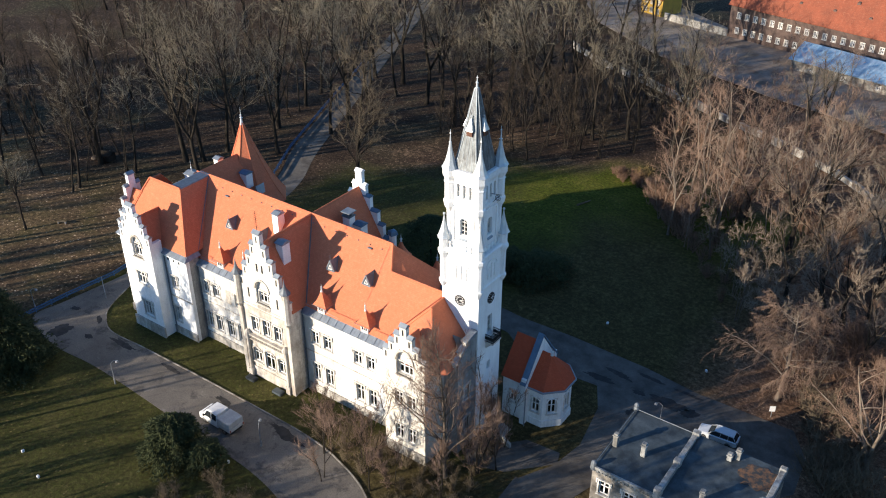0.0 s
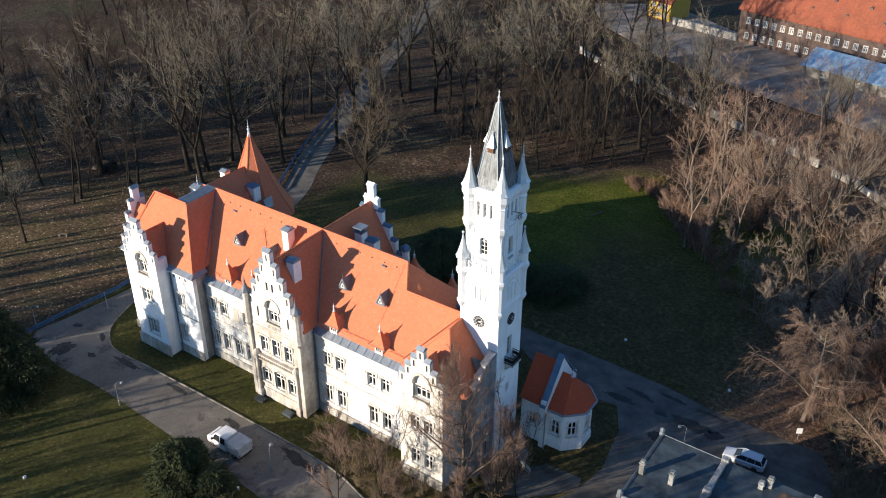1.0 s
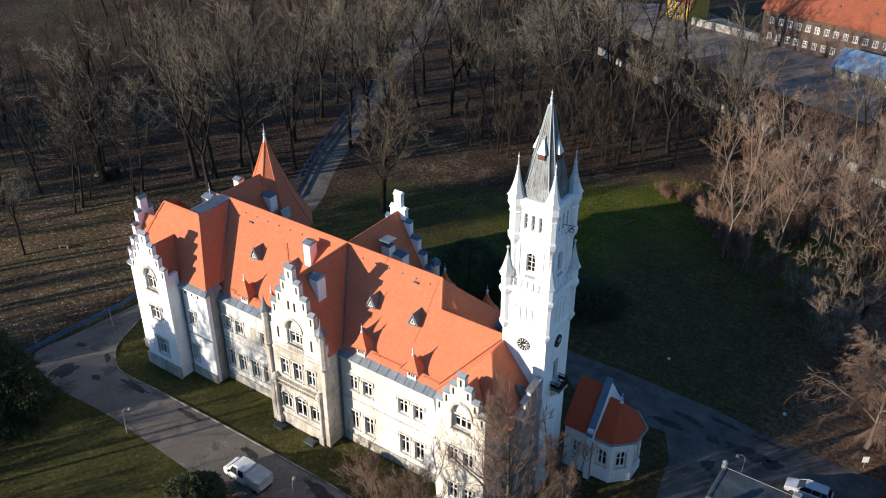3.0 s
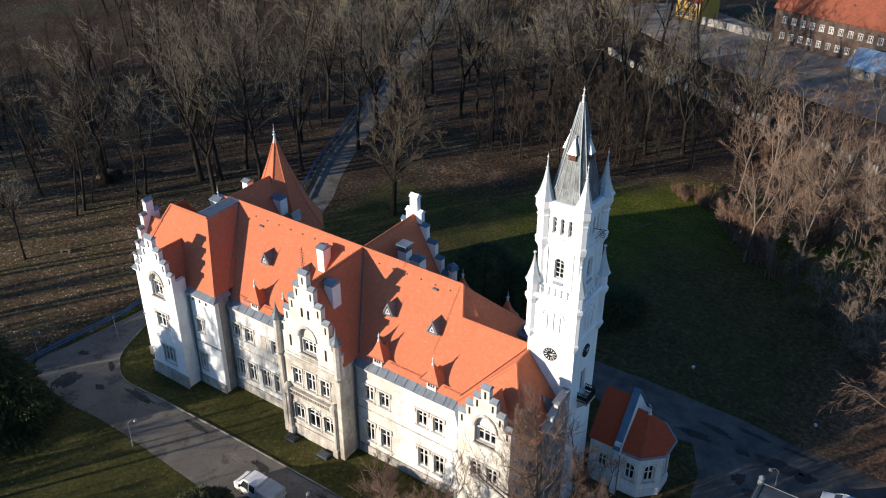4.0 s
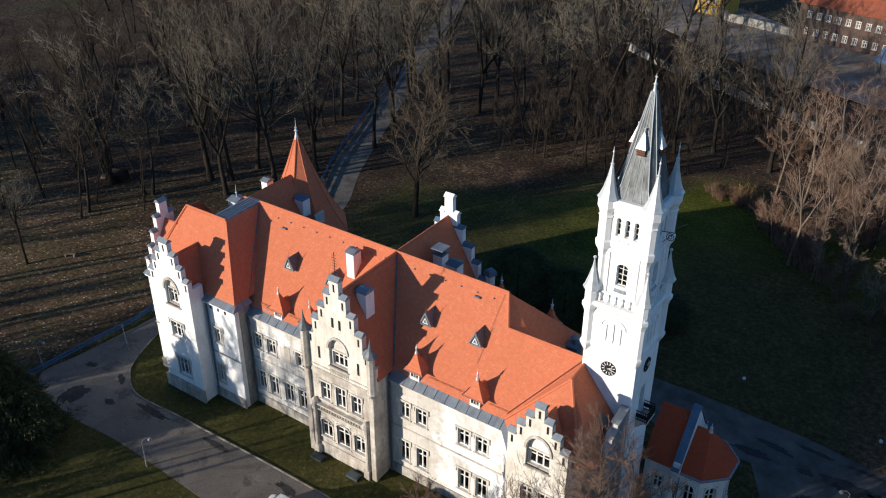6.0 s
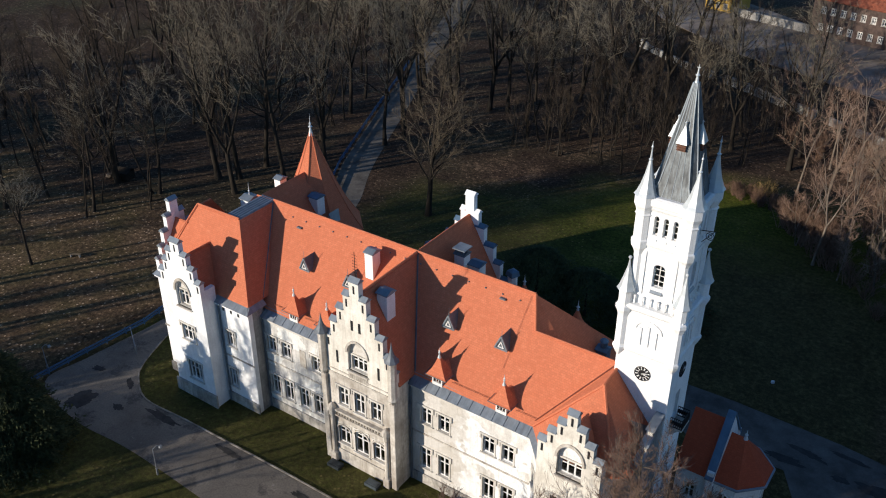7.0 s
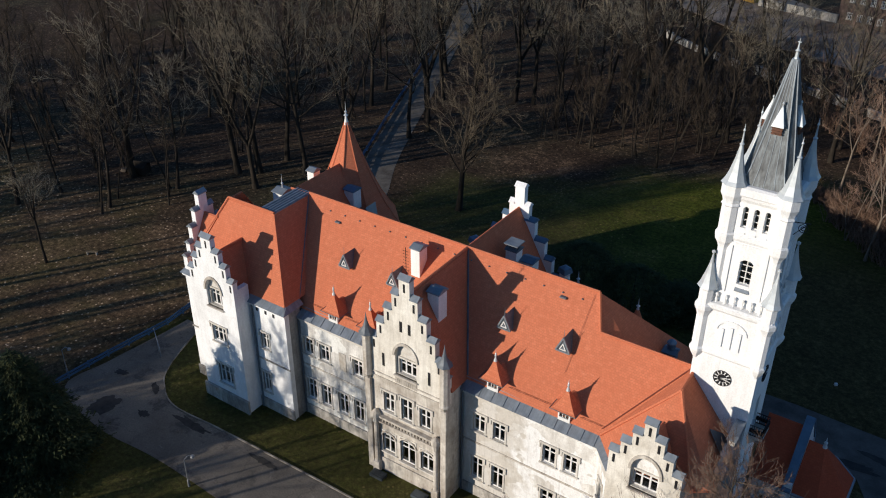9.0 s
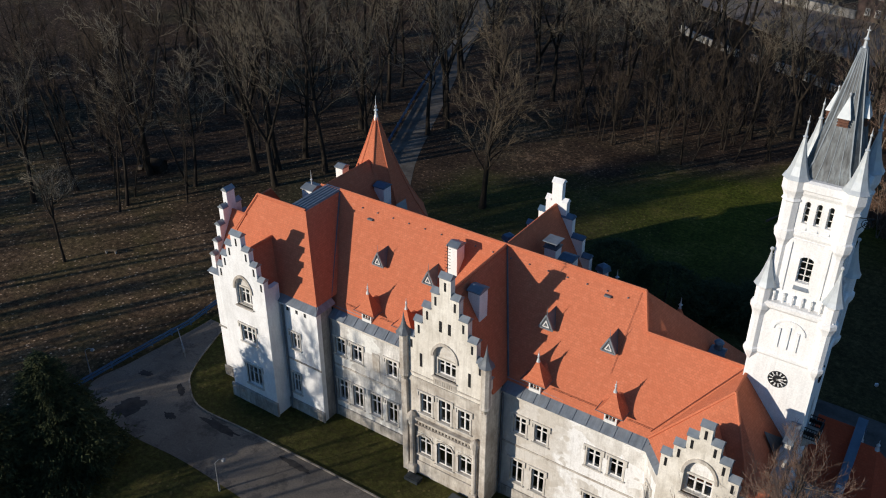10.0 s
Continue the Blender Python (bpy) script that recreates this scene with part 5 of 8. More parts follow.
for sx in (-1, 1):
    for sy in (-1, 1):
        cx, cy = TX + sx * (HL - 0.12), TY + sy * (HL - 0.12)
        bm = bmesh.new()
        lathe(bm, cx, cy, [(19.0, 0.10), (19.6, 0.42), (19.9, 0.54), (20.1, 0.54), (20.2, 0.42), (22.9, 0.42), (23.2, 0.52), (23.5, 0.66), (23.8, 0.66), (23.95, 0.5), (25.0, 0.5), (25.15, 0.58), (25.3, 0.58)], 8)
        t = part("corner_turret", bm, WHITE, tower)
        bm = bmesh.new()
        lathe(bm, cx, cy, [(25.25, 0.74), (25.55, 0.58), (26.3, 0.34), (27.1, 0.14), (27.7, 0.05), (27.78, 0.05), (27.86, 0.13), (27.98, 0.13), (28.06, 0.03)], 8)
        part("turret_cap", bm, PALEMETAL, tower, "pale sheet-metal turret cap")
        cx, cy = TX + sx * (HU - 0.14), TY + sy * (HU - 0.14)
        bm = bmesh.new()
        lathe(bm, cx, cy, [(25.0, 0.34), (28.3, 0.34), (28.6, 0.44), (28.9, 0.62), (29.3, 0.68), (29.5, 0.68), (29.6, 0.56), (31.5, 0.56), (31.6, 0.66), (31.75, 0.56), (32.0, 0.62), (32.35, 0.78), (33.1, 0.78)], 8)
        part("corner_turret", bm, WHITE, tower)
        bm = bmesh.new()
        lathe(bm, cx, cy, [(33.1, 0.90), (33.35, 0.72), (33.9, 0.50), (34.8, 0.27), (35.7, 0.11), (35.78, 0.17), (35.88, 0.08), (36.6, 0.04), (36.72, 0.09), (36.85, 0.03), (37.15, 0.01)], 8)
        part("turret_cap", bm, PALEMETAL, tower, "pale sheet-metal turret cap")
# spire
bm = bmesh.new()


def octagon(z, h, c):
    """Square of half width h with its corners cut by c."""
    q = [(-h + c, -h), (h - c, -h), (h, -h + c), (h, h - c), (h - c, h), (-h + c, h), (-h, h - c), (-h, -h + c)]
    return [(TX + a, TY + b, z) for a, b in q]


sp = [(33.05, 1.75, 0.35), (34.2, 1.48, 0.42), (36.5, 1.06, 0.36), (39.0, 0.58, 0.22), (41.2, 0.17, 0.06)]
uv = bm.loops.layers.uv.verify()
loft(bm, [octagon(*s) for s in sp])
part("spire", bm, SPIRE, tower, "grey lead-sheet spire")
bm = bmesh.new()
for (z0, h0, c0), (z1, h1, c1) in zip(sp, sp[1:]):
    o0, o1 = octagon(z0, h0 + 0.01, c0), octagon(z1, h1 + 0.01, c1)
    for i in range(8):
        beam(bm, o0[i], o1[i], 0.05, 4)
    for i in (0, 2, 4, 6):
        for f in (0.25, 0.5, 0.75):
            a = Vector(o0[i]).lerp(Vector(o0[i + 1]), f)
            b = Vector(o1[i]).lerp(Vector(o1[i + 1]), f)
            beam(bm, a, b, 0.025, 4)
part("seams", bm, METAL, tower)
for k in range(4):
    rot = Matrix.Rotation(k * math.pi / 2, 4, "Z")
    at = Matrix.Translation((TX, TY, 0)) @ rot
    bm = bmesh.new()
    loft(bm, [[(-0.40, -1.30, 37.15), (0.40, -1.30, 37.15), (0.40, -0.6, 37.15), (-0.40, -0.6, 37.15)], [(-0.05, -0.92, 38.35), (0.05, -0.92, 38.35), (0.05, -0.5, 38.35), (-0.05, -0.5, 38.35)]])
    lathe(bm, 0, -0.86, [(38.25, 0.08), (38.5, 0.04), (38.6, 0.08), (38.7, 0.02)], 6)
    part("lucarne_hood", bm, PALEMETAL, tower, "pale pointed lucarne hood", at=at)
    bm = bmesh.new()
    box(bm, -0.30, 0.30, -1.18, -0.6, 36.6, 37.15)
    for i in range(3):
        box(bm, -0.34, 0.34, -1.24, -1.14, 36.64 + i * 0.18, 36.71 + i * 0.18)
    part("louvre", bm, LOUVRE, tower, "dark rust-brown louvred opening", at=at)
bm = bmesh.new()
lathe(bm, TX, TY, [(41.0, 0.22), (41.3, 0.12), (41.6, 0.09), (41.7, 0.16), (41.82, 0.07), (42.2, 0.03), (42.45, 0.015)], 8)
box(bm, TX - 0.11, TX + 0.11, TY - 0.02, TY + 0.02, 42.2, 42.25)
part("finial", bm, PALEMETAL, tower, "pale metal finial with a cross")
# clock dials
for at in (pose(TX, TY - HL, 18.15) @ Matrix.Diagonal((0.66, 1, 0.66, 1)), pose(TX + HL, TY + 0.05, 18.1, 0, 0, 90) @ Matrix.Diagonal((0.66, 1, 0.66, 1))):
    bm = bmesh.new()
    rim = [[(r * math.cos(2 * math.pi * i / 32), y, r * math.sin(2 * math.pi * i / 32)) for i in range(32)] for r, y in ((1.0, -0.004), (1.0, -0.07), (0.95, -0.07), (0.95, -0.004))]
    loft(bm, rim + rim[:1], False)
    loft(bm, [[(0.50 * math.cos(2 * math.pi * i / 24), y, 0.50 * math.sin(2 * math.pi * i / 24)) for i in range(24)] for y in (-0.05, -0.004)])
    for i in range(12):
        a = 2 * math.pi * i / 12
        b = Matrix.Rotation(a, 3, "Y")
        pts = [b @ Vector(p) for p in ((-0.08, 0, 0.56), (0.08, 0, 0.56), (0.14, 0, 0.90), (-0.14, 0, 0.90))]
        prism(bm, [(p.x, -0.05, p.z) for p in pts], (0, 0.046, 0))
    part("clock_dial", bm, DIAL, tower, "black clock dial with twelve marks", at=at)
    bm = bmesh.new()
    for a, l, w in ((100, 0.86, 0.07), (68, 0.62, 0.10)):
        r = Matrix.Rotation(radians(a), 3, "Y")
        pts = [r @ Vector(p) for p in ((-w, 0, -0.1), (w, 0, -0.1), (w * 0.5, 0, l), (-w * 0.5, 0, l))]
        prism(bm, [(p.x, -0.09, p.z) for p in pts], (0, 0.02, 0))
    part("clock_pointers", bm, FRAMEPAINT, tower, "white clock pointers", at=at)
# balcony on the east side
bm = bmesh.new()
x0 = TX + HL
box(bm, x0 - 0.05, x0 + 1.05, TY - 0.85, TY + 0.85, 12.65, 12.85)
for y in (-0.6, 0.6):
    loft(bm, [[(x0, TY + y - 0.1, 11.9), (x0 + 0.1, TY + y - 0.1, 11.9), (x0 + 0.1, TY + y + 0.1, 11.9), (x0, TY + y + 0.1, 11.9)],
              [(x0, TY + y - 0.1, 12.65), (x0 + 0.85, TY + y - 0.1, 12.65), (x0 + 0.85, TY + y + 0.1, 12.65), (x0, TY + y + 0.1, 12.65)]])
part("balcony", bm, STONE, tower, "small stone balcony")
bm = bmesh.new()
for a, b in (((x0, TY - 0.82), (x0 + 1.0, TY - 0.82)), ((x0 + 1.0, TY - 0.82), (x0 + 1.0, TY + 0.82)), ((x0 + 1.0, TY + 0.82), (x0, TY + 0.82))):
    for z in (12.9, 13.8):
        beam(bm, (*a, z), (*b, z), 0.04, 5)
    n = 9 if a[0] == b[0] else 6
    for i in range(n + 1):
        f = i / n
        x, y = a[0] + (b[0] - a[0]) * f, a[1] + (b[1] - a[1]) * f
        beam(bm, (x, y, 12.85), (x, y, 13.8), 0.03, 4)
    for i in range(n):
        f = (i + 0.5) / n
        x, y = a[0] + (b[0] - a[0]) * f, a[1] + (b[1] - a[1]) * f
        loft(bm, [ring(x, y, 13.2, 0.09, 6), ring(x, y, 13.5, 0.09, 6)])
part("balcony_railing", bm, IRON, tower, "black wrought-iron balcony railing")
# iron bracket arm at the tower's head
bm = bmesh.new()
xb, yb, zb = TX + HU + 0.1, TY + 0.2, 30.4
beam(bm, (xb - 0.2, yb, zb), (xb + 0.95, yb + 0.15, zb + 0.1), 0.035, 5)
for i in range(6):
    r = 0.3
    for j in range(10):
        a0, a1 = 2 * math.pi * j / 10, 2 * math.pi * (j + 1) / 10
        if i < 2:
            beam(bm, (xb + 0.55 + r * math.cos(a0) * (1 - i * 0.5), yb + 0.1, zb - 0.35 + r * math.sin(a0) * (1 - i * 0.5)), (xb + 0.55 + r * math.cos(a1) * (1 - i * 0.5), yb + 0.1, zb - 0.35 + r * math.sin(a1) * (1 - i * 0.5)), 0.03, 4)
beam(bm, (xb - 0.2, yb, zb - 1.2), (xb + 0.8, yb + 0.12, zb + 0.05), 0.035, 4)
part("iron_bracket", bm, IRON, tower, "ornamental wrought-iron bracket arm")

# ---- the chapel ----
chapel = thing("chapel", "small whitewashed chapel with an octagonal apse and red tile roof", "chapel")
AX, AY = 30.5, 15.2
bm = bmesh.new()
grid_wall(bm, [(26.4, 29.25, 0, 5.6)], [hole(27.8, 2.1, 0.9, 1.7)], facing_south(12.25), 0.45)
part("nave_wall", bm, SHADEPLASTER, chapel)
bm = bmesh.new()
grid_wall(bm, [(26.4, 29.25, 0, 5.6)], [], facing_north(18.2), 0.45)
part("nave_wall", bm, SHADEPLASTER, chapel)
window(chapel, south(27.8, 2.1, 12.25), 0.9, 1.7, 2, (0.6,), False)
bm = bmesh.new()
prism(bm, [(29.25, 11.75, 0), (29.25, 18.7, 0), (29.25, 18.7, 5.7), (29.25, 15.2, 10.6), (29.25, 11.75, 5.7)], (0.5, 0, 0))
for y in (11.75, 18.35):
    box(bm, 29.2, 29.8, y - 0.2, y + 0.4, 0, 6.6)
part("gable_wall", bm, SHADEPLASTER, chapel)
bm = bmesh.new()
for s in (-1, 1):
    loft(bm, [[(x, 15.2 + s * 3.75, 5.75), (x, 15.2 + s * 0.0, 10.75), (x, 15.2, 10.98), (x, 15.2 + s * 3.85, 5.95)] for x in (29.1, 29.82)])
part("gable_coping", bm, BLUESHEET, chapel, "blue-grey sheet coping")
bm = bmesh.new()
sheet(bm, [(26.3, 15.2, 9.9), (29.3, 15.2, 9.9), (29.3, 11.85, 5.6), (26.3, 11.85, 5.6)])
sheet(bm, [(26.3, 15.2, 9.9), (29.3, 15.2, 9.9), (29.3, 18.55, 5.6), (26.3, 18.55, 5.6)])
part("nave_roof", bm, REDTILE, chapel)
oct_ = [(29.75, AY - 2.8)] + [(AX + 3.0 * math.cos(radians(a)), AY + 3.0 * math.sin(radians(a))) for a in (-67.5, -22.5, 22.5, 67.5)] + [(29.75, AY + 2.8)]
for (ax, ay), (bx, by) in zip(oct_, oct_[1:]):
    L = math.hypot(bx - ax, by - ay)
    turn = math.atan2(by - ay, bx - ax)
    at = Matrix.Translation((ax, ay, 0)) @ Matrix.Rotation(turn, 4, "Z")
    hs = [hole(L / 2, 1.9, 1.0, 2.1)] if L > 1.5 else []
    bm = bmesh.new()
    grid_wall(bm, [(0, L, 0, 5.35)], hs, lambda u, z, d: (u, d, z), 0.4)
    part("apse_wall", bm, SHADEPLASTER, chapel, at=at)
    bm = bmesh.new()
    soft_box(bm, -0.06, L + 0.06, -0.14, -0.004, 0, 0.95, 0.03)
    part("plinth", bm, SHADEPLASTER, chapel, at=at)
    bm = bmesh.new()
    box(bm, -0.04, L + 0.04, -0.1, -0.004, 4.85, 5.0)
    part("cornice", bm, SHADEPLASTER, chapel, at=at)
    bm = bmesh.new()
    loft(bm, [[(u0, -0.12, 5.0), (u0, -0.01, 5.0), (u0, -0.01, 5.34), (u0, -0.34, 5.3)] for u0 in (-0.1, L + 0.1)])
    part("eaves_apron", bm, METAL, chapel, "grey-blue sheet eaves band", at=at)
    if hs:
        w = window(chapel, at @ pose(L / 2, 0, 1.9), 1.0, 2.1, 2, (0.55,), False)
        bm = bmesh.new()
        for k in (-1, 1):
            for i in range(6):
                a0, a1 = math.pi / 2 * i / 6, math.pi / 2 * (i + 1) / 6
                loft(bm, [[(L / 2 + k * 0.5 * math.cos(q), d, z) for d, z in ((0.11, 3.45 + 0.53 * math.sin(q)), (0.11, 4.0), (0.17, 4.0), (0.17, 3.45 + 0.53 * math.sin(q)))] for q in (a0, a1)])
        for i in range(10):
            a0, a1 = math.pi * i / 10, math.pi * (i + 1) / 10
            beam(bm, (L / 2 - 0.64 * math.cos(a0), -0.06, 3.5 + 0.66 * math.sin(a0)), (L / 2 - 0.64 * math.cos(a1), -0.06, 3.5 + 0.66 * math.sin(a1)), 0.07, 5)
        part("window_arch", bm, SHADEPLASTER, chapel, at=at)
rr = [(AX + (x - AX) * 1.14, AY + (y - AY) * 1.14) for x, y in oct_]
bm = bmesh.new()
for (ax, ay), (bx, by) in zip(rr, rr[1:]):
    ax, bx = max(ax, 29.77), max(bx, 29.77)
    tips = [(31.0, AY, 8.65)] if ax > 29.78 and bx > 29.78 else [(31.0, AY, 8.65), (29.77, AY, 8.7)] if bx > 29.78 else [(29.77, AY, 8.7), (31.0, AY, 8.65)]
    sheet(bm, [(ax, ay, 5.4), (bx, by, 5.4)] + tips, 0.12)
part("apse_roof", bm, REDTILE, chapel, "faceted red tile apse roof")
bm = bmesh.new()
for (ax, ay), (bx, by) in zip(rr, rr[1:]):
    beam(bm, (max(ax, 29.77), ay, 5.36), (max(bx, 29.77), by, 5.36), 0.13, 6)
part("gutter", bm, METAL, chapel)
bm = bmesh.new()
lathe(bm, 31.0, AY, [(8.5, 0.22), (8.8, 0.12), (9.0, 0.16), (9.15, 0.05), (9.5, 0.02)], 8)
part("finial", bm, PALEMETAL, chapel, "white metal finial")
bm = bmesh.new()
beam(bm, (29.95, 11.4, 0), (29.95, 11.4, 5.4), 0.07)
part("downpipe", bm, METAL, chapel)

st = thing("stair_wall", "low pale cheek wall of the steps beside the tower", "wall")
bm = bmesh.new()
loft(bm, [[(27.3, 8.2, 0), (27.3, 8.55, 0), (27.3, 8.55, 1.5), (27.3, 8.2, 1.5)], [(30.6, 7.2, 0), (30.6, 7.55, 0), (30.6, 7.55, 0.5), (30.6, 7.2, 0.5)]])
part("cheek", bm, CONCRETE, st)
for i in range(4):
    bm = bmesh.new()
    soft_box(bm, 27.4 + i * 0.42, 27.82 + i * 0.42, 8.6, 10.0, 0, 0.72 - i * 0.17, 0.02)
    part("step", bm, CONCRETE, st)

# ---- ground, roads, water ----
def flat(name, pts, z, mat, label, thick=0.12, kind="structure", category=""):
    """A paved or planted area with a rounded-off outline and a thickness."""
    bm = bmesh.new()
    top = [bm.verts.new((x, y, z)) for x, y in pts]
    low = [bm.verts.new((x, y, z - thick)) for x, y in pts]
    bm.faces.new(top)
    for i in range(len(pts)):
        j = (i + 1) % len(pts)
        bm.faces.new((top[i], top[j], low[j], low[i]))
    bmesh.ops.triangulate(bm, faces=[f for f in bm.faces if len(f.verts) > 4])
    ob = part(name, bm, mat)
    return tagged(ob, label, category or name, "", kind)


def curve_through(pts, n=6):
    """A smooth line through the points."""
    out = []
    for i in range(len(pts) - 1):
        p0, p1, p2, p3 = (Vector(pts[max(0, min(len(pts) - 1, k))]) for k in (i - 1, i, i + 1, i + 2))
        for j in range(n):
            t = j / n
            out.append(tuple(0.5 * ((2 * p1) + (p2 - p0) * t + (2 * p0 - 5 * p1 + 4 * p2 - p3) * t * t + (3 * p1 - p0 - 3 * p2 + p3) * t ** 3)))
    out.append(tuple(pts[-1]))
    return out


bm = bmesh.new()
G = 1600.0
xs = [-G, -260] + [-260 + 12 * i for i in range(1, 44)] + [G]
ys = [-G, -160] + [-160 + 12 * i for i in range(1, 44)] + [G]
rows = [[bm.verts.new((x, y, (0.0 if -64 < x < 72 and -40 < y < 110 else 0.35 * noise.noise((x * 0.03, y * 0.03, 0)) - 0.15))) for x in xs] for y in ys]
for a, b in zip(rows, rows[1:]):
    for i in range(len(xs) - 1):
        bm.faces.new((a[i], a[i + 1], b[i + 1], b[i]))
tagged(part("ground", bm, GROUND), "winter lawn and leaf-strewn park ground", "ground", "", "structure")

# carriage road in front of the palace and round its left end
edge_palace = curve_through([(-33.0, 6.0), (-30.3, -1.0), (-28.0, -3.6), (-24.7, -5.1), (-18.8, -4.9), (-8.2, -4.65), (1.0, -4.6), (10.0, -4.7), (16.0, -5.6), (22.0, -8.0), (26.5, -13.0), (28.0, -30.0)])
edge_lawn = curve_through([(22.0, -31.0), (20.5, -20.0), (17.0, -14.8), (10.5, -12.6), (0.0, -11.9), (-19.0, -10.95), (-28.4, -11.3), (-36.4, -9.3), (-36.2, -4.0), (-35.4, 3.0), (-35.2, 6.0)])
flat("road", edge_palace + edge_lawn, 0.03, ASPHALT, "patched grey asphalt drive with a pale kerb")
bm = bmesh.new()
for (ax, ay), (bx, by) in zip(edge_palace, edge_palace[1:]):
    d = Vector((bx - ax, by - ay)).normalized()
    nx, ny = -d.y * 0.14, d.x * 0.14
    loft(bm, [[(ax, ay, -0.05), (ax + nx, ay + ny, -0.05), (ax + nx, ay + ny, 0.13), (ax, ay, 0.13)], [(bx, by, -0.05), (bx + nx, by + ny, -0.05), (bx + nx, by + ny, 0.13), (bx, by, 0.13)]])
tagged(part("kerb", bm, STAINED), "pale concrete kerb along the drive", "kerb", "", "structure")
# drive at the back, by the chapel and the outbuilding
flat("road", [(6.0, 27.5), (18.7, 26.0), (24.0, 22.5), (33.6, 23.0), (35.6, 19.3), (36.8, 12.5), (36.0, 8.0), (33.6, 3.6), (38.8, 1.0), (41.0, 8.0), (42.0, 16.0), (57.0, 16.5), (59.0, 19.0), (58.5, 25.0), (56.0, 29.0), (44.4, 28.8), (37.4, 29.8), (26.3, 30.3), (18.7, 30.1), (6.0, 31.5)], 0.034, YARD, "shaded asphalt yard with dark repair patches")
flat("road", [(33.4, 3.9), (34.0, -8.9), (35.0, -40.0), (40.0, -40.0), (39.0, 1.0), (37.0, 3.6)], 0.038, YARD, "grey asphalt drive leading to the yard")
flat("road", [(26.6, 4.2), (31.5, 9.6), (35.6, 9.9), (36.2, 8.2), (32.0, 3.8), (28.0, 2.4)], 0.042, YARD, "paved path to the chapel")
def repair(cx, cy, rx, ry, turn):
    """A ragged patch of fresh asphalt, wider than deep, lying on the road."""
    bm = bmesh.new()
    mid = bm.verts.new((cx, cy, 0.055))
    rim = []
    for i in range(36):
        a = 2 * math.pi * i / 36
        k = 0.85 + 0.45 * noise.noise((cx + 1.6 * math.cos(a), cy + 1.6 * math.sin(a), 2.0)) + 0.3 * noise.noise((cx + 5 * math.cos(a), cy + 5 * math.sin(a), 7.0))
        u, v = rx * k * math.cos(a), ry * k * math.sin(a)
        c, n_ = math.cos(radians(turn)), math.sin(radians(turn))
        rim.append(bm.verts.new((cx + u * c - v * n_, cy + u * n_ + v * c, 0.055)))
    for a, b in zip(rim, rim[1:] + rim[:1]):
        bm.faces.new((mid, a, b))
    tagged(part("repair_patch", bm, PATCH), "dark fresh asphalt repair patch on the road", "road patch", "", "structure")


for p in ((33.1, 24.6, 2.3, 0.65, 4), (34.9, 26.6, 2.2, 0.5, -8), (42.0, 25.0, 2.9, 1.0, 5), (45.0, 24.7, 1.3, 0.9, 30), (39.4, 20.8, 1.0, 0.7, 60), (41.0, 19.5, 0.9, 0.7, 20), (38.4, 24.8, 1.0, 0.5, 0), (32.1, 8.8, 0.7, 0.4, 10), (38.5, 28.2, 2.0, 0.35, -5), (43.5, 28.0, 2.2, 0.3, 0),
          (8.5, -5.9, 3.2, 0.7, -8), (-30.6, -8.9, 1.9, 1.5, 60), (-26.4, -7.5, 0.8, 0.5, 0), (-21.2, -5.9, 3.0, 0.5, 0), (-28.4, -4.3, 1.2, 0.4, -35), (-12.0, -5.6, 1.8, 0.4, 0), (-33.5, -4.5, 0.9, 0.5, 20), (-2.0, -6.0, 1.6, 0.5, -5)):
    repair(*p)
# park path going back through the trees
left = curve_through([(-36.4, 8.0), (-36.8, 22.0), (-39.5, 40.5), (-46.0, 52.0), (-56.2, 75.0), (-66.0, 98.0), (-80.0, 130.0), (-100.0, 175.0)])
right = curve_through([(-96.0, 177.0), (-76.0, 131.8), (-62.0, 100.0), (-51.6, 77.0), (-41.4, 54.2), (-34.8, 42.0), (-31.8, 30.0), (-31.0, 18.0), (-32.5, 8.0)])
flat("path", left + right, 0.02, PATHMAT, "grey park path striped by tree shadows")
flat("pavement", [(-50, 178), (-36, 160), (-12, 144), (20, 132), (60, 122), (110, 112), (120, 160), (40, 165), (0, 172), (-30, 190)], 0.33, FIELD, "pale worn yard ground before the far buildings", 0.1)

# ---- the flat-roofed outbuilding ----
out = thing("outbuilding", "grey flat-roofed outbuilding with parapets, small chimneys and a toothed cornice", "building")
OX0, OX1, OY0, OY1, OZ = 42.7, 58.6, 2.7, 12.5, 8.0
bm = bmesh.new()
oh = [hole(OX0 + 1.4 + i * 2.6, z, 1.1, 1.7) for i in range(6) for z in (1.4, 4.8)]
grid_wall(bm, [(OX0, OX1, 0, OZ)], oh, facing_south(OY0), 0.4)
grid_wall(bm, [(OX0, OX1, 0, OZ)], [], facing_north(OY1), 0.4)
grid_wall(bm, [(OY0 + 0.4, OY1 - 0.4, 0, OZ)], [], facing_west(OX0), 0.4)
grid_wall(bm, [(OY0 + 0.4, OY1 - 0.4, 0, OZ)], [], facing_east(OX1), 0.4)
part("wall", bm, STAINED, out)
for i in range(6):
    for z in (1.4, 4.8):
        window(out, south(OX0 + 1.4 + i * 2.6, z, OY0), 1.1, 1.7, 2, (0.62,), True)
bm = bmesh.new()
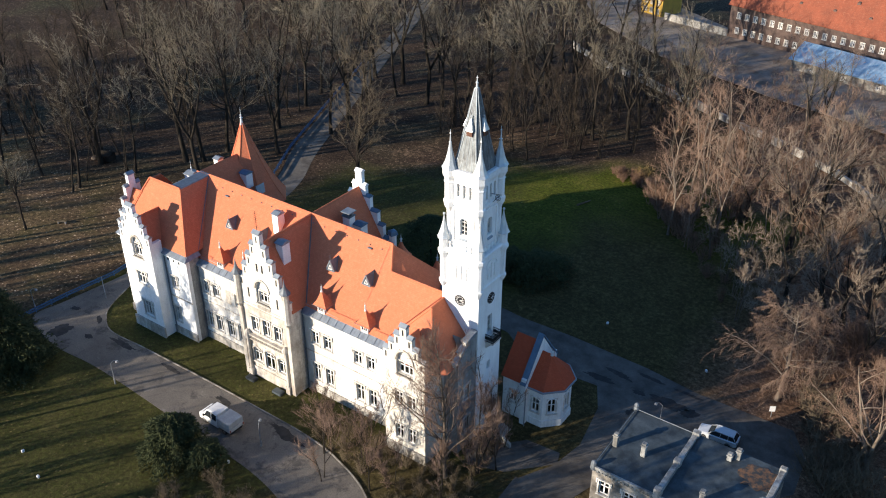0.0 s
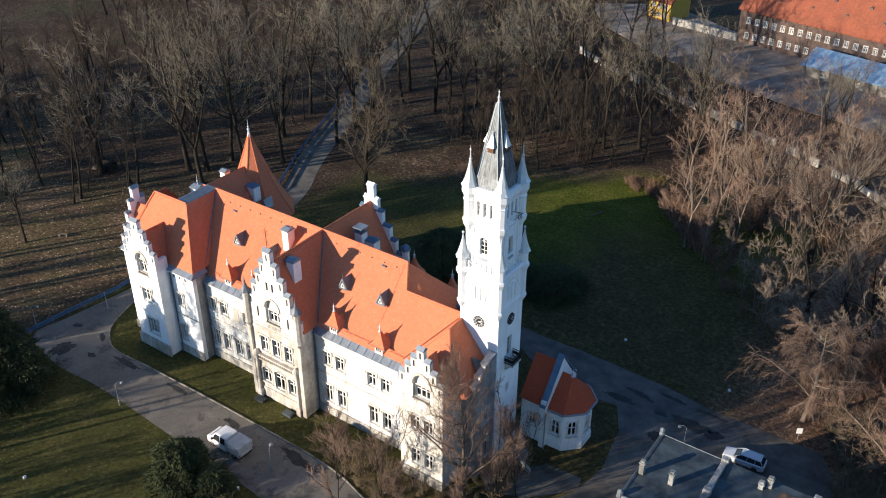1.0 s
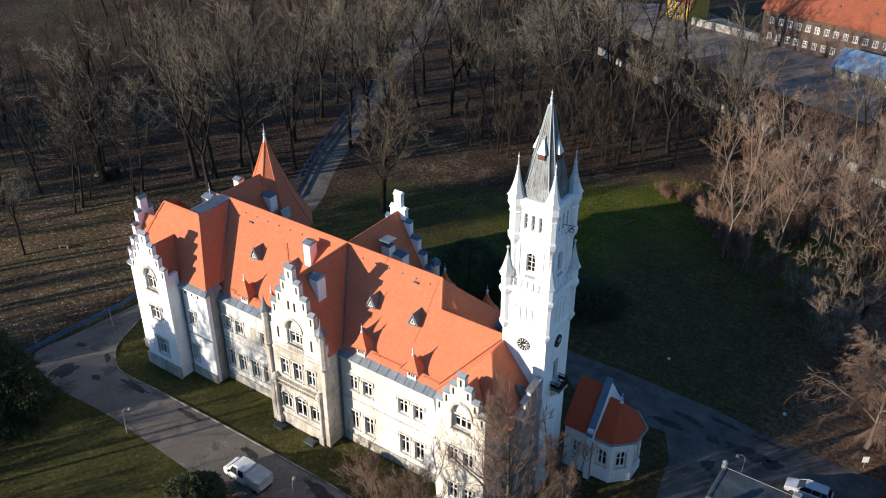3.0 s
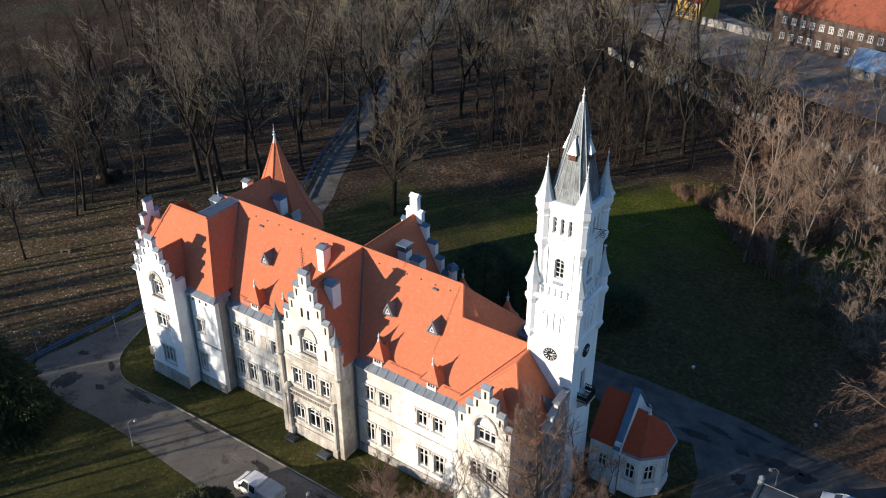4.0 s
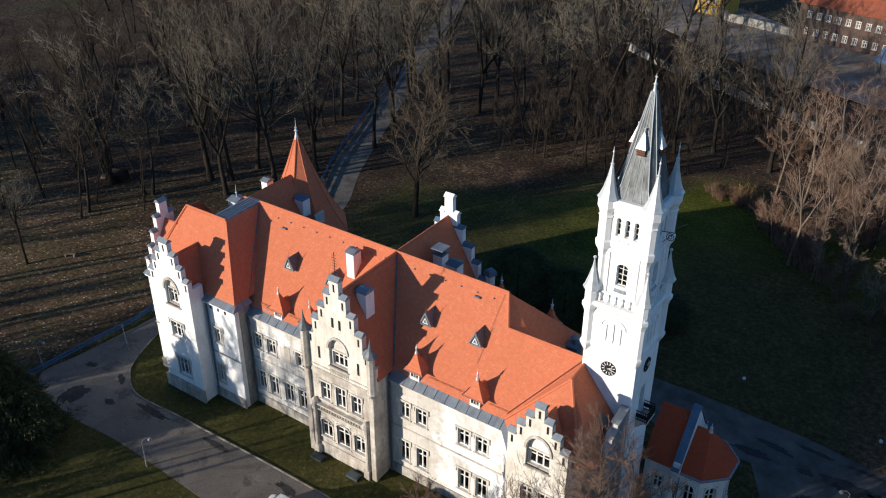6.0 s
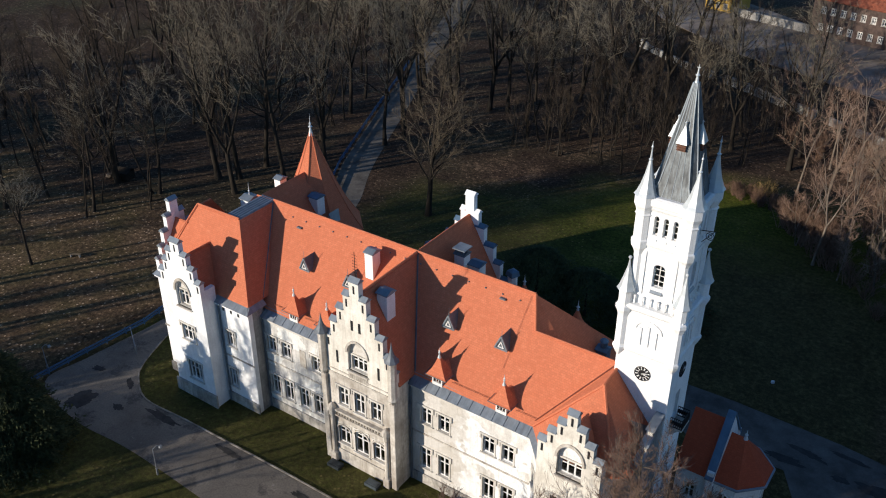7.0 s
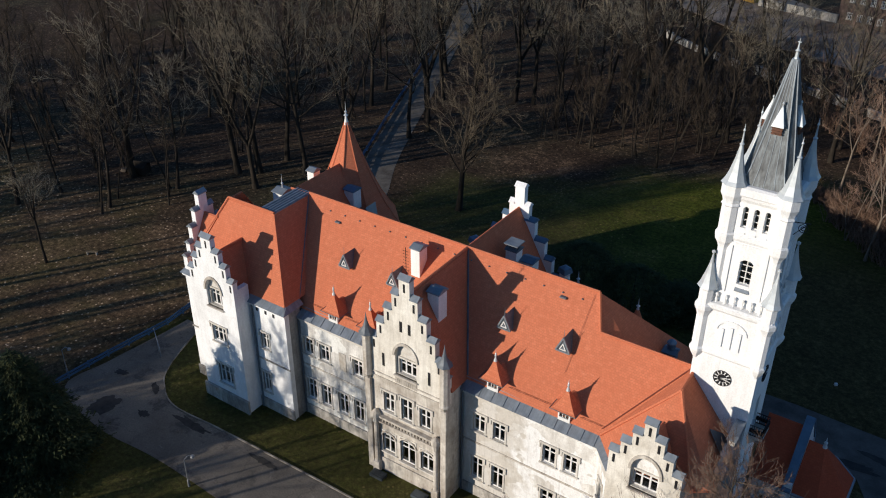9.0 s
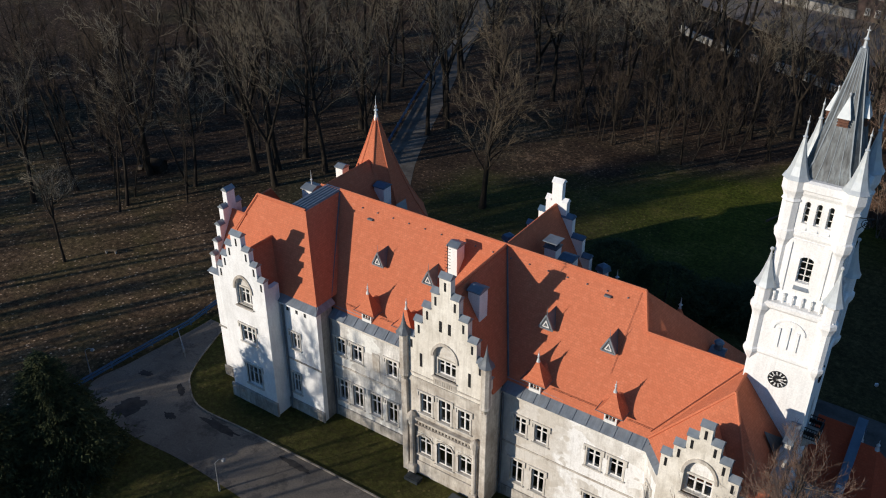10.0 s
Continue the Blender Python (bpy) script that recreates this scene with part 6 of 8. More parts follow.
loft(bm, [[(OX0 - 0.1, OY0 - 0.1, OZ - 0.1), (OX1 + 0.1, OY0 - 0.1, OZ - 0.1), (OX1 + 0.1, OY1 + 0.1, OZ - 0.1), (OX0 - 0.1, OY1 + 0.1, OZ - 0.1)],
          [(OX0 - 0.1, OY0 - 0.1, OZ + 0.02), (OX1 + 0.1, OY0 - 0.1, OZ + 0.02), (OX1 + 0.1, OY1 + 0.1, OZ + 0.35), (OX0 - 0.1, OY1 + 0.1, OZ + 0.35)]])
part("roof", bm, BITUMEN, out, "dark blue-black bitumen felt roof")
bm = bmesh.new()
rim = []
for i in range(28):
    a = 2 * math.pi * i / 28
    k = 0.8 + 0.5 * noise.noise((2.3 * math.cos(a), 2.3 * math.sin(a), 4.0))
    x, y = min(58.3, 57.0 + 2.5 * k * math.cos(a)), min(12.3, 10.2 + 2.0 * k * math.sin(a))
    rim.append((x, y, OZ + 0.045 + (y - OY0) * 0.0323))
prism(bm, rim, (0, 0, 0.02))
part("roof_patch", bm, RUST, out, "rusty mossy patch of roofing felt")
bm = bmesh.new()
box(bm, OX0 - 0.16, OX1 + 0.16, OY0 - 0.22, OY0 - 0.004, OZ - 0.2, OZ + 0.12)
for i in range(40):
    x = OX0 + 0.2 + i * 0.4
    box(bm, x - 0.1, x + 0.1, OY0 - 0.2, OY0 - 0.004, OZ - 0.5, OZ - 0.204)
part("toothed_cornice", bm, PARAPET, out, "pale toothed cornice")
# fire wall across the roof, with posts
bm = bmesh.new()
soft_box(bm, 49.2, 49.75, OY0 - 0.1, OY1 + 0.1, OZ, OZ + 0.6, 0.04)
for y in (OY0 + 0.1, 7.5, OY1 - 0.1):
    soft_box(bm, 49.1, 49.85, y - 0.35, y + 0.35, OZ, OZ + 0.85, 0.06)
part("fire_wall", bm, PARAPET, out, "pale parapet wall across the roof")
bm = bmesh.new()
soft_box(bm, 58.1, 58.65, OY0 + 2, OY1, OZ, OZ + 0.85, 0.04)
soft_box(bm, 58.0, 58.72, OY1 - 0.6, OY1 + 0.1, OZ, OZ + 1.0, 0.1)
lathe(bm, 58.3, 6.6, [(OZ, 0.5), (OZ + 1.0, 0.5), (OZ + 1.25, 0.62), (OZ + 1.4, 0.3)], 10)
part("end_parapet", bm, PARAPET, out)
for x, y, h in ((43.3, 6.4, 1.5), (46.2, 6.7, 1.5), (53.45, 11.0, 0.9), (54.1, 11.6, 1.3), (53.2, 4.4, 1.2)):
    bm = bmesh.new()
    soft_box(bm, x - 0.24, x + 0.24, y - 0.24, y + 0.24, OZ + 0.05, OZ + h, 0.03)
    c = part("chimney", bm, PARAPET, out)
    bm = bmesh.new()
    box(bm, x - 0.31, x + 0.31, y - 0.31, y + 0.31, OZ + h, OZ + h + 0.1)
    box(bm, x - 0.2, x + 0.2, y - 0.2, y + 0.2, OZ + h + 0.1, OZ + h + 0.3)
    part("chimney_cap", bm, PARAPET, c)
bm = bmesh.new()
for a, b in (((OX0 + 0.1, OY0, OZ + 0.15), (OX0 + 0.1, OY1, OZ + 0.5)), ((OX0 + 0.1, OY1 - 0.1, OZ + 0.45), (49.0, OY1 - 0.1, OZ + 0.45))):
    beam(bm, a, b, 0.045, 5)
lathe(bm, OX0 + 0.1, OY1 - 0.1, [(OZ, 0.24), (OZ + 0.6, 0.3), (OZ + 0.75, 0.2), (OZ + 1.0, 0.3), (OZ + 1.25, 0.1)], 8)
lathe(bm, OX0 + 0.1, OY0, [(OZ - 0.3, 0.35), (OZ + 0.5, 0.3), (OZ + 0.7, 0.1)], 8)
part("roof_edge", bm, DARKMETAL, out)


# ---- far buildings ----
def ridged_house(name, label, cat, x, y, turn, L, W, he, hr, wall_mat, roof_mat, wins, base=0.0):
    """A long house with a saddle roof, its long side facing -y before it is turned."""
    h = thing(name, label, cat, at=pose(x, y, base, 0, 0, turn))
    hs = [hole(u, z, w, t) for u, z, w, t in wins]
    bm = bmesh.new()
    grid_wall(bm, [(0, L, -0.5, he)], hs, facing_south(0), 0.4)
    grid_wall(bm, [(0, L, -0.5, he)], [], facing_north(W), 0.4)
    for xx in (0.0, L - 0.4):
        prism(bm, [(xx, 0.4, -0.5), (xx, W - 0.4, -0.5), (xx, W - 0.4, he), (xx, W / 2, hr - 0.2), (xx, 0.4, he)], (0.4, 0, 0))
    part("wall", bm, wall_mat, h)
    bm = bmesh.new()
    sheet(bm, [(-0.5, -0.7, he - 0.1), (L + 0.5, -0.7, he - 0.1), (L + 0.5, W / 2, hr), (-0.5, W / 2, hr)], 0.2)
    sheet(bm, [(-0.5, W + 0.7, he - 0.1), (L + 0.5, W + 0.7, he - 0.1), (L + 0.5, W / 2, hr), (-0.5, W / 2, hr)], 0.2)
    part("roof", bm, roof_mat, h)
    for u, z, w, t in wins:
        window(h, pose(u, 0, z), w, t, 2, (0.6,), False)
    return h


wins = [(2.6 + i * 2.3, z, 0.85, 1.35) for i in range(23) for z in (1.6, 5.4)]
far = ridged_house("long_house", "long dark brick house with a weathered orange tile roof", "house", -3.5, 168.5, -12.5, 56, 17, 8.6, 17.5, DARKBRICK, OLDTILE, wins)
for i in range(12):
    u = 4 + i * 4.3
    v = 0.35 if i % 2 else 0.6
    y, z = 8.5 * v, 8.6 + 8.9 * v
    bm = bmesh.new()
    loft(bm, [[(u - 0.5, y - 0.5, z - 0.3), (u + 0.5, y - 0.5, z - 0.3), (u + 0.3, y - 0.5, z + 0.25), (u - 0.3, y - 0.5, z + 0.25)], [(u - 0.5, y + 0.6, z + 0.1), (u + 0.5, y + 0.6, z + 0.1), (u + 0.3, y + 0.6, z + 0.5), (u - 0.3, y + 0.6, z + 0.5)]])
    part("eyebrow_vent", bm, DARKBRICK, far)
ridged_house("blue_barn", "low barn with a pale and blue sheet roof", "barn", 17.5, 153.0, -13, 40, 11, 2.9, 5.6, STAINED, BARNROOF, [(5 + i * 8.0, 1.0, 0.9, 0.8) for i in range(4)])
ridged_house("yellow_house", "yellow rendered house beyond the park", "house", -31, 176, -18, 7.5, 8, 5.2, 8.2, YELLOWWALL, OLDTILE, [(1.6 + i * 2.2, z, 0.9, 1.2) for i in range(3) for z in (1.0, 3.3)])
yw = thing("yard_wall", "low pale plastered yard wall beside the long house", "wall")
for i in range(5):
    bm = bmesh.new()
    soft_box(bm, 0.03, 3.9, -0.2, 0.2, -0.3, 2.1, 0.05)
    box(bm, 0.0, 3.93, -0.26, 0.26, 2.1, 2.22)
    part("wall_section", bm, CONCRETE, yw, at=pose(-22.5 + i * 3.85, 172.5 - i * 0.88, 0, 0, 0, -13))
# park wall
wl = thing("park_wall", "low crumbling pale stone park wall", "wall")
pts = [(-32, 138), (-19.2, 129.9), (-2.5, 122.8), (12.0, 116.0), (25.2, 109.8), (34.6, 105), (43, 100), (52, 92.4), (64, 84), (80, 74)]
for (ax, ay), (bx, by) in zip(pts, pts[1:]):
    L = math.hypot(bx - ax, by - ay)
    n = int(L / 2.6)
    turn = math.atan2(by - ay, bx - ax)
    for i in range(n):
        if random.random() < 0.3:
            continue
        h = 1.35 + random.uniform(-0.45, 0.2)
        bm = bmesh.new()
        soft_box(bm, 0.02, L / n - 0.02, -0.2, 0.2, -0.3, h, 0.06)
        box(bm, -0.02, L / n + 0.02, -0.27, 0.27, h, h + 0.1)
        part("wall_section", bm, CONCRETE, wl, at=Matrix.Translation((ax + (bx - ax) * i / n, ay + (by - ay) * i / n, 0)) @ Matrix.Rotation(turn, 4, "Z"))


# ---- vehicles ----
def wheels(parent, spots, r=0.33, w=0.2):
    tb = bmesh.new()
    prof = [(-w / 2, r * 0.72), (-w / 2, r * 0.95), (-w / 2 + 0.03, r), (w / 2 - 0.03, r), (w / 2, r * 0.95), (w / 2, r * 0.72)]
    loft(tb, [[(q * math.cos(2 * math.pi * i / 18), y, q * math.sin(2 * math.pi * i / 18)) for i in range(18)] for y, q in prof])
    rb = bmesh.new()
    loft(rb, [[(q * math.cos(2 * math.pi * i / 18), y, q * math.sin(2 * math.pi * i / 18)) for i in range(18)] for y, q in ((-w / 2 + 0.02, r * 0.72), (-w / 2 - 0.005, r * 0.3), (w / 2 + 0.005, r * 0.3), (w / 2 - 0.02, r * 0.72))])
    tyre = rim = None
    for x, y in spots:
        if tyre is None:
            tyre = part("tyre", tb, RUBBER, parent, at=pose(x, y, r))
            rim = part("rim", rb, LAMPGREY, tyre)
        else:
            t = again("tyre", tyre.data, parent, pose(x, y, r))
            again("rim", rim.data, t, Matrix())


def section(bm, stations):
    """Body skinned through stations (x, half width at sill, half width at top, z sill, z waist, z top)."""
    rings = []
    for x, hs, ht, z0, z1, z2 in stations:
        rings.append([(x, -hs * 0.94, z0), (x, -hs, z0 + 0.15), (x, -hs, z1), (x, -ht, z2 - 0.05), (x, -ht + 0.07, z2), (x, ht - 0.07, z2), (x, ht, z2 - 0.05), (x, hs, z1), (x, hs, z0 + 0.15), (x, hs * 0.94, z0)])
    loft(bm, rings)


van = thing("pickup_van", "white crew-cab pickup van with a box canopy, parked on the drive", "van", at=pose(0.95, -8.95, 0.03, 0, 0, 178.5) @ Matrix.Scale(1.13, 4))
bm = bmesh.new()
section(bm, [(2.44, 0.80, 0.72, 0.35, 0.75, 0.80), (2.30, 0.90, 0.82, 0.30, 0.95, 1.02), (1.85, 0.93, 0.80, 0.28, 1.08, 1.15), (1.15, 0.93, 0.74, 0.28, 1.12, 1.88), (0.7, 0.93, 0.74, 0.28, 1.12, 1.96), (-0.45, 0.93, 0.76, 0.28, 1.12, 1.94)])
part("cab", bm, CARWHITE, van)
bm = bmesh.new()
soft_box(bm, -2.45, -0.5, -0.97, 0.97, 0.62, 1.05, 0.04)
soft_box(bm, -2.40, -0.5, -0.95, 0.95, 1.04, 1.72, 0.06)
part("load_box", bm, TARP, van, "pale grey-white box canopy")
bm = bmesh.new()
box(bm, -2.3, 2.2, -0.75, 0.75, 0.26, 0.6)
part("chassis", bm, RUBBER, van)
bm = bmesh.new()
for s in (-1, 1):
    for x0, x1, xt0, xt1 in ((0.42, 1.42, 0.50, 1.06), (-0.38, 0.32, -0.34, 0.36)):
        prism(bm, [(x0, s * 0.925, 1.16), (x1, s * 0.925, 1.16), (xt1, s * 0.79, 1.80), (xt0, s * 0.79, 1.80)], (0, s * 0.018, 0))
prism(bm, [(1.80, -0.74, 1.20), (1.80, 0.74, 1.20), (1.22, 0.66, 1.86), (1.22, -0.66, 1.86)], (0.03, 0, 0.02))
part("windows", bm, CARGLASS, van)
for s in (-1, 1):
    bm = bmesh.new()
    soft_box(bm, 2.26, 2.43, s * 0.66 - 0.15, s * 0.66 + 0.15, 0.72, 0.94, 0.03)
    part("headlight", bm, SIGNWHITE, van)
for s in (-1, 1):
    bm = bmesh.new()
    soft_box(bm, -2.48, -2.40, s * 0.85 - 0.08, s * 0.85 + 0.08, 0.7, 1.0, 0.02)
    part("tail_light", bm, BRONZE, van)
for s in (-1, 1):
    bm = bmesh.new()
    soft_box(bm, 1.28, 1.42, s * 1.06 - 0.1, s * 1.06 + 0.1, 1.14, 1.38, 0.03)
    part("mirror", bm, RUBBER, van)
wheels(van, [(1.55, -0.82), (1.55, 0.82), (-1.5, -0.82), (-1.5, 0.82)], 0.34, 0.22)

car = thing("estate_car", "silver estate car parked beside the outbuilding", "car", at=pose(49.25, 22.6, 0.034, 0, 0, 183.0))
bm = bmesh.new()
section(bm, [(2.28, 0.70, 0.62, 0.30, 0.55, 0.62), (2.15, 0.84, 0.76, 0.24, 0.66, 0.74), (1.2, 0.90, 0.80, 0.22, 0.82, 0.93), (-2.05, 0.90, 0.80, 0.22, 0.88, 0.98), (-2.28, 0.80, 0.72, 0.32, 0.86, 0.94)])
part("body", bm, CARSILVER, car)
bm = bmesh.new()
loft(bm, [[(1.15, -0.78, 0.9), (1.15, 0.78, 0.9), (-2.18, 0.78, 0.93), (-2.18, -0.78, 0.93)], [(0.35, -0.60, 1.40), (0.35, 0.60, 1.40), (-1.75, 0.60, 1.42), (-1.75, -0.60, 1.42)]])
part("windows", bm, CARGLASS, car)
bm = bmesh.new()
soft_box(bm, -1.82, 0.42, -0.63, 0.63, 1.39, 1.46, 0.03)
for s in (-1, 1):
    beam(bm, (-1.7, s * 0.6, 1.50), (0.3, s * 0.6, 1.48), 0.025, 5)
    for xa, xb in ((1.12, 0.38), (-0.3, -0.35), (-1.25, -1.2), (-2.14, -1.78)):
        beam(bm, (xa, s * 0.775, 0.92), (xb, s * 0.62, 1.41), 0.03, 4)
part("roof", bm, CARSILVER, car)
for s in (-1, 1):
    bm = bmesh.new()
    soft_box(bm, 2.02, 2.25, s * 0.62 - 0.17, s * 0.62 + 0.17, 0.56, 0.7, 0.03)
    part("headlight", bm, SIGNWHITE, car)
for s in (-1, 1):
    bm = bmesh.new()
    soft_box(bm, -2.3, -2.18, s * 0.7 - 0.1, s * 0.7 + 0.1, 0.62, 0.92, 0.03)
    part("tail_light", bm, BRONZE, car)
wheels(car, [(1.42, -0.80), (1.42, 0.80), (-1.3, -0.80), (-1.3, 0.80)], 0.32, 0.2)

# ---- lamps, sign, fence ----
def street_lamp(x, y, turn, h=3.2):
    l = thing("street_lamp", "slim grey steel park lamp", "lamp", "park lamps", pose(x, y, 0, 0, 0, turn))
    bm = bmesh.new()
    lathe(bm, 0, 0, [(0, 0.11), (0.8, 0.10), (0.85, 0.06), (h, 0.04)], 8)
    part("pole", bm, LAMPGREY, l)
    bm = bmesh.new()
    beam(bm, (0, 0, h), (0.35, 0, h + 0.3), 0.03, 5)
    beam(bm, (0.35, 0, h + 0.3), (0.7, 0, h + 0.22), 0.03, 5)
    part("arm", bm, LAMPGREY, l)
    bm = bmesh.new()
    lathe(bm, 0.75, 0, [(h - 0.08, 0.12), (h + 0.02, 0.22), (h + 0.18, 0.16), (h + 0.24, 0.03)], 8)
    part("head", bm, LAMPGREY, l)


for x, y, a in ((7.4, -8.9, 120), (-15.3, -11.6, 60), (42.9, 20.6, 200), (-37.8, -7.9, 40)):
    street_lamp(x, y, a)
# an open swing barrier beside the drive
sb = thing("swing_barrier", "pale steel swing barrier leaning open beside the drive", "barrier", at=pose(-32.2, -0.4, 0.03, 0, 0, 150))
for k, (a, b, r) in enumerate((((0, 0, 0), (0, 0, 1.3), 0.07), ((1.0, 0, 0), (1.0, 0, 1.1), 0.06), ((-0.3, 0, 1.15), (2.6, 0, 2.1), 0.05), ((0, 0, 0.5), (1.9, 0, 1.85), 0.035))):
    bm = bmesh.new()
    beam(bm, a, b, r, 7)
    part("post" if k < 2 else "bar", bm, LAMPGREY, sb)
sg = thing("notice_board", "small white notice board on a thin post", "sign", at=pose(53.0, 29.9, 0, 0, 0, 32))
bm = bmesh.new()
beam(bm, (0, 0, 0), (0, 0, 1.3), 0.035, 6)
part("post", bm, LAMPGREY, sg)
bm = bmesh.new()
soft_box(bm, -0.34, 0.34, -0.05, -0.02, 0.85, 1.65, 0.01)
part("board", bm, SIGNWHITE, sg)


def rail_fence(pts, label):
    f = thing("rail_fence", label, "fence")
    me_post = None
    for (ax, ay), (bx, by) in zip(pts, pts[1:]):
        L = math.hypot(bx - ax, by - ay)
        n = max(1, int(L / 2.0))
        for i in range(n):
            x, y = ax + (bx - ax) * i / n, ay + (by - ay) * i / n
            if me_post is None:
                bm = bmesh.new()
                soft_box(bm, -0.06, 0.06, -0.06, 0.06, 0, 0.9, 0.015)
                me_post = part("post", bm, BLUEPAINT, f, at=pose(x, y, 0)).data
            else:
                again("post", me_post, f, pose(x, y, 0))
        for z in (0.32, 0.70):
            bm = bmesh.new()
            dx, dy = -(by - ay) / L * 0.03, (bx - ax) / L * 0.03
            loft(bm, [[(px + dx * s, py + dy * s, zz) for s, zz in ((-1, z - 0.12), (1, z - 0.12), (1, z + 0.12), (-1, z + 0.12))] for px, py in ((ax, ay), (bx, by))])
            part("rail", bm, BLUEPAINT, f)


rail_fence([(-37.3, -10.6), (-36.9, -3.5), (-36.2, 4.0), (-36.8, 9.0), (-37.3, 22.0), (-40.1, 40.5), (-46.6, 52.2), (-56.8, 75.2), (-66.6, 98.2)], "dark blue low rail fence along the path")
bn = thing("park_bench", "small wooden park bench on the lawn edge", "bench", at=pose(-56.3, 9.0, 0, 0, 0, 30))
bm = bmesh.new()
for i in range(3):
    soft_box(bm, -0.8, 0.8, -0.22 + i * 0.15, -0.1 + i * 0.15, 0.42, 0.47, 0.01)
part("seat", bm, BARELEAF, bn)
for x in (-0.6, 0.6):
    bm = bmesh.new()
    box(bm, x - 0.05, x + 0.05, -0.2, 0.2, 0, 0.42)
    part("leg", bm, CONCRETE, bn)

# ---- trees and shrubs ----
def tubes(segs):
    """Mesh data for tapered bars: (start, end, radius, radius, sides); a zero end radius makes a point."""
    verts, faces = [], []
    for a, b, ra, rb, n in segs:
        d = (b - a)
        if d.length < 1e-5:
            continue
        d.normalize()
        u = d.orthogonal().normalized()
        w = d.cross(u)
        k = len(verts)
        dirs = [u * math.cos(2 * math.pi * i / n) + w * math.sin(2 * math.pi * i / n) for i in range(n)]
        verts += [tuple(a + q * ra) for q in dirs]
        if rb <= 0:
            verts.append(tuple(b))
            faces += [(k + i, k + (i + 1) % n, k + n) for i in range(n)]
        else:
            verts += [tuple(b + q * rb) for q in dirs]
            faces += [(k + i, k + (i + 1) % n, k + n + (i + 1) % n, k + n + i) for i in range(n)]
    return verts, faces


def mesh_of(name, segs, mat, smooth=True):
    v, f = tubes(segs)
    me = bpy.data.meshes.new(name)
    me.from_pydata(v, [], f)
    me.materials.append(mat)
    if smooth:
        me.polygons.foreach_set("use_smooth", [True] * len(me.polygons))
    me.update()
    return me


def rnd_dir(rng, base, lo, hi):
    """A direction at an angle of lo to hi degrees from base."""
    a = radians(rng.uniform(lo, hi))
    u = base.orthogonal().normalized()
    w = base.cross(u)
    t = rng.uniform(0, 2 * math.pi)
    return (base * math.cos(a) + (u * math.cos(t) + w * math.sin(t)) * math.sin(a)).normalized()


def limb(rng, start, way, length, r0, r1, n, wobble, lift):
    """Points and radii of a bent limb; lift turns it up (or down)."""
    pts, rad = [start.copy()], [r0]
    d = way.copy()
    for i in range(n):
        d = (d + Vector((rng.uniform(-1, 1), rng.uniform(-1, 1), rng.uniform(-0.6, 0.6))) * wobble + Vector((0, 0, lift))).normalized()
        pts.append(pts[-1] + d * (length / n))
        rad.append(r0 + (r1 - r0) * (i + 1) / n)
    return pts, rad


def along(pts, f):
    k = min(int(f * (len(pts) - 1)), len(pts) - 2)
    t = f * (len(pts) - 1) - k
    return pts[k].lerp(pts[k + 1], t), (pts[k + 1] - pts[k]).normalized()


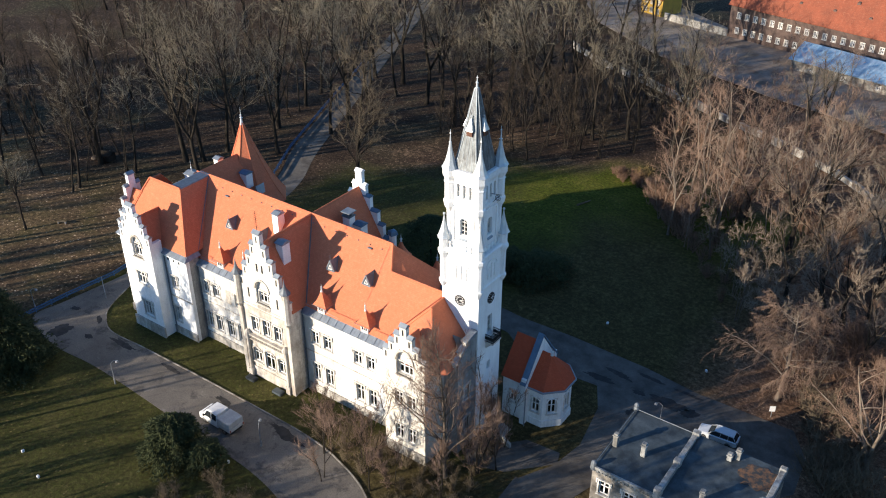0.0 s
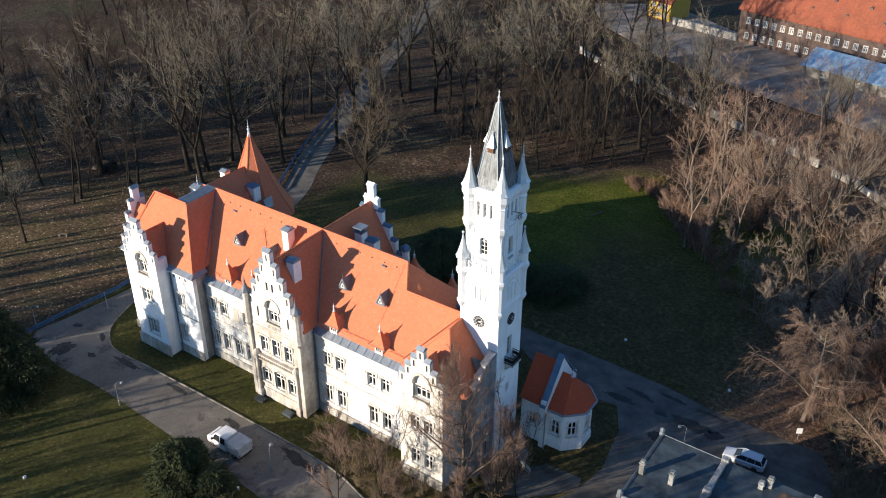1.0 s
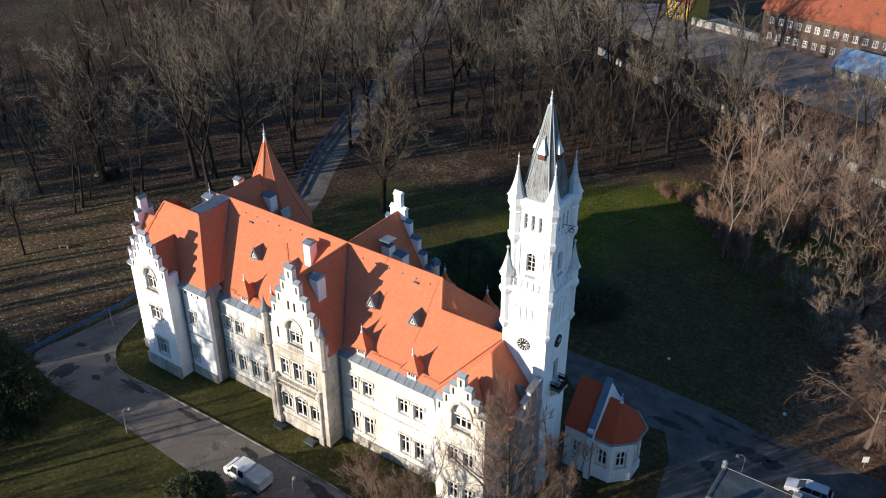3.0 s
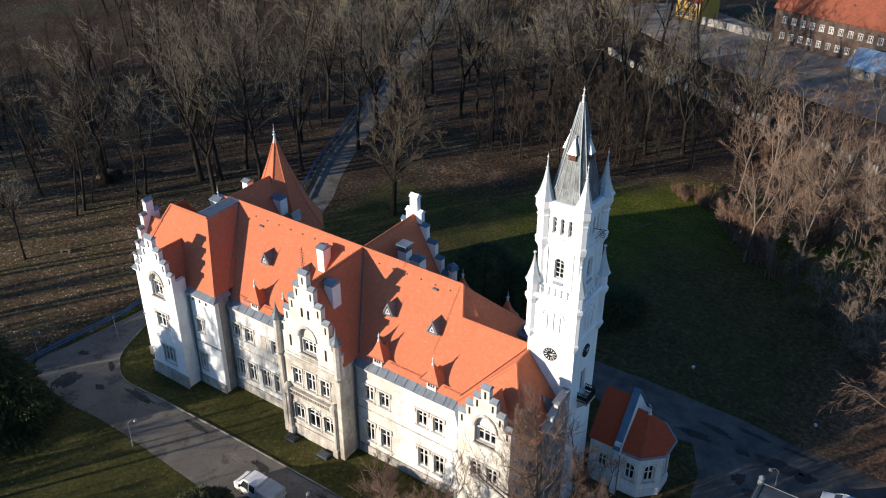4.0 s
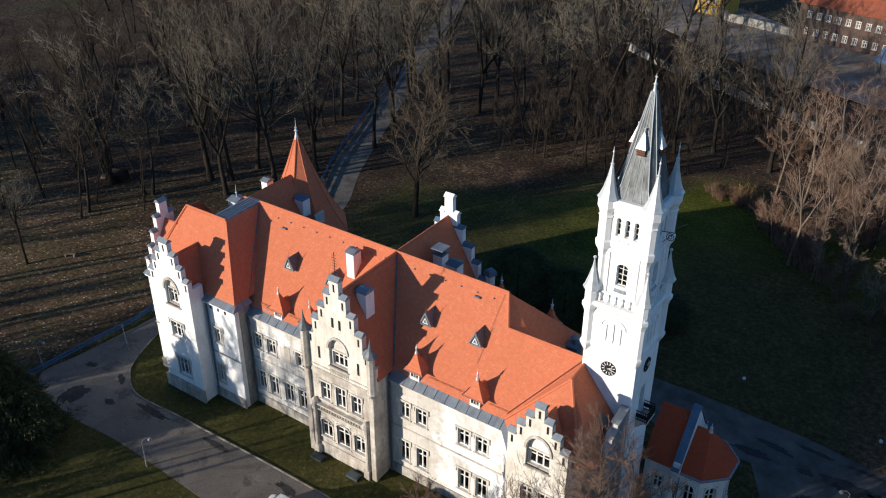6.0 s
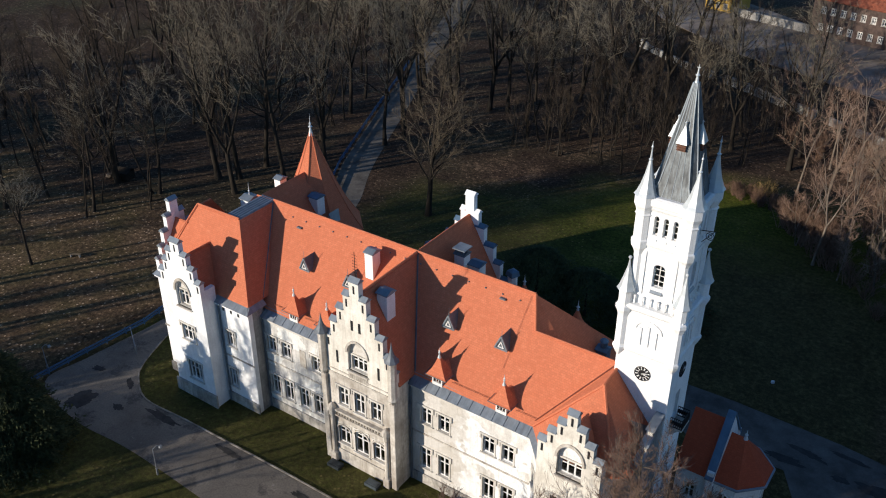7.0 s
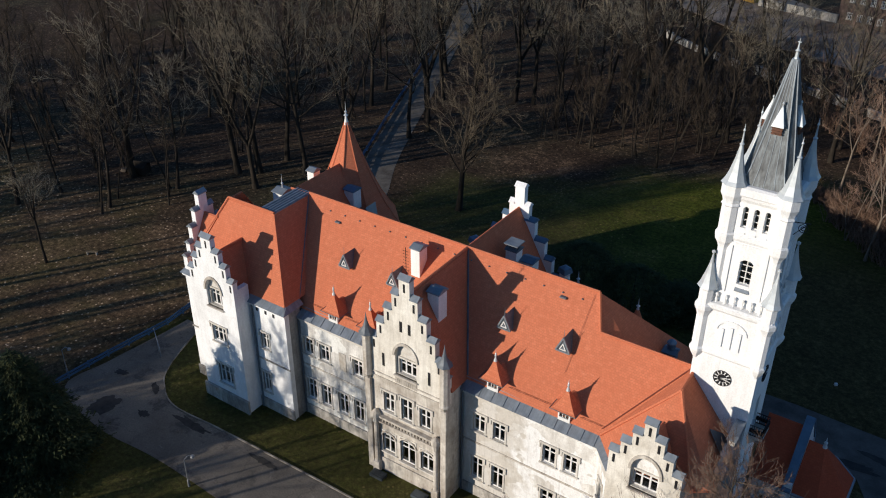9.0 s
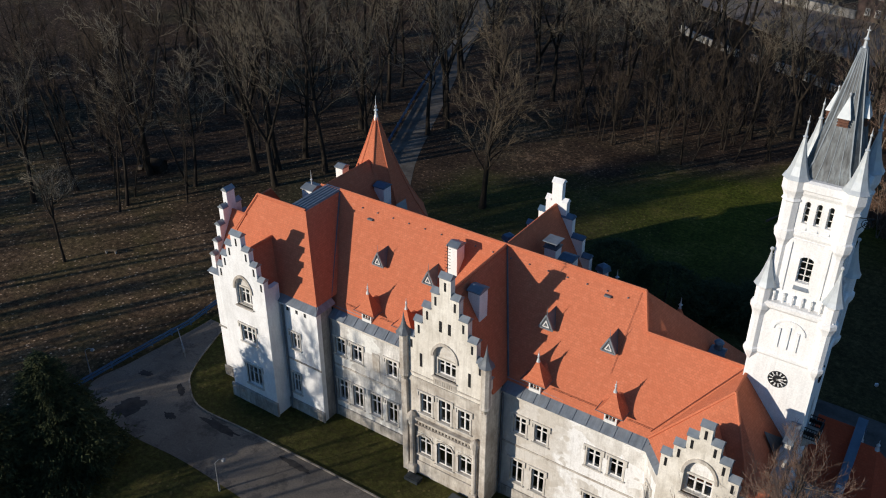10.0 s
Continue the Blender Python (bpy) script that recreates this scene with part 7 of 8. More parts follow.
def bare_tree(seed, h, r, clear=0.35, limbs=9, spread=0.34, lift=0.10, twigs=2, droop=0.0, stems=1, lean=0.06, wide=(28, 62), thin=1.0, sub=(5, 6), fork=0.0):
    """Segments of trunk and limbs, and of the twigs, of a leafless tree; above fork the trunk parts into two or three leaders."""
    rng = random.Random(seed)
    wood, fine = [], []
    leaders = []
    for s in range(stems):
        base = Vector((rng.uniform(-0.5, 0.5), rng.uniform(-0.5, 0.5), -0.15)) * (0 if stems == 1 else 1) + Vector((0, 0, -0.1))
        way = (Vector((0, 0, 1)) + Vector((rng.uniform(-1, 1), rng.uniform(-1, 1), 0)) * (lean if stems == 1 else 0.22)).normalized()
        hh = h * (1 if s == 0 else rng.uniform(0.7, 0.95))
        rr = r / math.sqrt(stems)
        if fork:
            tp, tr = limb(rng, base, way, hh * fork, rr, rr * 0.8, 4, 0.05, 0.03)
            count = 2 + (rng.random() < 0.5)
            turn = rng.uniform(0, 2 * math.pi)
            for q in range(count):
                a = turn + 2 * math.pi * q / count + rng.uniform(-0.4, 0.4)
                tilt = radians(rng.uniform(10, 30))
                d = Vector((math.cos(a) * math.sin(tilt), math.sin(a) * math.sin(tilt), math.cos(tilt)))
                lp, lr = limb(rng, tp[-1], d, hh * (0.9 - fork) * rng.uniform(0.85, 1.05), rr * 0.62, rr * 0.12, 7, 0.10, 0.08)
                leaders.append((lp, lr, 0.12, hh, rr * 0.75, max(3, limbs // count)))
        else:
            tp, tr = limb(rng, base, way, hh * 0.88, rr, rr * 0.18, 9, 0.07, 0.03)
            leaders.append((tp, tr, clear, hh, rr, max(3, limbs // stems)))
        tr[0] *= 1.35
        if fork:
            for a, b, ra, rb in zip(tp, tp[1:], tr, tr[1:]):
                wood.append((a, b, ra, rb, 7))
    for tp, tr, low, hh, rr, count in leaders:
        for a, b, ra, rb in zip(tp, tp[1:], tr, tr[1:]):
            wood.append((a, b, ra, rb, 6))
        for i in range(count):
            f = min(low + (1 - low) * (i + rng.uniform(0.0, 0.9)) / count, 0.985)
            p, d = along(tp, f)
            L = hh * spread * (1.12 - 0.62 * (f - low) / (1 - low)) * rng.uniform(0.7, 1.2)
            r1 = max(0.045, rr * (1 - 0.8 * f) * rng.uniform(0.36, 0.62))
            lp, lr = limb(rng, p, rnd_dir(rng, d, *wide), L, r1, r1 * 0.22, 6, 0.21, lift)
            for a, b, ra, rb in zip(lp, lp[1:], lr, lr[1:]):
                wood.append((a, b, ra, rb, 4))
            for j in range(sub[0]):
                g = 0.18 + 0.82 * (j + rng.uniform(0, 0.9)) / sub[0]
                p2, d2 = along(lp, min(g, 0.99))
                L2 = L * rng.uniform(0.34, 0.66) * (1.15 - 0.55 * g)
                r2 = max(0.027, r1 * 0.36 * (1.1 - 0.6 * g)) * thin
                bp, br = limb(rng, p2, rnd_dir(rng, d2, 22, 55), L2, r2, r2 * 0.3, 3, 0.24, lift * 1.3 - droop)
                for a, b, ra, rb in zip(bp, bp[1:], br, br[1:]):
                    fine.append((a, b, ra, rb, 3))
                for k in range(sub[1]):
                    q = 0.15 + 0.85 * (k + rng.uniform(0, 0.9)) / sub[1]
                    p3, d3 = along(bp, min(q, 0.99))
                    L3 = max(0.7, L2 * rng.uniform(0.22, 0.46))
                    e3 = (rnd_dir(rng, d3, 18, 48) + Vector((0, 0, lift * 2.0 - droop * 2.5))).normalized()
                    q3 = p3 + e3 * L3
                    fine.append((p3, q3, 0.023 * thin, 0.0, 3))
                    for m in range(twigs):
                        p4 = p3.lerp(q3, rng.uniform(0.2, 0.8))
                        e = rnd_dir(rng, e3, 18, 50) + Vector((0, 0, 0.2 + lift - droop * 2))
                        fine.append((p4, p4 + e.normalized() * L3 * rng.uniform(0.4, 0.8), 0.018 * thin, 0.0, 3))
    return wood, fine


def plant(name, label, cat, group, wood, fine, bark, twig, at):
    t = thing(name, label, cat, group, at)
    a = again("trunk", mesh_of("trunk", wood, bark), t, Matrix())
    b = again("crown", mesh_of("crown", fine, twig), t, Matrix())
    return t


rng = random.Random(7)
PARK = "bare park trees"
forest = []
for i, (h, r, clear, spread, fork) in enumerate(((27, 0.36, 0.34, 0.36, 0.34), (23, 0.30, 0.38, 0.34, 0.0), (28, 0.42, 0.28, 0.34, 0.26), (22, 0.26, 0.36, 0.34, 0.42), (25, 0.34, 0.30, 0.38, 0.0))):
    forest.append((bare_tree(100 + i, h * 1.05, r * 1.1, clear, 13, spread, 0.055, 2, 0.0, 1, 0.14, (26, 70), 0.95, (7, 6), fork), BARK, TWIG, "tall leafless dark-barked park tree on leaf litter"))
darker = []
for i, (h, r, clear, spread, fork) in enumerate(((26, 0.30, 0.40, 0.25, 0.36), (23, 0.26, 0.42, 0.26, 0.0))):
    darker.append((bare_tree(110 + i, h, r, clear, 12, spread, 0.07, 2, 0.0, 1, 0.16, (22, 62), 0.9, (6, 6), fork), BARK, SHADETWIG, "tall leafless park tree on leaf litter, twigs coloured for shade"))
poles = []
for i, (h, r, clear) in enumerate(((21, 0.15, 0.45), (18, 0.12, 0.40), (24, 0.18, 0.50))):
    poles.append((bare_tree(120 + i, h, r, clear, 9, 0.20, 0.08, 2, 0.0, 1, 0.24, (22, 60), 0.9, (5, 5)), BARK, SHADETWIG, "slender dark leafless tree crowded among its neighbours"))
distant = []
for i, (h, r, clear, spread) in enumerate(((26, 0.38, 0.28, 0.38), (23, 0.32, 0.3, 0.40), (25, 0.36, 0.24, 0.42))):
    distant.append((bare_tree(130 + i, h, r, clear, 10, spread, 0.10, 1, 0.0, 1, 0.16, (20, 58), 1.8, (5, 6), 0.3 if i else 0.0), BARK, TWIG, ""))
thicket = []
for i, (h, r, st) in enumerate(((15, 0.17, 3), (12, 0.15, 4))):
    thicket.append((bare_tree(150 + i, h, r, 0.15, 10, 0.30, 0.16, 2, 0.0, st, 0.12, (16, 45), 1.0, (5, 5)), BARK, SHADETWIG, "leafless many-stemmed young tree in the undergrowth"))
low_growth = []
for i, (h, r, st) in enumerate(((14, 0.17, 2), (12, 0.15, 3))):
    low_growth.append((bare_tree(160 + i, h, r, 0.18, 11, 0.36, 0.05, 2, 0.0, st, 0.2, (30, 72), 0.85, (6, 6)), GREYBARK, OAKTWIG, "crooked grey leafless tree at the edge of the lawn"))
shade = []
for i, (h, r, clear) in enumerate(((25, 0.4, 0.2), (22, 0.36, 0.16))):
    shade.append((bare_tree(170 + i, h, r, clear, 13, 0.42, 0.14, 1, 0.0, 1, 0.1, (20, 60), 4.6, (5, 4)), BARK, TWIG, "tall leafless dark-barked park tree on leaf litter"))
young = []
for i, (h, r, clear, spread, st, fork) in enumerate(((19, 0.22, 0.20, 0.26, 2, 0.0), (15, 0.18, 0.14, 0.32, 3, 0.0), (22, 0.27, 0.34, 0.26, 1, 0.36), (17, 0.20, 0.16, 0.32, 2, 0.0))):
    young.append((bare_tree(200 + i, h, r * 0.85, clear, 14, spread * 1.12, 0.08, 2, 0.0, st, 0.26, (26, 66), 0.8, (7, 7), fork), PALEBARK, REDTWIG, "slender leafless tree with pale bark and reddish twigs"))
oaks = []
for i, (h, r) in enumerate(((19, 0.5), (17, 0.42))):
    oaks.append((bare_tree(220 + i, h, r, 0.2, 13, 0.46, 0.09, 2, 0.0, 1, 0.12, (34, 72), 0.9, (8, 7), 0.22), BARK, OAKTWIG, "broad leafless oak with gnarled dark limbs"))


def in_poly(x, y, poly):
    c = False
    for (ax, ay), (bx, by) in zip(poly, poly[1:] + poly[:1]):
        if (ay > y) != (by > y) and x < (bx - ax) * (y - ay) / (by - ay) + ax:
            c = not c
    return c


def path_x(y):
    """The middle of the park path at y."""
    pts = [(-34, 8), (-34, 22), (-36.8, 41), (-43, 53), (-53, 76), (-63, 99.5), (-77, 131), (-97, 176)]
    for (x0, y0), (x1, y1) in zip(pts, pts[1:]):
        if y0 <= y <= y1:
            return x0 + (x1 - x0) * (y - y0) / (y1 - y0)
    return None


made = {}


def put_tree(kind, x, y, s, turn):
    (wood, fine), bark, twig, label = kind
    key = id(kind)
    at = pose(x, y, -0.05, rng.uniform(-2, 2), rng.uniform(-2, 2), turn) @ Matrix.Scale(s, 4)
    if key not in made:
        made[key] = plant("tree", label, "tree", PARK, wood, fine, bark, twig, at)
        made[key].scale = (s, s, s)
    else:
        src = made[key]
        keep = src.scale.copy()
        src.scale = (s, s, s)
        copy_thing(src, pose(x, y, -0.05, rng.uniform(-2, 2), rng.uniform(-2, 2), turn))
        src.scale = keep


FAR = []          # trees that go into one joined wood: mesh data, place, height factor, turn


def far_tree(kind, x, y, s, turn):
    FAR.append((kind, x, y, s, turn))


def join_far(name, label):
    """All the far trees as one object; bark and twigs are its two materials."""
    data = {}
    vs, fs, ms, base = [], [], [], 0
    for kind, x, y, s, turn in FAR:
        k = id(kind)
        if k not in data:
            (wood, fine) = kind[0]
            v1, f1 = tubes(wood)
            v2, f2 = tubes(fine)
            data[k] = (np.array(v1 + v2), f1 + [tuple(i + len(v1) for i in f) for f in f2], [0] * len(f1) + [1] * len(f2))
        v, f, m = data[k]
        c, n_ = math.cos(radians(turn)), math.sin(radians(turn))
        rot = np.array(((c, n_, 0), (-n_, c, 0), (0, 0, 1)))
        vs.append(v @ rot * s + np.array((x, y, -0.05)))
        fs += [tuple(i + base for i in q) for q in f]
        ms += m
        base += len(v)
    me = bpy.data.meshes.new(name)
    me.from_pydata(np.concatenate(vs).tolist(), [], fs)
    me.materials.append(BARK)
    me.materials.append(SHADETWIG)
    me.polygons.foreach_set("material_index", ms)
    me.update()
    return tagged(new(name, me), label, "woods", "", "stuff")


taken = []


def free(x, y, gap):
    if any((x - a) ** 2 + (y - b) ** 2 < gap * gap for a, b in taken):
        return False
    taken.append((x, y))
    return True


# trees that stand out one by one: place, height factor, kind
OPEN_TREES = ((-59.5, 4.5, 0.62, 3), (-65.3, 18.6, 0.8, 1), (-58.5, 36.8, 1.05, 2), (-55.8, 38.7, 1.1, 0), (-55.5, 44.3, 1.15, 4), (-52.6, 34.6, 0.9, 2), (-59.1, 69.8, 0.9, 0), (-61.8, 77.5, 0.9, 1), (-39, 85.8, 1.0, 2), (-35.5, 86.5, 0.95, 0), (-27, 79.0, 0.95, 3), (-45.0, 62.0, 1.0, 4), (-58.2, 92.0, 1.0, 2), (-73.5, 106.0, 1.0, 0), (-50.2, 79.5, 0.95, 4), (-56.5, 88.5, 0.9, 3))
EDGE_TREES = ((-23, 84.5, 1.0, 1), (3.5, 100.6, 1.0, 1), (-1.5, 89.6, 1.0, 3), (-15, 91, 1.05, 2), (-9, 97, 1.0, 0), (-18, 99, 1.0, 4), (4, 94, 0.8, 2), (-44, 66, 0.9, 0), (-47, 70, 1.0, 2), (-77, 12, 0.8, 0), (-70.5, 27, 0.95, 2), (-62, 28, 0.85, 1), (-49.5, 42, 1.05, 4))
for spots in (OPEN_TREES, EDGE_TREES):
    for x, y, s, k in spots:
        taken.append((x, y))
        put_tree(forest[k], x, y, s, rng.uniform(0, 360))
bushy = (bare_tree(141, 27.5, 0.42, 0.22, 26, 0.30, 0.07, 3, 0.0, 1, 0.03, (28, 66), 1.0, (8, 7)), BARK, LAWNTWIG, "broad leafless tree with a dense crown on the lawn")
taken.append((-24.4, 45.7))
put_tree(bushy, -24.4, 45.7, 1.0, 40)
# the woods behind and to the left
n = 0
while n < 135:
    x, y = rng.uniform(-165, 15), rng.uniform(16, 205)
    if x > -44 and y < 88 or y < 16 + max(0.0, (-60 - x)) * 0.25 - 8 or y > 150 and x > -45:
        continue
    px = path_x(y)
    if px is not None and abs(x - px) < 4.6:
        continue
    if x - 0.0 > -8 and y > 112 + (-x) * 0.4 and y < 175:
        continue
    if y - 78 < -(x + 60) * 0.55 - 40 and x < -110:
        continue
    if -108 < x < -46 and y < 58 and rng.random() < 0.6:
        continue
    if not free(x, y, 6.8 if y < 110 else 6.6):
        continue
    n += 1
    if y > 112:
        far_tree(distant[n % 3], x, y, rng.uniform(0.7, 1.05), rng.uniform(0, 360))
    else:
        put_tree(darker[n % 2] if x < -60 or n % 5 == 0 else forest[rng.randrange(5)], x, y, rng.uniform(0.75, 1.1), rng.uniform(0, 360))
# lighter, younger wood to the right of the pond
right_wood = [(24, 68), (34, 57), (45, 48), (57, 36), (66, 31), (100, 26), (120, 60), (100, 95), (50, 95), (36, 103), (12, 114), (6, 100), (14, 86)]
for i, (x, y) in enumerate(((28, 66), (22.5, 67.5), (25.5, 63.5), (29.5, 61.5), (27, 77), (31, 70), (22.5, 81))):
    taken.append((x, y))
    put_tree(young[i % 4], x, y, rng.uniform(0.66, 0.9), rng.uniform(0, 360))
for i, (x, y) in enumerate(((34, 60), (36.5, 58), (38, 55), (40.5, 52.5), (42, 49.5), (45.5, 47.5), (47, 43.5), (50.5, 42), (53, 38.5), (56, 38), (44, 54), (49, 49), (38, 62), (41, 58), (46, 52), (43, 46.5), (52, 45))):
    taken.append((x, y))
    put_tree(low_growth[i % 2], x, y, rng.uniform(0.62, 0.9), rng.uniform(0, 360))
for i, (x, y) in enumerate(((43.8, 84.8), (50.5, 78.0), (42.9, 69.5), (33.6, 76.4), (57.0, 66.0), (55.0, 54.0))):
    taken.append((x, y))
    put_tree(oaks[i % 2], x, y, rng.uniform(0.85, 1.0), rng.uniform(0, 360))
for i, (x, y) in enumerate(((46.5, 56.5), (50.5, 60.0), (54.0, 49.5), (57.5, 58.0), (49.0, 66.0), (59.5, 46.5), (53.0, 71.0))):
    taken.append((x, y))
    put_tree(oaks[1 - i % 2], x, y, rng.uniform(0.68, 0.82), rng.uniform(0, 360))
n = 0
while n < 66:
    x, y = rng.uniform(4, 100), rng.uniform(26, 115)
    if not in_poly(x, y, right_wood) or not free(x, y, 3.8):
        continue
    n += 1
    low = 0.86 if x + y < 108 else 1.0
    put_tree(young[rng.randrange(4)] if rng.random() < 0.88 else forest[rng.randrange(5)], x, y, low * rng.uniform(0.65, 1.0), rng.uniform(0, 360))
# scattered trees between the wall and the far houses
n = 0
while n < 46:
    x, y = rng.uniform(-45, 80), rng.uniform(86, 122)
    if y < 118 - x * 0.5 or not free(x, y, 3.6):
        continue
    n += 1
    put_tree(young[rng.randrange(4)] if n % 3 else forest[rng.randrange(5)], x, y, rng.uniform(0.55, 0.85), rng.uniform(0, 360))
n = 0
while n < 22:
    x, y = rng.uniform(-20, 85), rng.uniform(118, 150)
    if y < 132 - x * 0.35 or not free(x, y, 5):
        continue
    n += 1
    put_tree(young[n % 4], x, y, rng.uniform(0.4, 0.58), rng.uniform(0, 360))
# a thicket behind the lawn; its twig colour carries the shade there
n = 0
while n < 74:
    x, y = rng.uniform(-30, 10), rng.uniform(74, 118)
    if x > 0 and n % 3 or y < 79 + max(0.72 * x, -6) or x < -8 and n % 2 and y > 90 or not free(x, y, 2.4):
        continue
    n += 1
    put_tree(poles[n % 3] if n % 3 == 0 else thicket[n % 2], x, y, rng.uniform(0.7, 1.1), rng.uniform(0, 360))
# undergrowth of thin trees on the left
n = 0
while n < 62:
    x, y = rng.uniform(-118, -56), rng.uniform(14, 78)
    px = path_x(y)
    if abs(x - px) < 7 or x > -70 and y < 34 or x > -62 and y < 60 or y < 14 - (x + 70) * 0.25 or not free(x, y, 2.8):
        continue
    n += 1
    put_tree(poles[n % 3] if n % 4 else thicket[n % 2], x, y, rng.uniform(0.75, 1.1), rng.uniform(0, 360))
for x, y, k in ((-64.6, 16.9, 0), (-66.5, 21.0, 1), (-74.9, 17.7, 2), (-58.8, 23.7, 1), (-61.0, 25.5, 0), (-70.2, 26.8, 2), (-68.0, 19.0, 1), (-63.0, 27.5, 2)):
    put_tree(poles[k], x, y, rng.uniform(0.85, 1.05), rng.uniform(0, 360))
# unseen trees of the park towards the sun, placed so their shade crosses drive and lawns
for wood, count, gap in (([(-150, -24), (-150, 26), (-114, 14), (-100, -6), (-88, -22)], 32, 5.2), ([(-62, -36), (-62, -66), (-150, -66), (-150, -30), (-84, -28)], 15, 10.0)):
    n = 0
    while n < count:
        x, y = rng.uniform(-150, -62), rng.uniform(-66, 26)
        if not in_poly(x, y, wood) or not free(x, y, gap):
            continue
        n += 1
        far_tree(shade[n % 2], x, y, rng.uniform(0.7, 1.0), rng.uniform(0, 360))
leafy = (bare_tree(176, 25, 0.36, 0.5, 13, 0.28, 0.07, 2, 0.0, 1, 0.08, (26, 66), 1.45, (6, 6)), BARK, TWIG, "")
for x, y, s in ((-39.8, -37.5, 0.78), (-37.4, -38, 0.92), (-34.4, -39, 0.85), (-31.5, -40, 0.85), (-28.5, -38, 0.76)):
    far_tree(leafy, x, y, s, rng.uniform(0, 360))
for x, y, s, k in ((14, -50, 1.0, 0), (3, -47, 1.0, 1), (8, -52, 1.0, 0), (19, -44, 0.95, 1), (25, -47, 0.93, 0), (30, -41, 0.93, 1), (36, -44, 0.93, 0), (41, -38, 0.93, 1), (23, -56, 1.0, 0), (33, -54, 1.0, 1)):
    far_tree(shade[k], x, y, s, rng.uniform(0, 360))
# very tall unseen trees, added so that their high crowns shade the back lawn
tall = (bare_tree(180, 34, 0.5, 0.62, 12, 0.24, 0.14, 2, 0.0, 1, 0.05, (20, 60), 3.6, (5, 4)), BARK, TWIG, "")
for x, y in ((-69, -36), (-72, -42), (-76, -37), (-79, -43), (-83, -38), (-87, -42), (-74, -47), (-81, -48)):
    far_tree(tall, x, y, rng.uniform(0.92, 1.05), rng.uniform(0, 360))
# low unseen trees, added for bands of shade on drive and front lawn
for x, y, s, k in ((-44, -46, 0.42, 0), (-34, -42, 0.38, 1), (-27, -45, 0.40, 0), (-20, -41, 0.36, 1), (-13, -46, 0.42, 0), (-6, -42, 0.36, 1), (-38, -50, 0.45, 1), (-24, -52, 0.45, 0), (-52, -44, 0.45, 0),
                   (-47, -30, 0.40, 0), (-44, -33.5, 0.45, 1), (-50.5, -27, 0.42, 1), (-40, -34, 0.40, 0), (-54, -31, 0.45, 0),
                   (-41, -37.5, 0.36, 1), (-38.5, -39, 0.38, 0), (-43.5, -38.5, 0.4, 1), (-33.5, -38, 0.34, 0), (-48.5, -37.5, 0.5, 0), (-52, -35.5, 0.55, 1), (-46, -41.5, 0.46, 1), (-36.5, -36.5, 0.36, 0),
                   (-30, -46, 0.42, 1), (-16, -50, 0.48, 0), (-2, -48, 0.42, 1), (-10, -52, 0.48, 0), (-41, -45, 0.45, 0)):
    far_tree(shade[k], x, y, s, rng.uniform(0, 360))
join_far("far_woods", "bare winter woods round the park, with unseen shade trees added")

# single trees and shrubs with a shape of their own
w, f = bare_tree(31, 22.5, 0.25, 0.16, 36, 0.30, 0.10, 3, 0.0, 1, 0.03, (24, 58), 0.62, (8, 7))
plant("gable_tree", "many-branched leafless tree beside the stone gable wall", "tree", "", w, f, GREYBARK, BROWNTWIG, pose(27.2, -0.6, 0, 0, 0, 40))
w, f = bare_tree(32, 14.5, 0.15, 0.2, 13, 0.26, 0.14, 2, 0.0, 2, 0.05, (18, 48), 0.7, (6, 6))
w2, f2 = bare_tree(35, 10.5, 0.14, 0.14, 12, 0.30, 0.12, 2, 0.0, 2, 0.05, (18, 50), 0.7, (6, 6))
plant("slender_tree", "slender leafless reddish tree beside the tower", "tree", "", w2, f2, BARK, BROWNTWIG, pose(29.8, 5.2, 0, 0, 0, 75))
plant("slender_tree", "slender leafless reddish tree beside the tower", "tree", "", w, f, BARK, BROWNTWIG, pose(30.0, 2.2, 0, 0, 0, 10))
w, f = bare_tree(33, 13.5, 0.30, 0.30, 24, 0.50, -0.02, 4, 0.20, 1, 0.10, (45, 85), 0.6, (12, 11))
plant("weeping_tree", "broad weeping leafless tree with a pale trunk by the drive", "tree", "", w, f, PALEBARK, BROWNTWIG, pose(52.6, 33.4, 0, 0, 0, 0))
w, f = bare_tree(34, 15.0, 0.36, 0.16, 16, 0.48, 0.04, 3, 0.02, 1, 0.2, (35, 75), 0.55, (10, 9), 0.16)
plant("spreading_tree", "thick pale-barked leafless tree with spreading limbs", "tree", "", w, f, PALEBARK, REDTWIG, pose(64.6, 26.6, 0, 0, 0, 150))
for i, (x, y, h) in enumerate(((14.0, -5.6, 9.5), (16.5, -8.4, 10.0), (19.5, -4.6, 12.0), (21.8, -7.0, 11.0), (12.2, -3.0, 6.0), (23.4, -5.4, 8.0), (28.6, -3.4, 8.0), (30.0, 1.2, 7.5), (29.0, 4.5, 9.0), (31.2, 3.5, 8.0), (30.2, 6.6, 8.5))):
    w, f = bare_tree(60 + i, h, 0.09, 0.12, 10, 0.40, 0.15, 3, 0.0, 1 + i % 3, 0.12, (18, 50), 0.75, (6, 6))
    plant("sapling", "thin leafless brown sapling among the shrubs", "tree", "saplings before the wing", w, f, BARK, BROWNTWIG, pose(x, y, 0, 0, 0, i * 50))


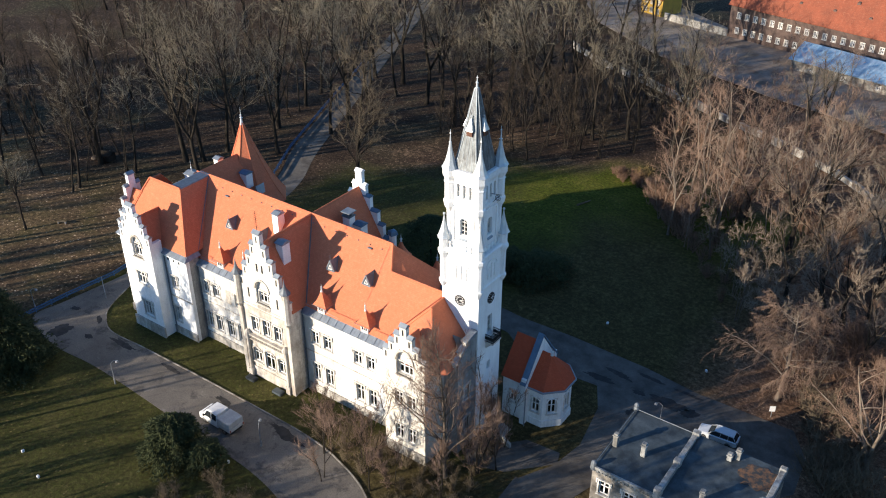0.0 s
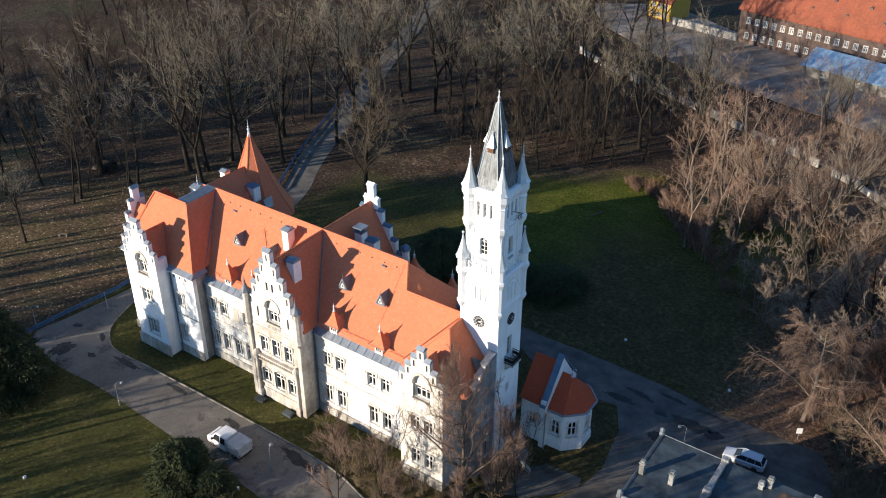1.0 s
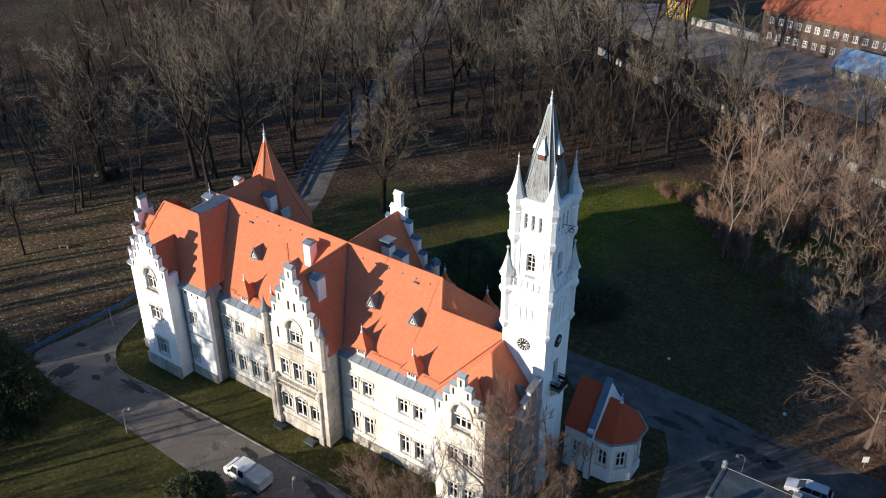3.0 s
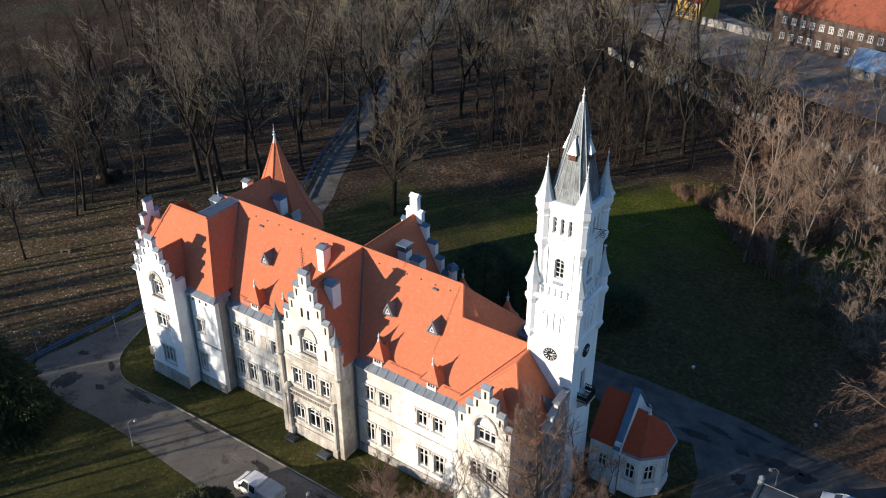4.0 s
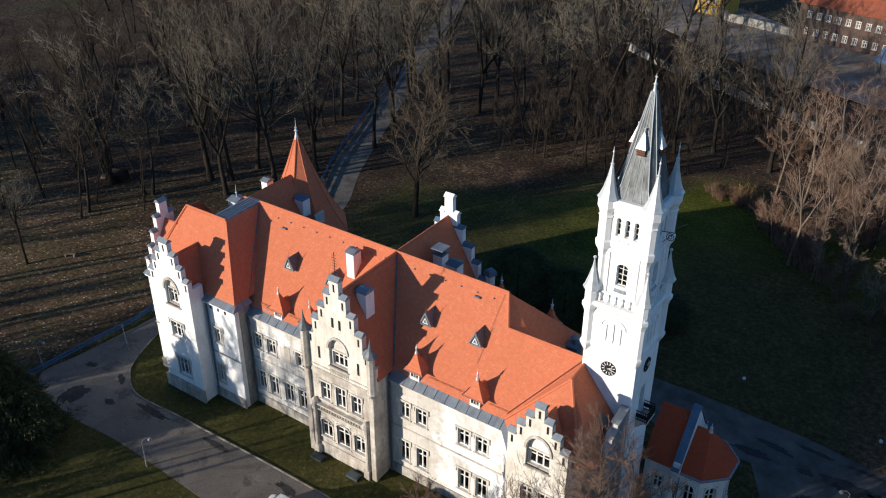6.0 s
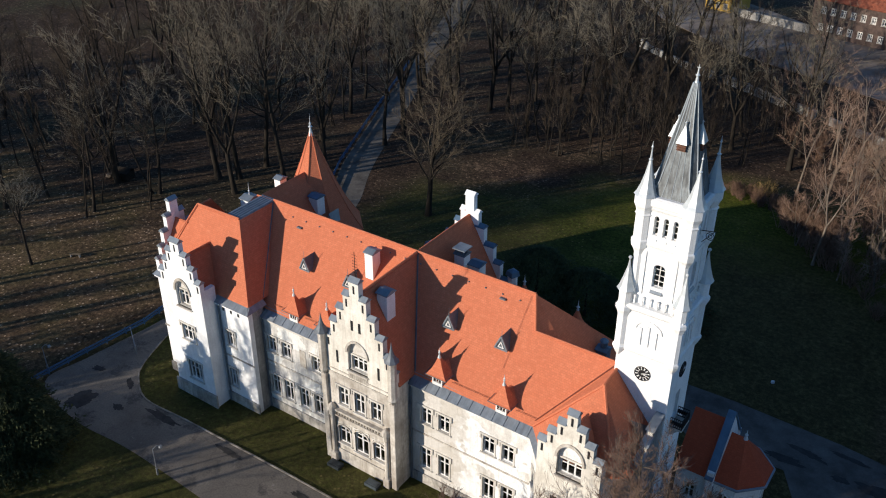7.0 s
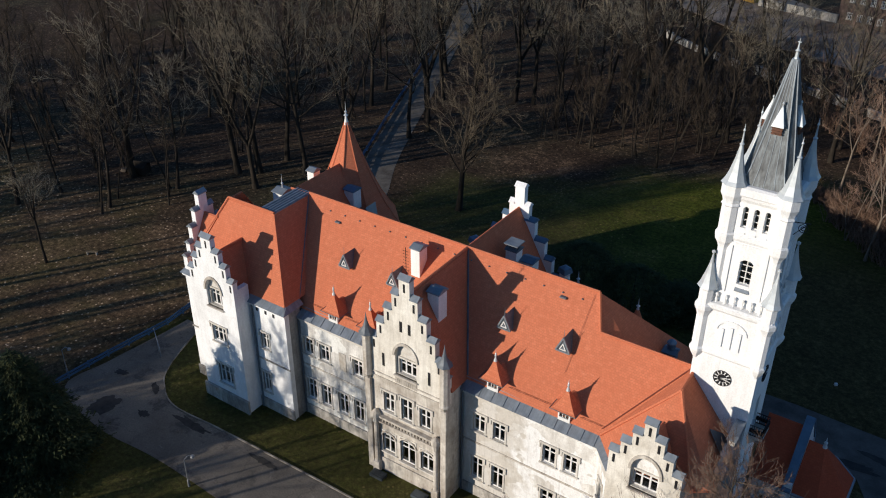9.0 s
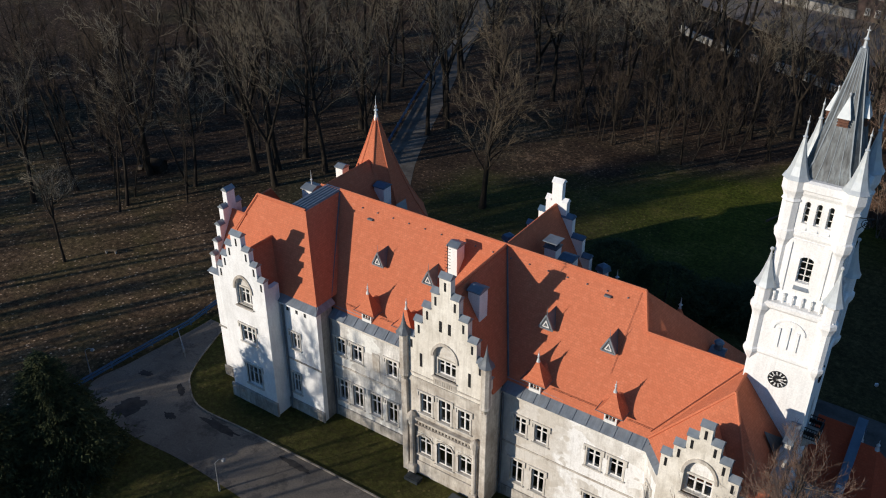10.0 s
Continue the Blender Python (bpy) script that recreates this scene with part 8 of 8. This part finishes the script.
def shrub(seed, h, stems, lean=0.55):
    rng2 = random.Random(seed)
    wood, fine = [], []
    for s in range(stems):
        d = (Vector((0, 0, 1)) + Vector((rng2.uniform(-1, 1), rng2.uniform(-1, 1), 0)) * lean).normalized()
        p, r = limb(rng2, Vector((rng2.uniform(-0.4, 0.4), rng2.uniform(-0.4, 0.4), -0.1)), d, h * rng2.uniform(0.7, 1.0), 0.045, 0.012, 4, 0.14, 0.04)
        for a, b, ra, rb in zip(p, p[1:], r, r[1:]):
            wood.append((a, b, ra, rb, 3))
        for j in range(8):
            q, dd = along(p, rng2.uniform(0.2, 0.99))
            e = rnd_dir(rng2, dd, 20, 60)
            L = h * rng2.uniform(0.15, 0.32)
            fine.append((q, q + e * L, 0.02, 0.0, 3))
            for k in range(3):
                q2 = q + e * L * rng2.uniform(0.3, 1.0)
                fine.append((q2, q2 + rnd_dir(rng2, e, 20, 60) * L * 0.55, 0.015, 0.0, 3))
    return wood, fine


shrubs = [shrub(300 + i, 3.0, 16) for i in range(3)]
shrub_src = {}


def put_shrub(i, x, y, s, mat, label, grp):
    key = (i, mat.name)
    if key not in shrub_src:
        shrub_src[key] = plant("shrub", label, "shrub", grp, shrubs[i][0], shrubs[i][1], mat, mat, pose(x, y, 0))
        shrub_src[key].scale = (s, s, s)
    else:
        src = shrub_src[key]
        keep = src.scale.copy()
        src.scale = (s, s, s)
        copy_thing(src, pose(x, y, 0, 0, 0, rng.uniform(0, 360)))
        src.scale = keep


DRY = "leafless brown shrub with dense twigs"
for area, count, lo, hi in (([(7, -0.6), (12, -4.2), (16, -5.6), (24, -6), (31, -3), (31, 9), (27.6, 10), (27.6, 1.2), (25, -1.4), (14, 0.2)], 30, 0.4, 0.75),
                            ([(25, -9.4), (28, -6), (33.4, -4), (33.4, -13), (28, -14)], 18, 0.8, 1.2),
                            ([(4, -18), (9, -14.5), (15, -16.5), (16, -21), (4, -23)], 16, 0.6, 0.95)):
    n = 0
    while n < count:
        x, y = rng.uniform(0, 35), rng.uniform(-25, 11)
        if not in_poly(x, y, area) or not free(x, y, 1.3):
            continue
        n += 1
        put_shrub(rng.randrange(3), x, y, rng.uniform(lo, hi), BARELEAF, DRY, "shrubs before the right wing")
n = 0
while n < 95:
    x, y = rng.uniform(10, 90), rng.uniform(28, 108)
    if not in_poly(x, y, right_wood):
        continue
    n += 1
    put_shrub(rng.randrange(3), x, y, rng.uniform(1.0, 2.2), REDBRUSH, DRY, "undergrowth")
for i in range(16):
    a = rng.random()
    put_shrub(rng.randrange(3), 27 + a * 27 + rng.uniform(-2, 2), 66.5 - a * 29 + rng.uniform(-2, 2), rng.uniform(0.5, 1.0), REDBRUSH, DRY, "undergrowth")
for i, (x, y) in enumerate(((57.2, 30.2), (59.0, 27.8), (60.8, 30.6), (56.2, 33.6), (61.6, 26.0), (62.4, 29.0), (58.6, 32.8), (63.5, 23.2), (62.0, 20.5), (65.5, 21.5))):
    put_shrub(i % 3, x, y, rng.uniform(1.5, 2.2), BARELEAF, DRY, "undergrowth")
for i in range(38):
    put_shrub(rng.randrange(3), rng.uniform(59, 82), rng.uniform(12, 30), rng.uniform(1.0, 1.8), BARELEAF, DRY, "undergrowth")
for i in range(30):
    a = rng.uniform(0, 1)
    put_shrub(rng.randrange(3), 8.5 + a * 10 + rng.uniform(-1.0, 1.0), 78.5 - a * 1.5 + rng.uniform(-1.8, 1.8), rng.uniform(0.5, 0.85), REDBRUSH, "reddish-brown dry brush beside the lawn", "dry shrubs beside the lawn")
for x, y, s in ((13.6, 79.2, 0.85), (14.6, 79.6, 0.95), (14.2, 78.4, 0.75)):
    put_shrub(1, x, y, s, RUSHES, "golden-yellow dry shrub beside the lawn", "dry shrubs beside the lawn")
for i in range(14):
    a = rng.uniform(0, 1)
    put_shrub(rng.randrange(3), 19.5 + a * 8 + rng.uniform(-1.5, 1.5), 73 - a * 10 + rng.uniform(-1.5, 1.5), rng.uniform(1.1, 1.9), REDBRUSH, "reddish-brown dry brush beside the lawn", "dry shrubs beside the lawn")


def conifer(seed, h, rad, n, low=0.0, tuft=0.55, dome=False):
    """A trunk and a crown of many small needle sprays."""
    rng2 = random.Random(seed)
    verts, faces = [], []
    for i in range(n):
        f = rng2.random() ** (0.8 if dome else 1.0) if dome else 1 - math.sqrt(rng2.random())
        z = low + (h - low) * f
        lump = 1 + 0.28 * math.sin(3 * z + 5 * math.sin(z)) * rng2.random()
        a = rng2.uniform(0, 2 * math.pi)
        bulge = 1 + 0.50 * noise.noise((1.7 * math.cos(a) + seed, 1.7 * math.sin(a), z * 0.55)) + 0.32 * noise.noise((4 * math.cos(a), 4 * math.sin(a) + seed, z * 1.3))
        r = rad * ((1 - f ** 2.4) ** 0.6 if dome else (1 - f) ** 0.8 * lump) * bulge * math.sqrt(rng2.uniform(0.45, 1.0))
        c = Vector((r * math.cos(a), r * math.sin(a), z))
        for q in range(2):
            d = Vector((math.cos(a) + rng2.uniform(-0.8, 0.8), math.sin(a) + rng2.uniform(-0.8, 0.8), rng2.uniform(-0.7, 0.5))).normalized()
            s = d.cross(Vector((rng2.uniform(-1, 1), rng2.uniform(-1, 1), 1))).normalized()
            k = len(verts)
            L, wd = tuft * rng2.uniform(0.6, 1.2), tuft * 0.16
            verts += [tuple(c - s * wd), tuple(c + s * wd), tuple(c + d * L + s * wd * 0.6), tuple(c + d * L * 1.15), tuple(c + d * L - s * wd * 0.6)]
            faces.append((k, k + 1, k + 2, k + 3, k + 4))
    me = bpy.data.meshes.new("crown")
    me.from_pydata(verts, [], faces)
    me.materials.append(NEEDLES)
    me.update()
    return me


# the conifers at x -45.5 and -51 are unseen, added to shade the drive
for name, label, x, y, h, rad, n, low in (("conifer", "dark green conifer at the lawn's edge", -29.1, -17.0, 12.6, 4.9, 18000, 0.3), ("conifer", "dark green conifer at the lawn's edge", -32.0, -22.5, 11.5, 5.0, 9000, 0.3), ("conifer", "dark green conifer at the lawn's edge", -45.5, -23.5, 10.5, 3.2, 5000, 0.3), ("conifer", "dark green conifer at the lawn's edge", -51.0, -28.0, 12.0, 3.4, 5000, 0.3), ("yew_bush", "dark green bushy yew beside the drive", 0.6, -15.6, 5.7, 3.2, 11000, 0.1), ("yew_bush", "dark green bushy yew beside the drive", 4.6, -14.6, 3.2, 2.4, 2600, 0.1), ("yew_bush", "broad dark evergreen bush on the shaded lawn", 15.5, 40.5, 3.6, 4.6, 4500, 0.1), ("yew_bush", "broad dark evergreen bush on the shaded lawn", 10.8, 39.5, 3.2, 4.0, 4000, 0.1), ("yew_bush", "dark evergreen bush behind the rear gable", 0.3, 33.5, 8.6, 4.6, 7000, 0.1), ("yew_bush", "dark evergreen bush behind the rear gable", 6.0, 35.5, 6.4, 4.4, 5000, 0.1)):
    t = thing(name, label, "conifer" if name == "conifer" else "bush", "", pose(x, y, 0))
    again("trunk", mesh_of("trunk", [(Vector((0, 0, -0.1)), Vector((0.1, 0, h * 0.9)), 0.22, 0.03, 7)], BARK), t, Matrix())
    again("crown", conifer(int(x * 10 + 900), h, rad, n, low, 0.36 if name == "conifer" else 0.3, name != "conifer"), t, Matrix())
# a log on the far lawn
lg = bmesh.new()
beam(lg, (-0.5, -1.4, 0.17), (0.5, 1.4, 0.13), 0.17, 8, 0.11)
tagged(part("fallen_log", lg, BARELEAF, at=pose(9.6, 65.0, 0)), "pale fallen log on the lawn", "log")

# a dark hut among the trees
hut = thing("hut", "low dark wooden hut with a log pile under the trees", "hut", at=pose(-71.0, 28.5, 0, 0, 0, 18) @ Matrix.Scale(0.72, 4))
bm = bmesh.new()
box(bm, -2.0, 2.0, -1.3, 1.3, 0, 1.7)
part("wall", bm, BARK, hut)
bm = bmesh.new()
sheet(bm, [(-2.3, -1.6, 1.65), (2.3, -1.6, 1.65), (2.3, 0, 2.5), (-2.3, 0, 2.5)], 0.08)
sheet(bm, [(-2.3, 1.6, 1.65), (2.3, 1.6, 1.65), (2.3, 0, 2.5), (-2.3, 0, 2.5)], 0.08)
part("roof", bm, BARK, hut)
for i in range(6):
    bm = bmesh.new()
    beam(bm, (-3.6 + (i % 3) * 0.42 + (i // 3) * 0.2, -1.2, 0.2 + (i // 3) * 0.36), (-3.6 + (i % 3) * 0.42 + (i // 3) * 0.2, 1.1, 0.2 + (i // 3) * 0.36), 0.2, 8)
    part("log", bm, PALEBARK, hut)
# hydrant and marker stones
hy = thing("hydrant", "small red hydrant at the lawn's edge", "hydrant", at=pose(5.2, -12.9, 0))
bm = bmesh.new()
lathe(bm, 0, 0, [(0, 0.16), (0.08, 0.16), (0.1, 0.11), (0.6, 0.11), (0.68, 0.15), (0.74, 0.15), (0.85, 0.04)], 10)
part("barrel", bm, REDPAINT, hy)
bm = bmesh.new()
beam(bm, (-0.2, 0, 0.5), (0.2, 0, 0.5), 0.06, 8)
part("outlet", bm, LAMPGREY, hy)
for x, y in ((6.3, -12.9), (-13.8, -25.2), (-8.9, -26.5), (28.7, 35.7), (43.6, 33.6)):
    bm = bmesh.new()
    soft_box(bm, -0.17, 0.17, -0.13, 0.13, -0.05, 0.3, 0.05)
    tagged(part("marker_stone", bm, SIGNWHITE, at=pose(x, y, 0, 0, 0, x * 20)), "small white marker stone in the grass", "stone", "marker stones")
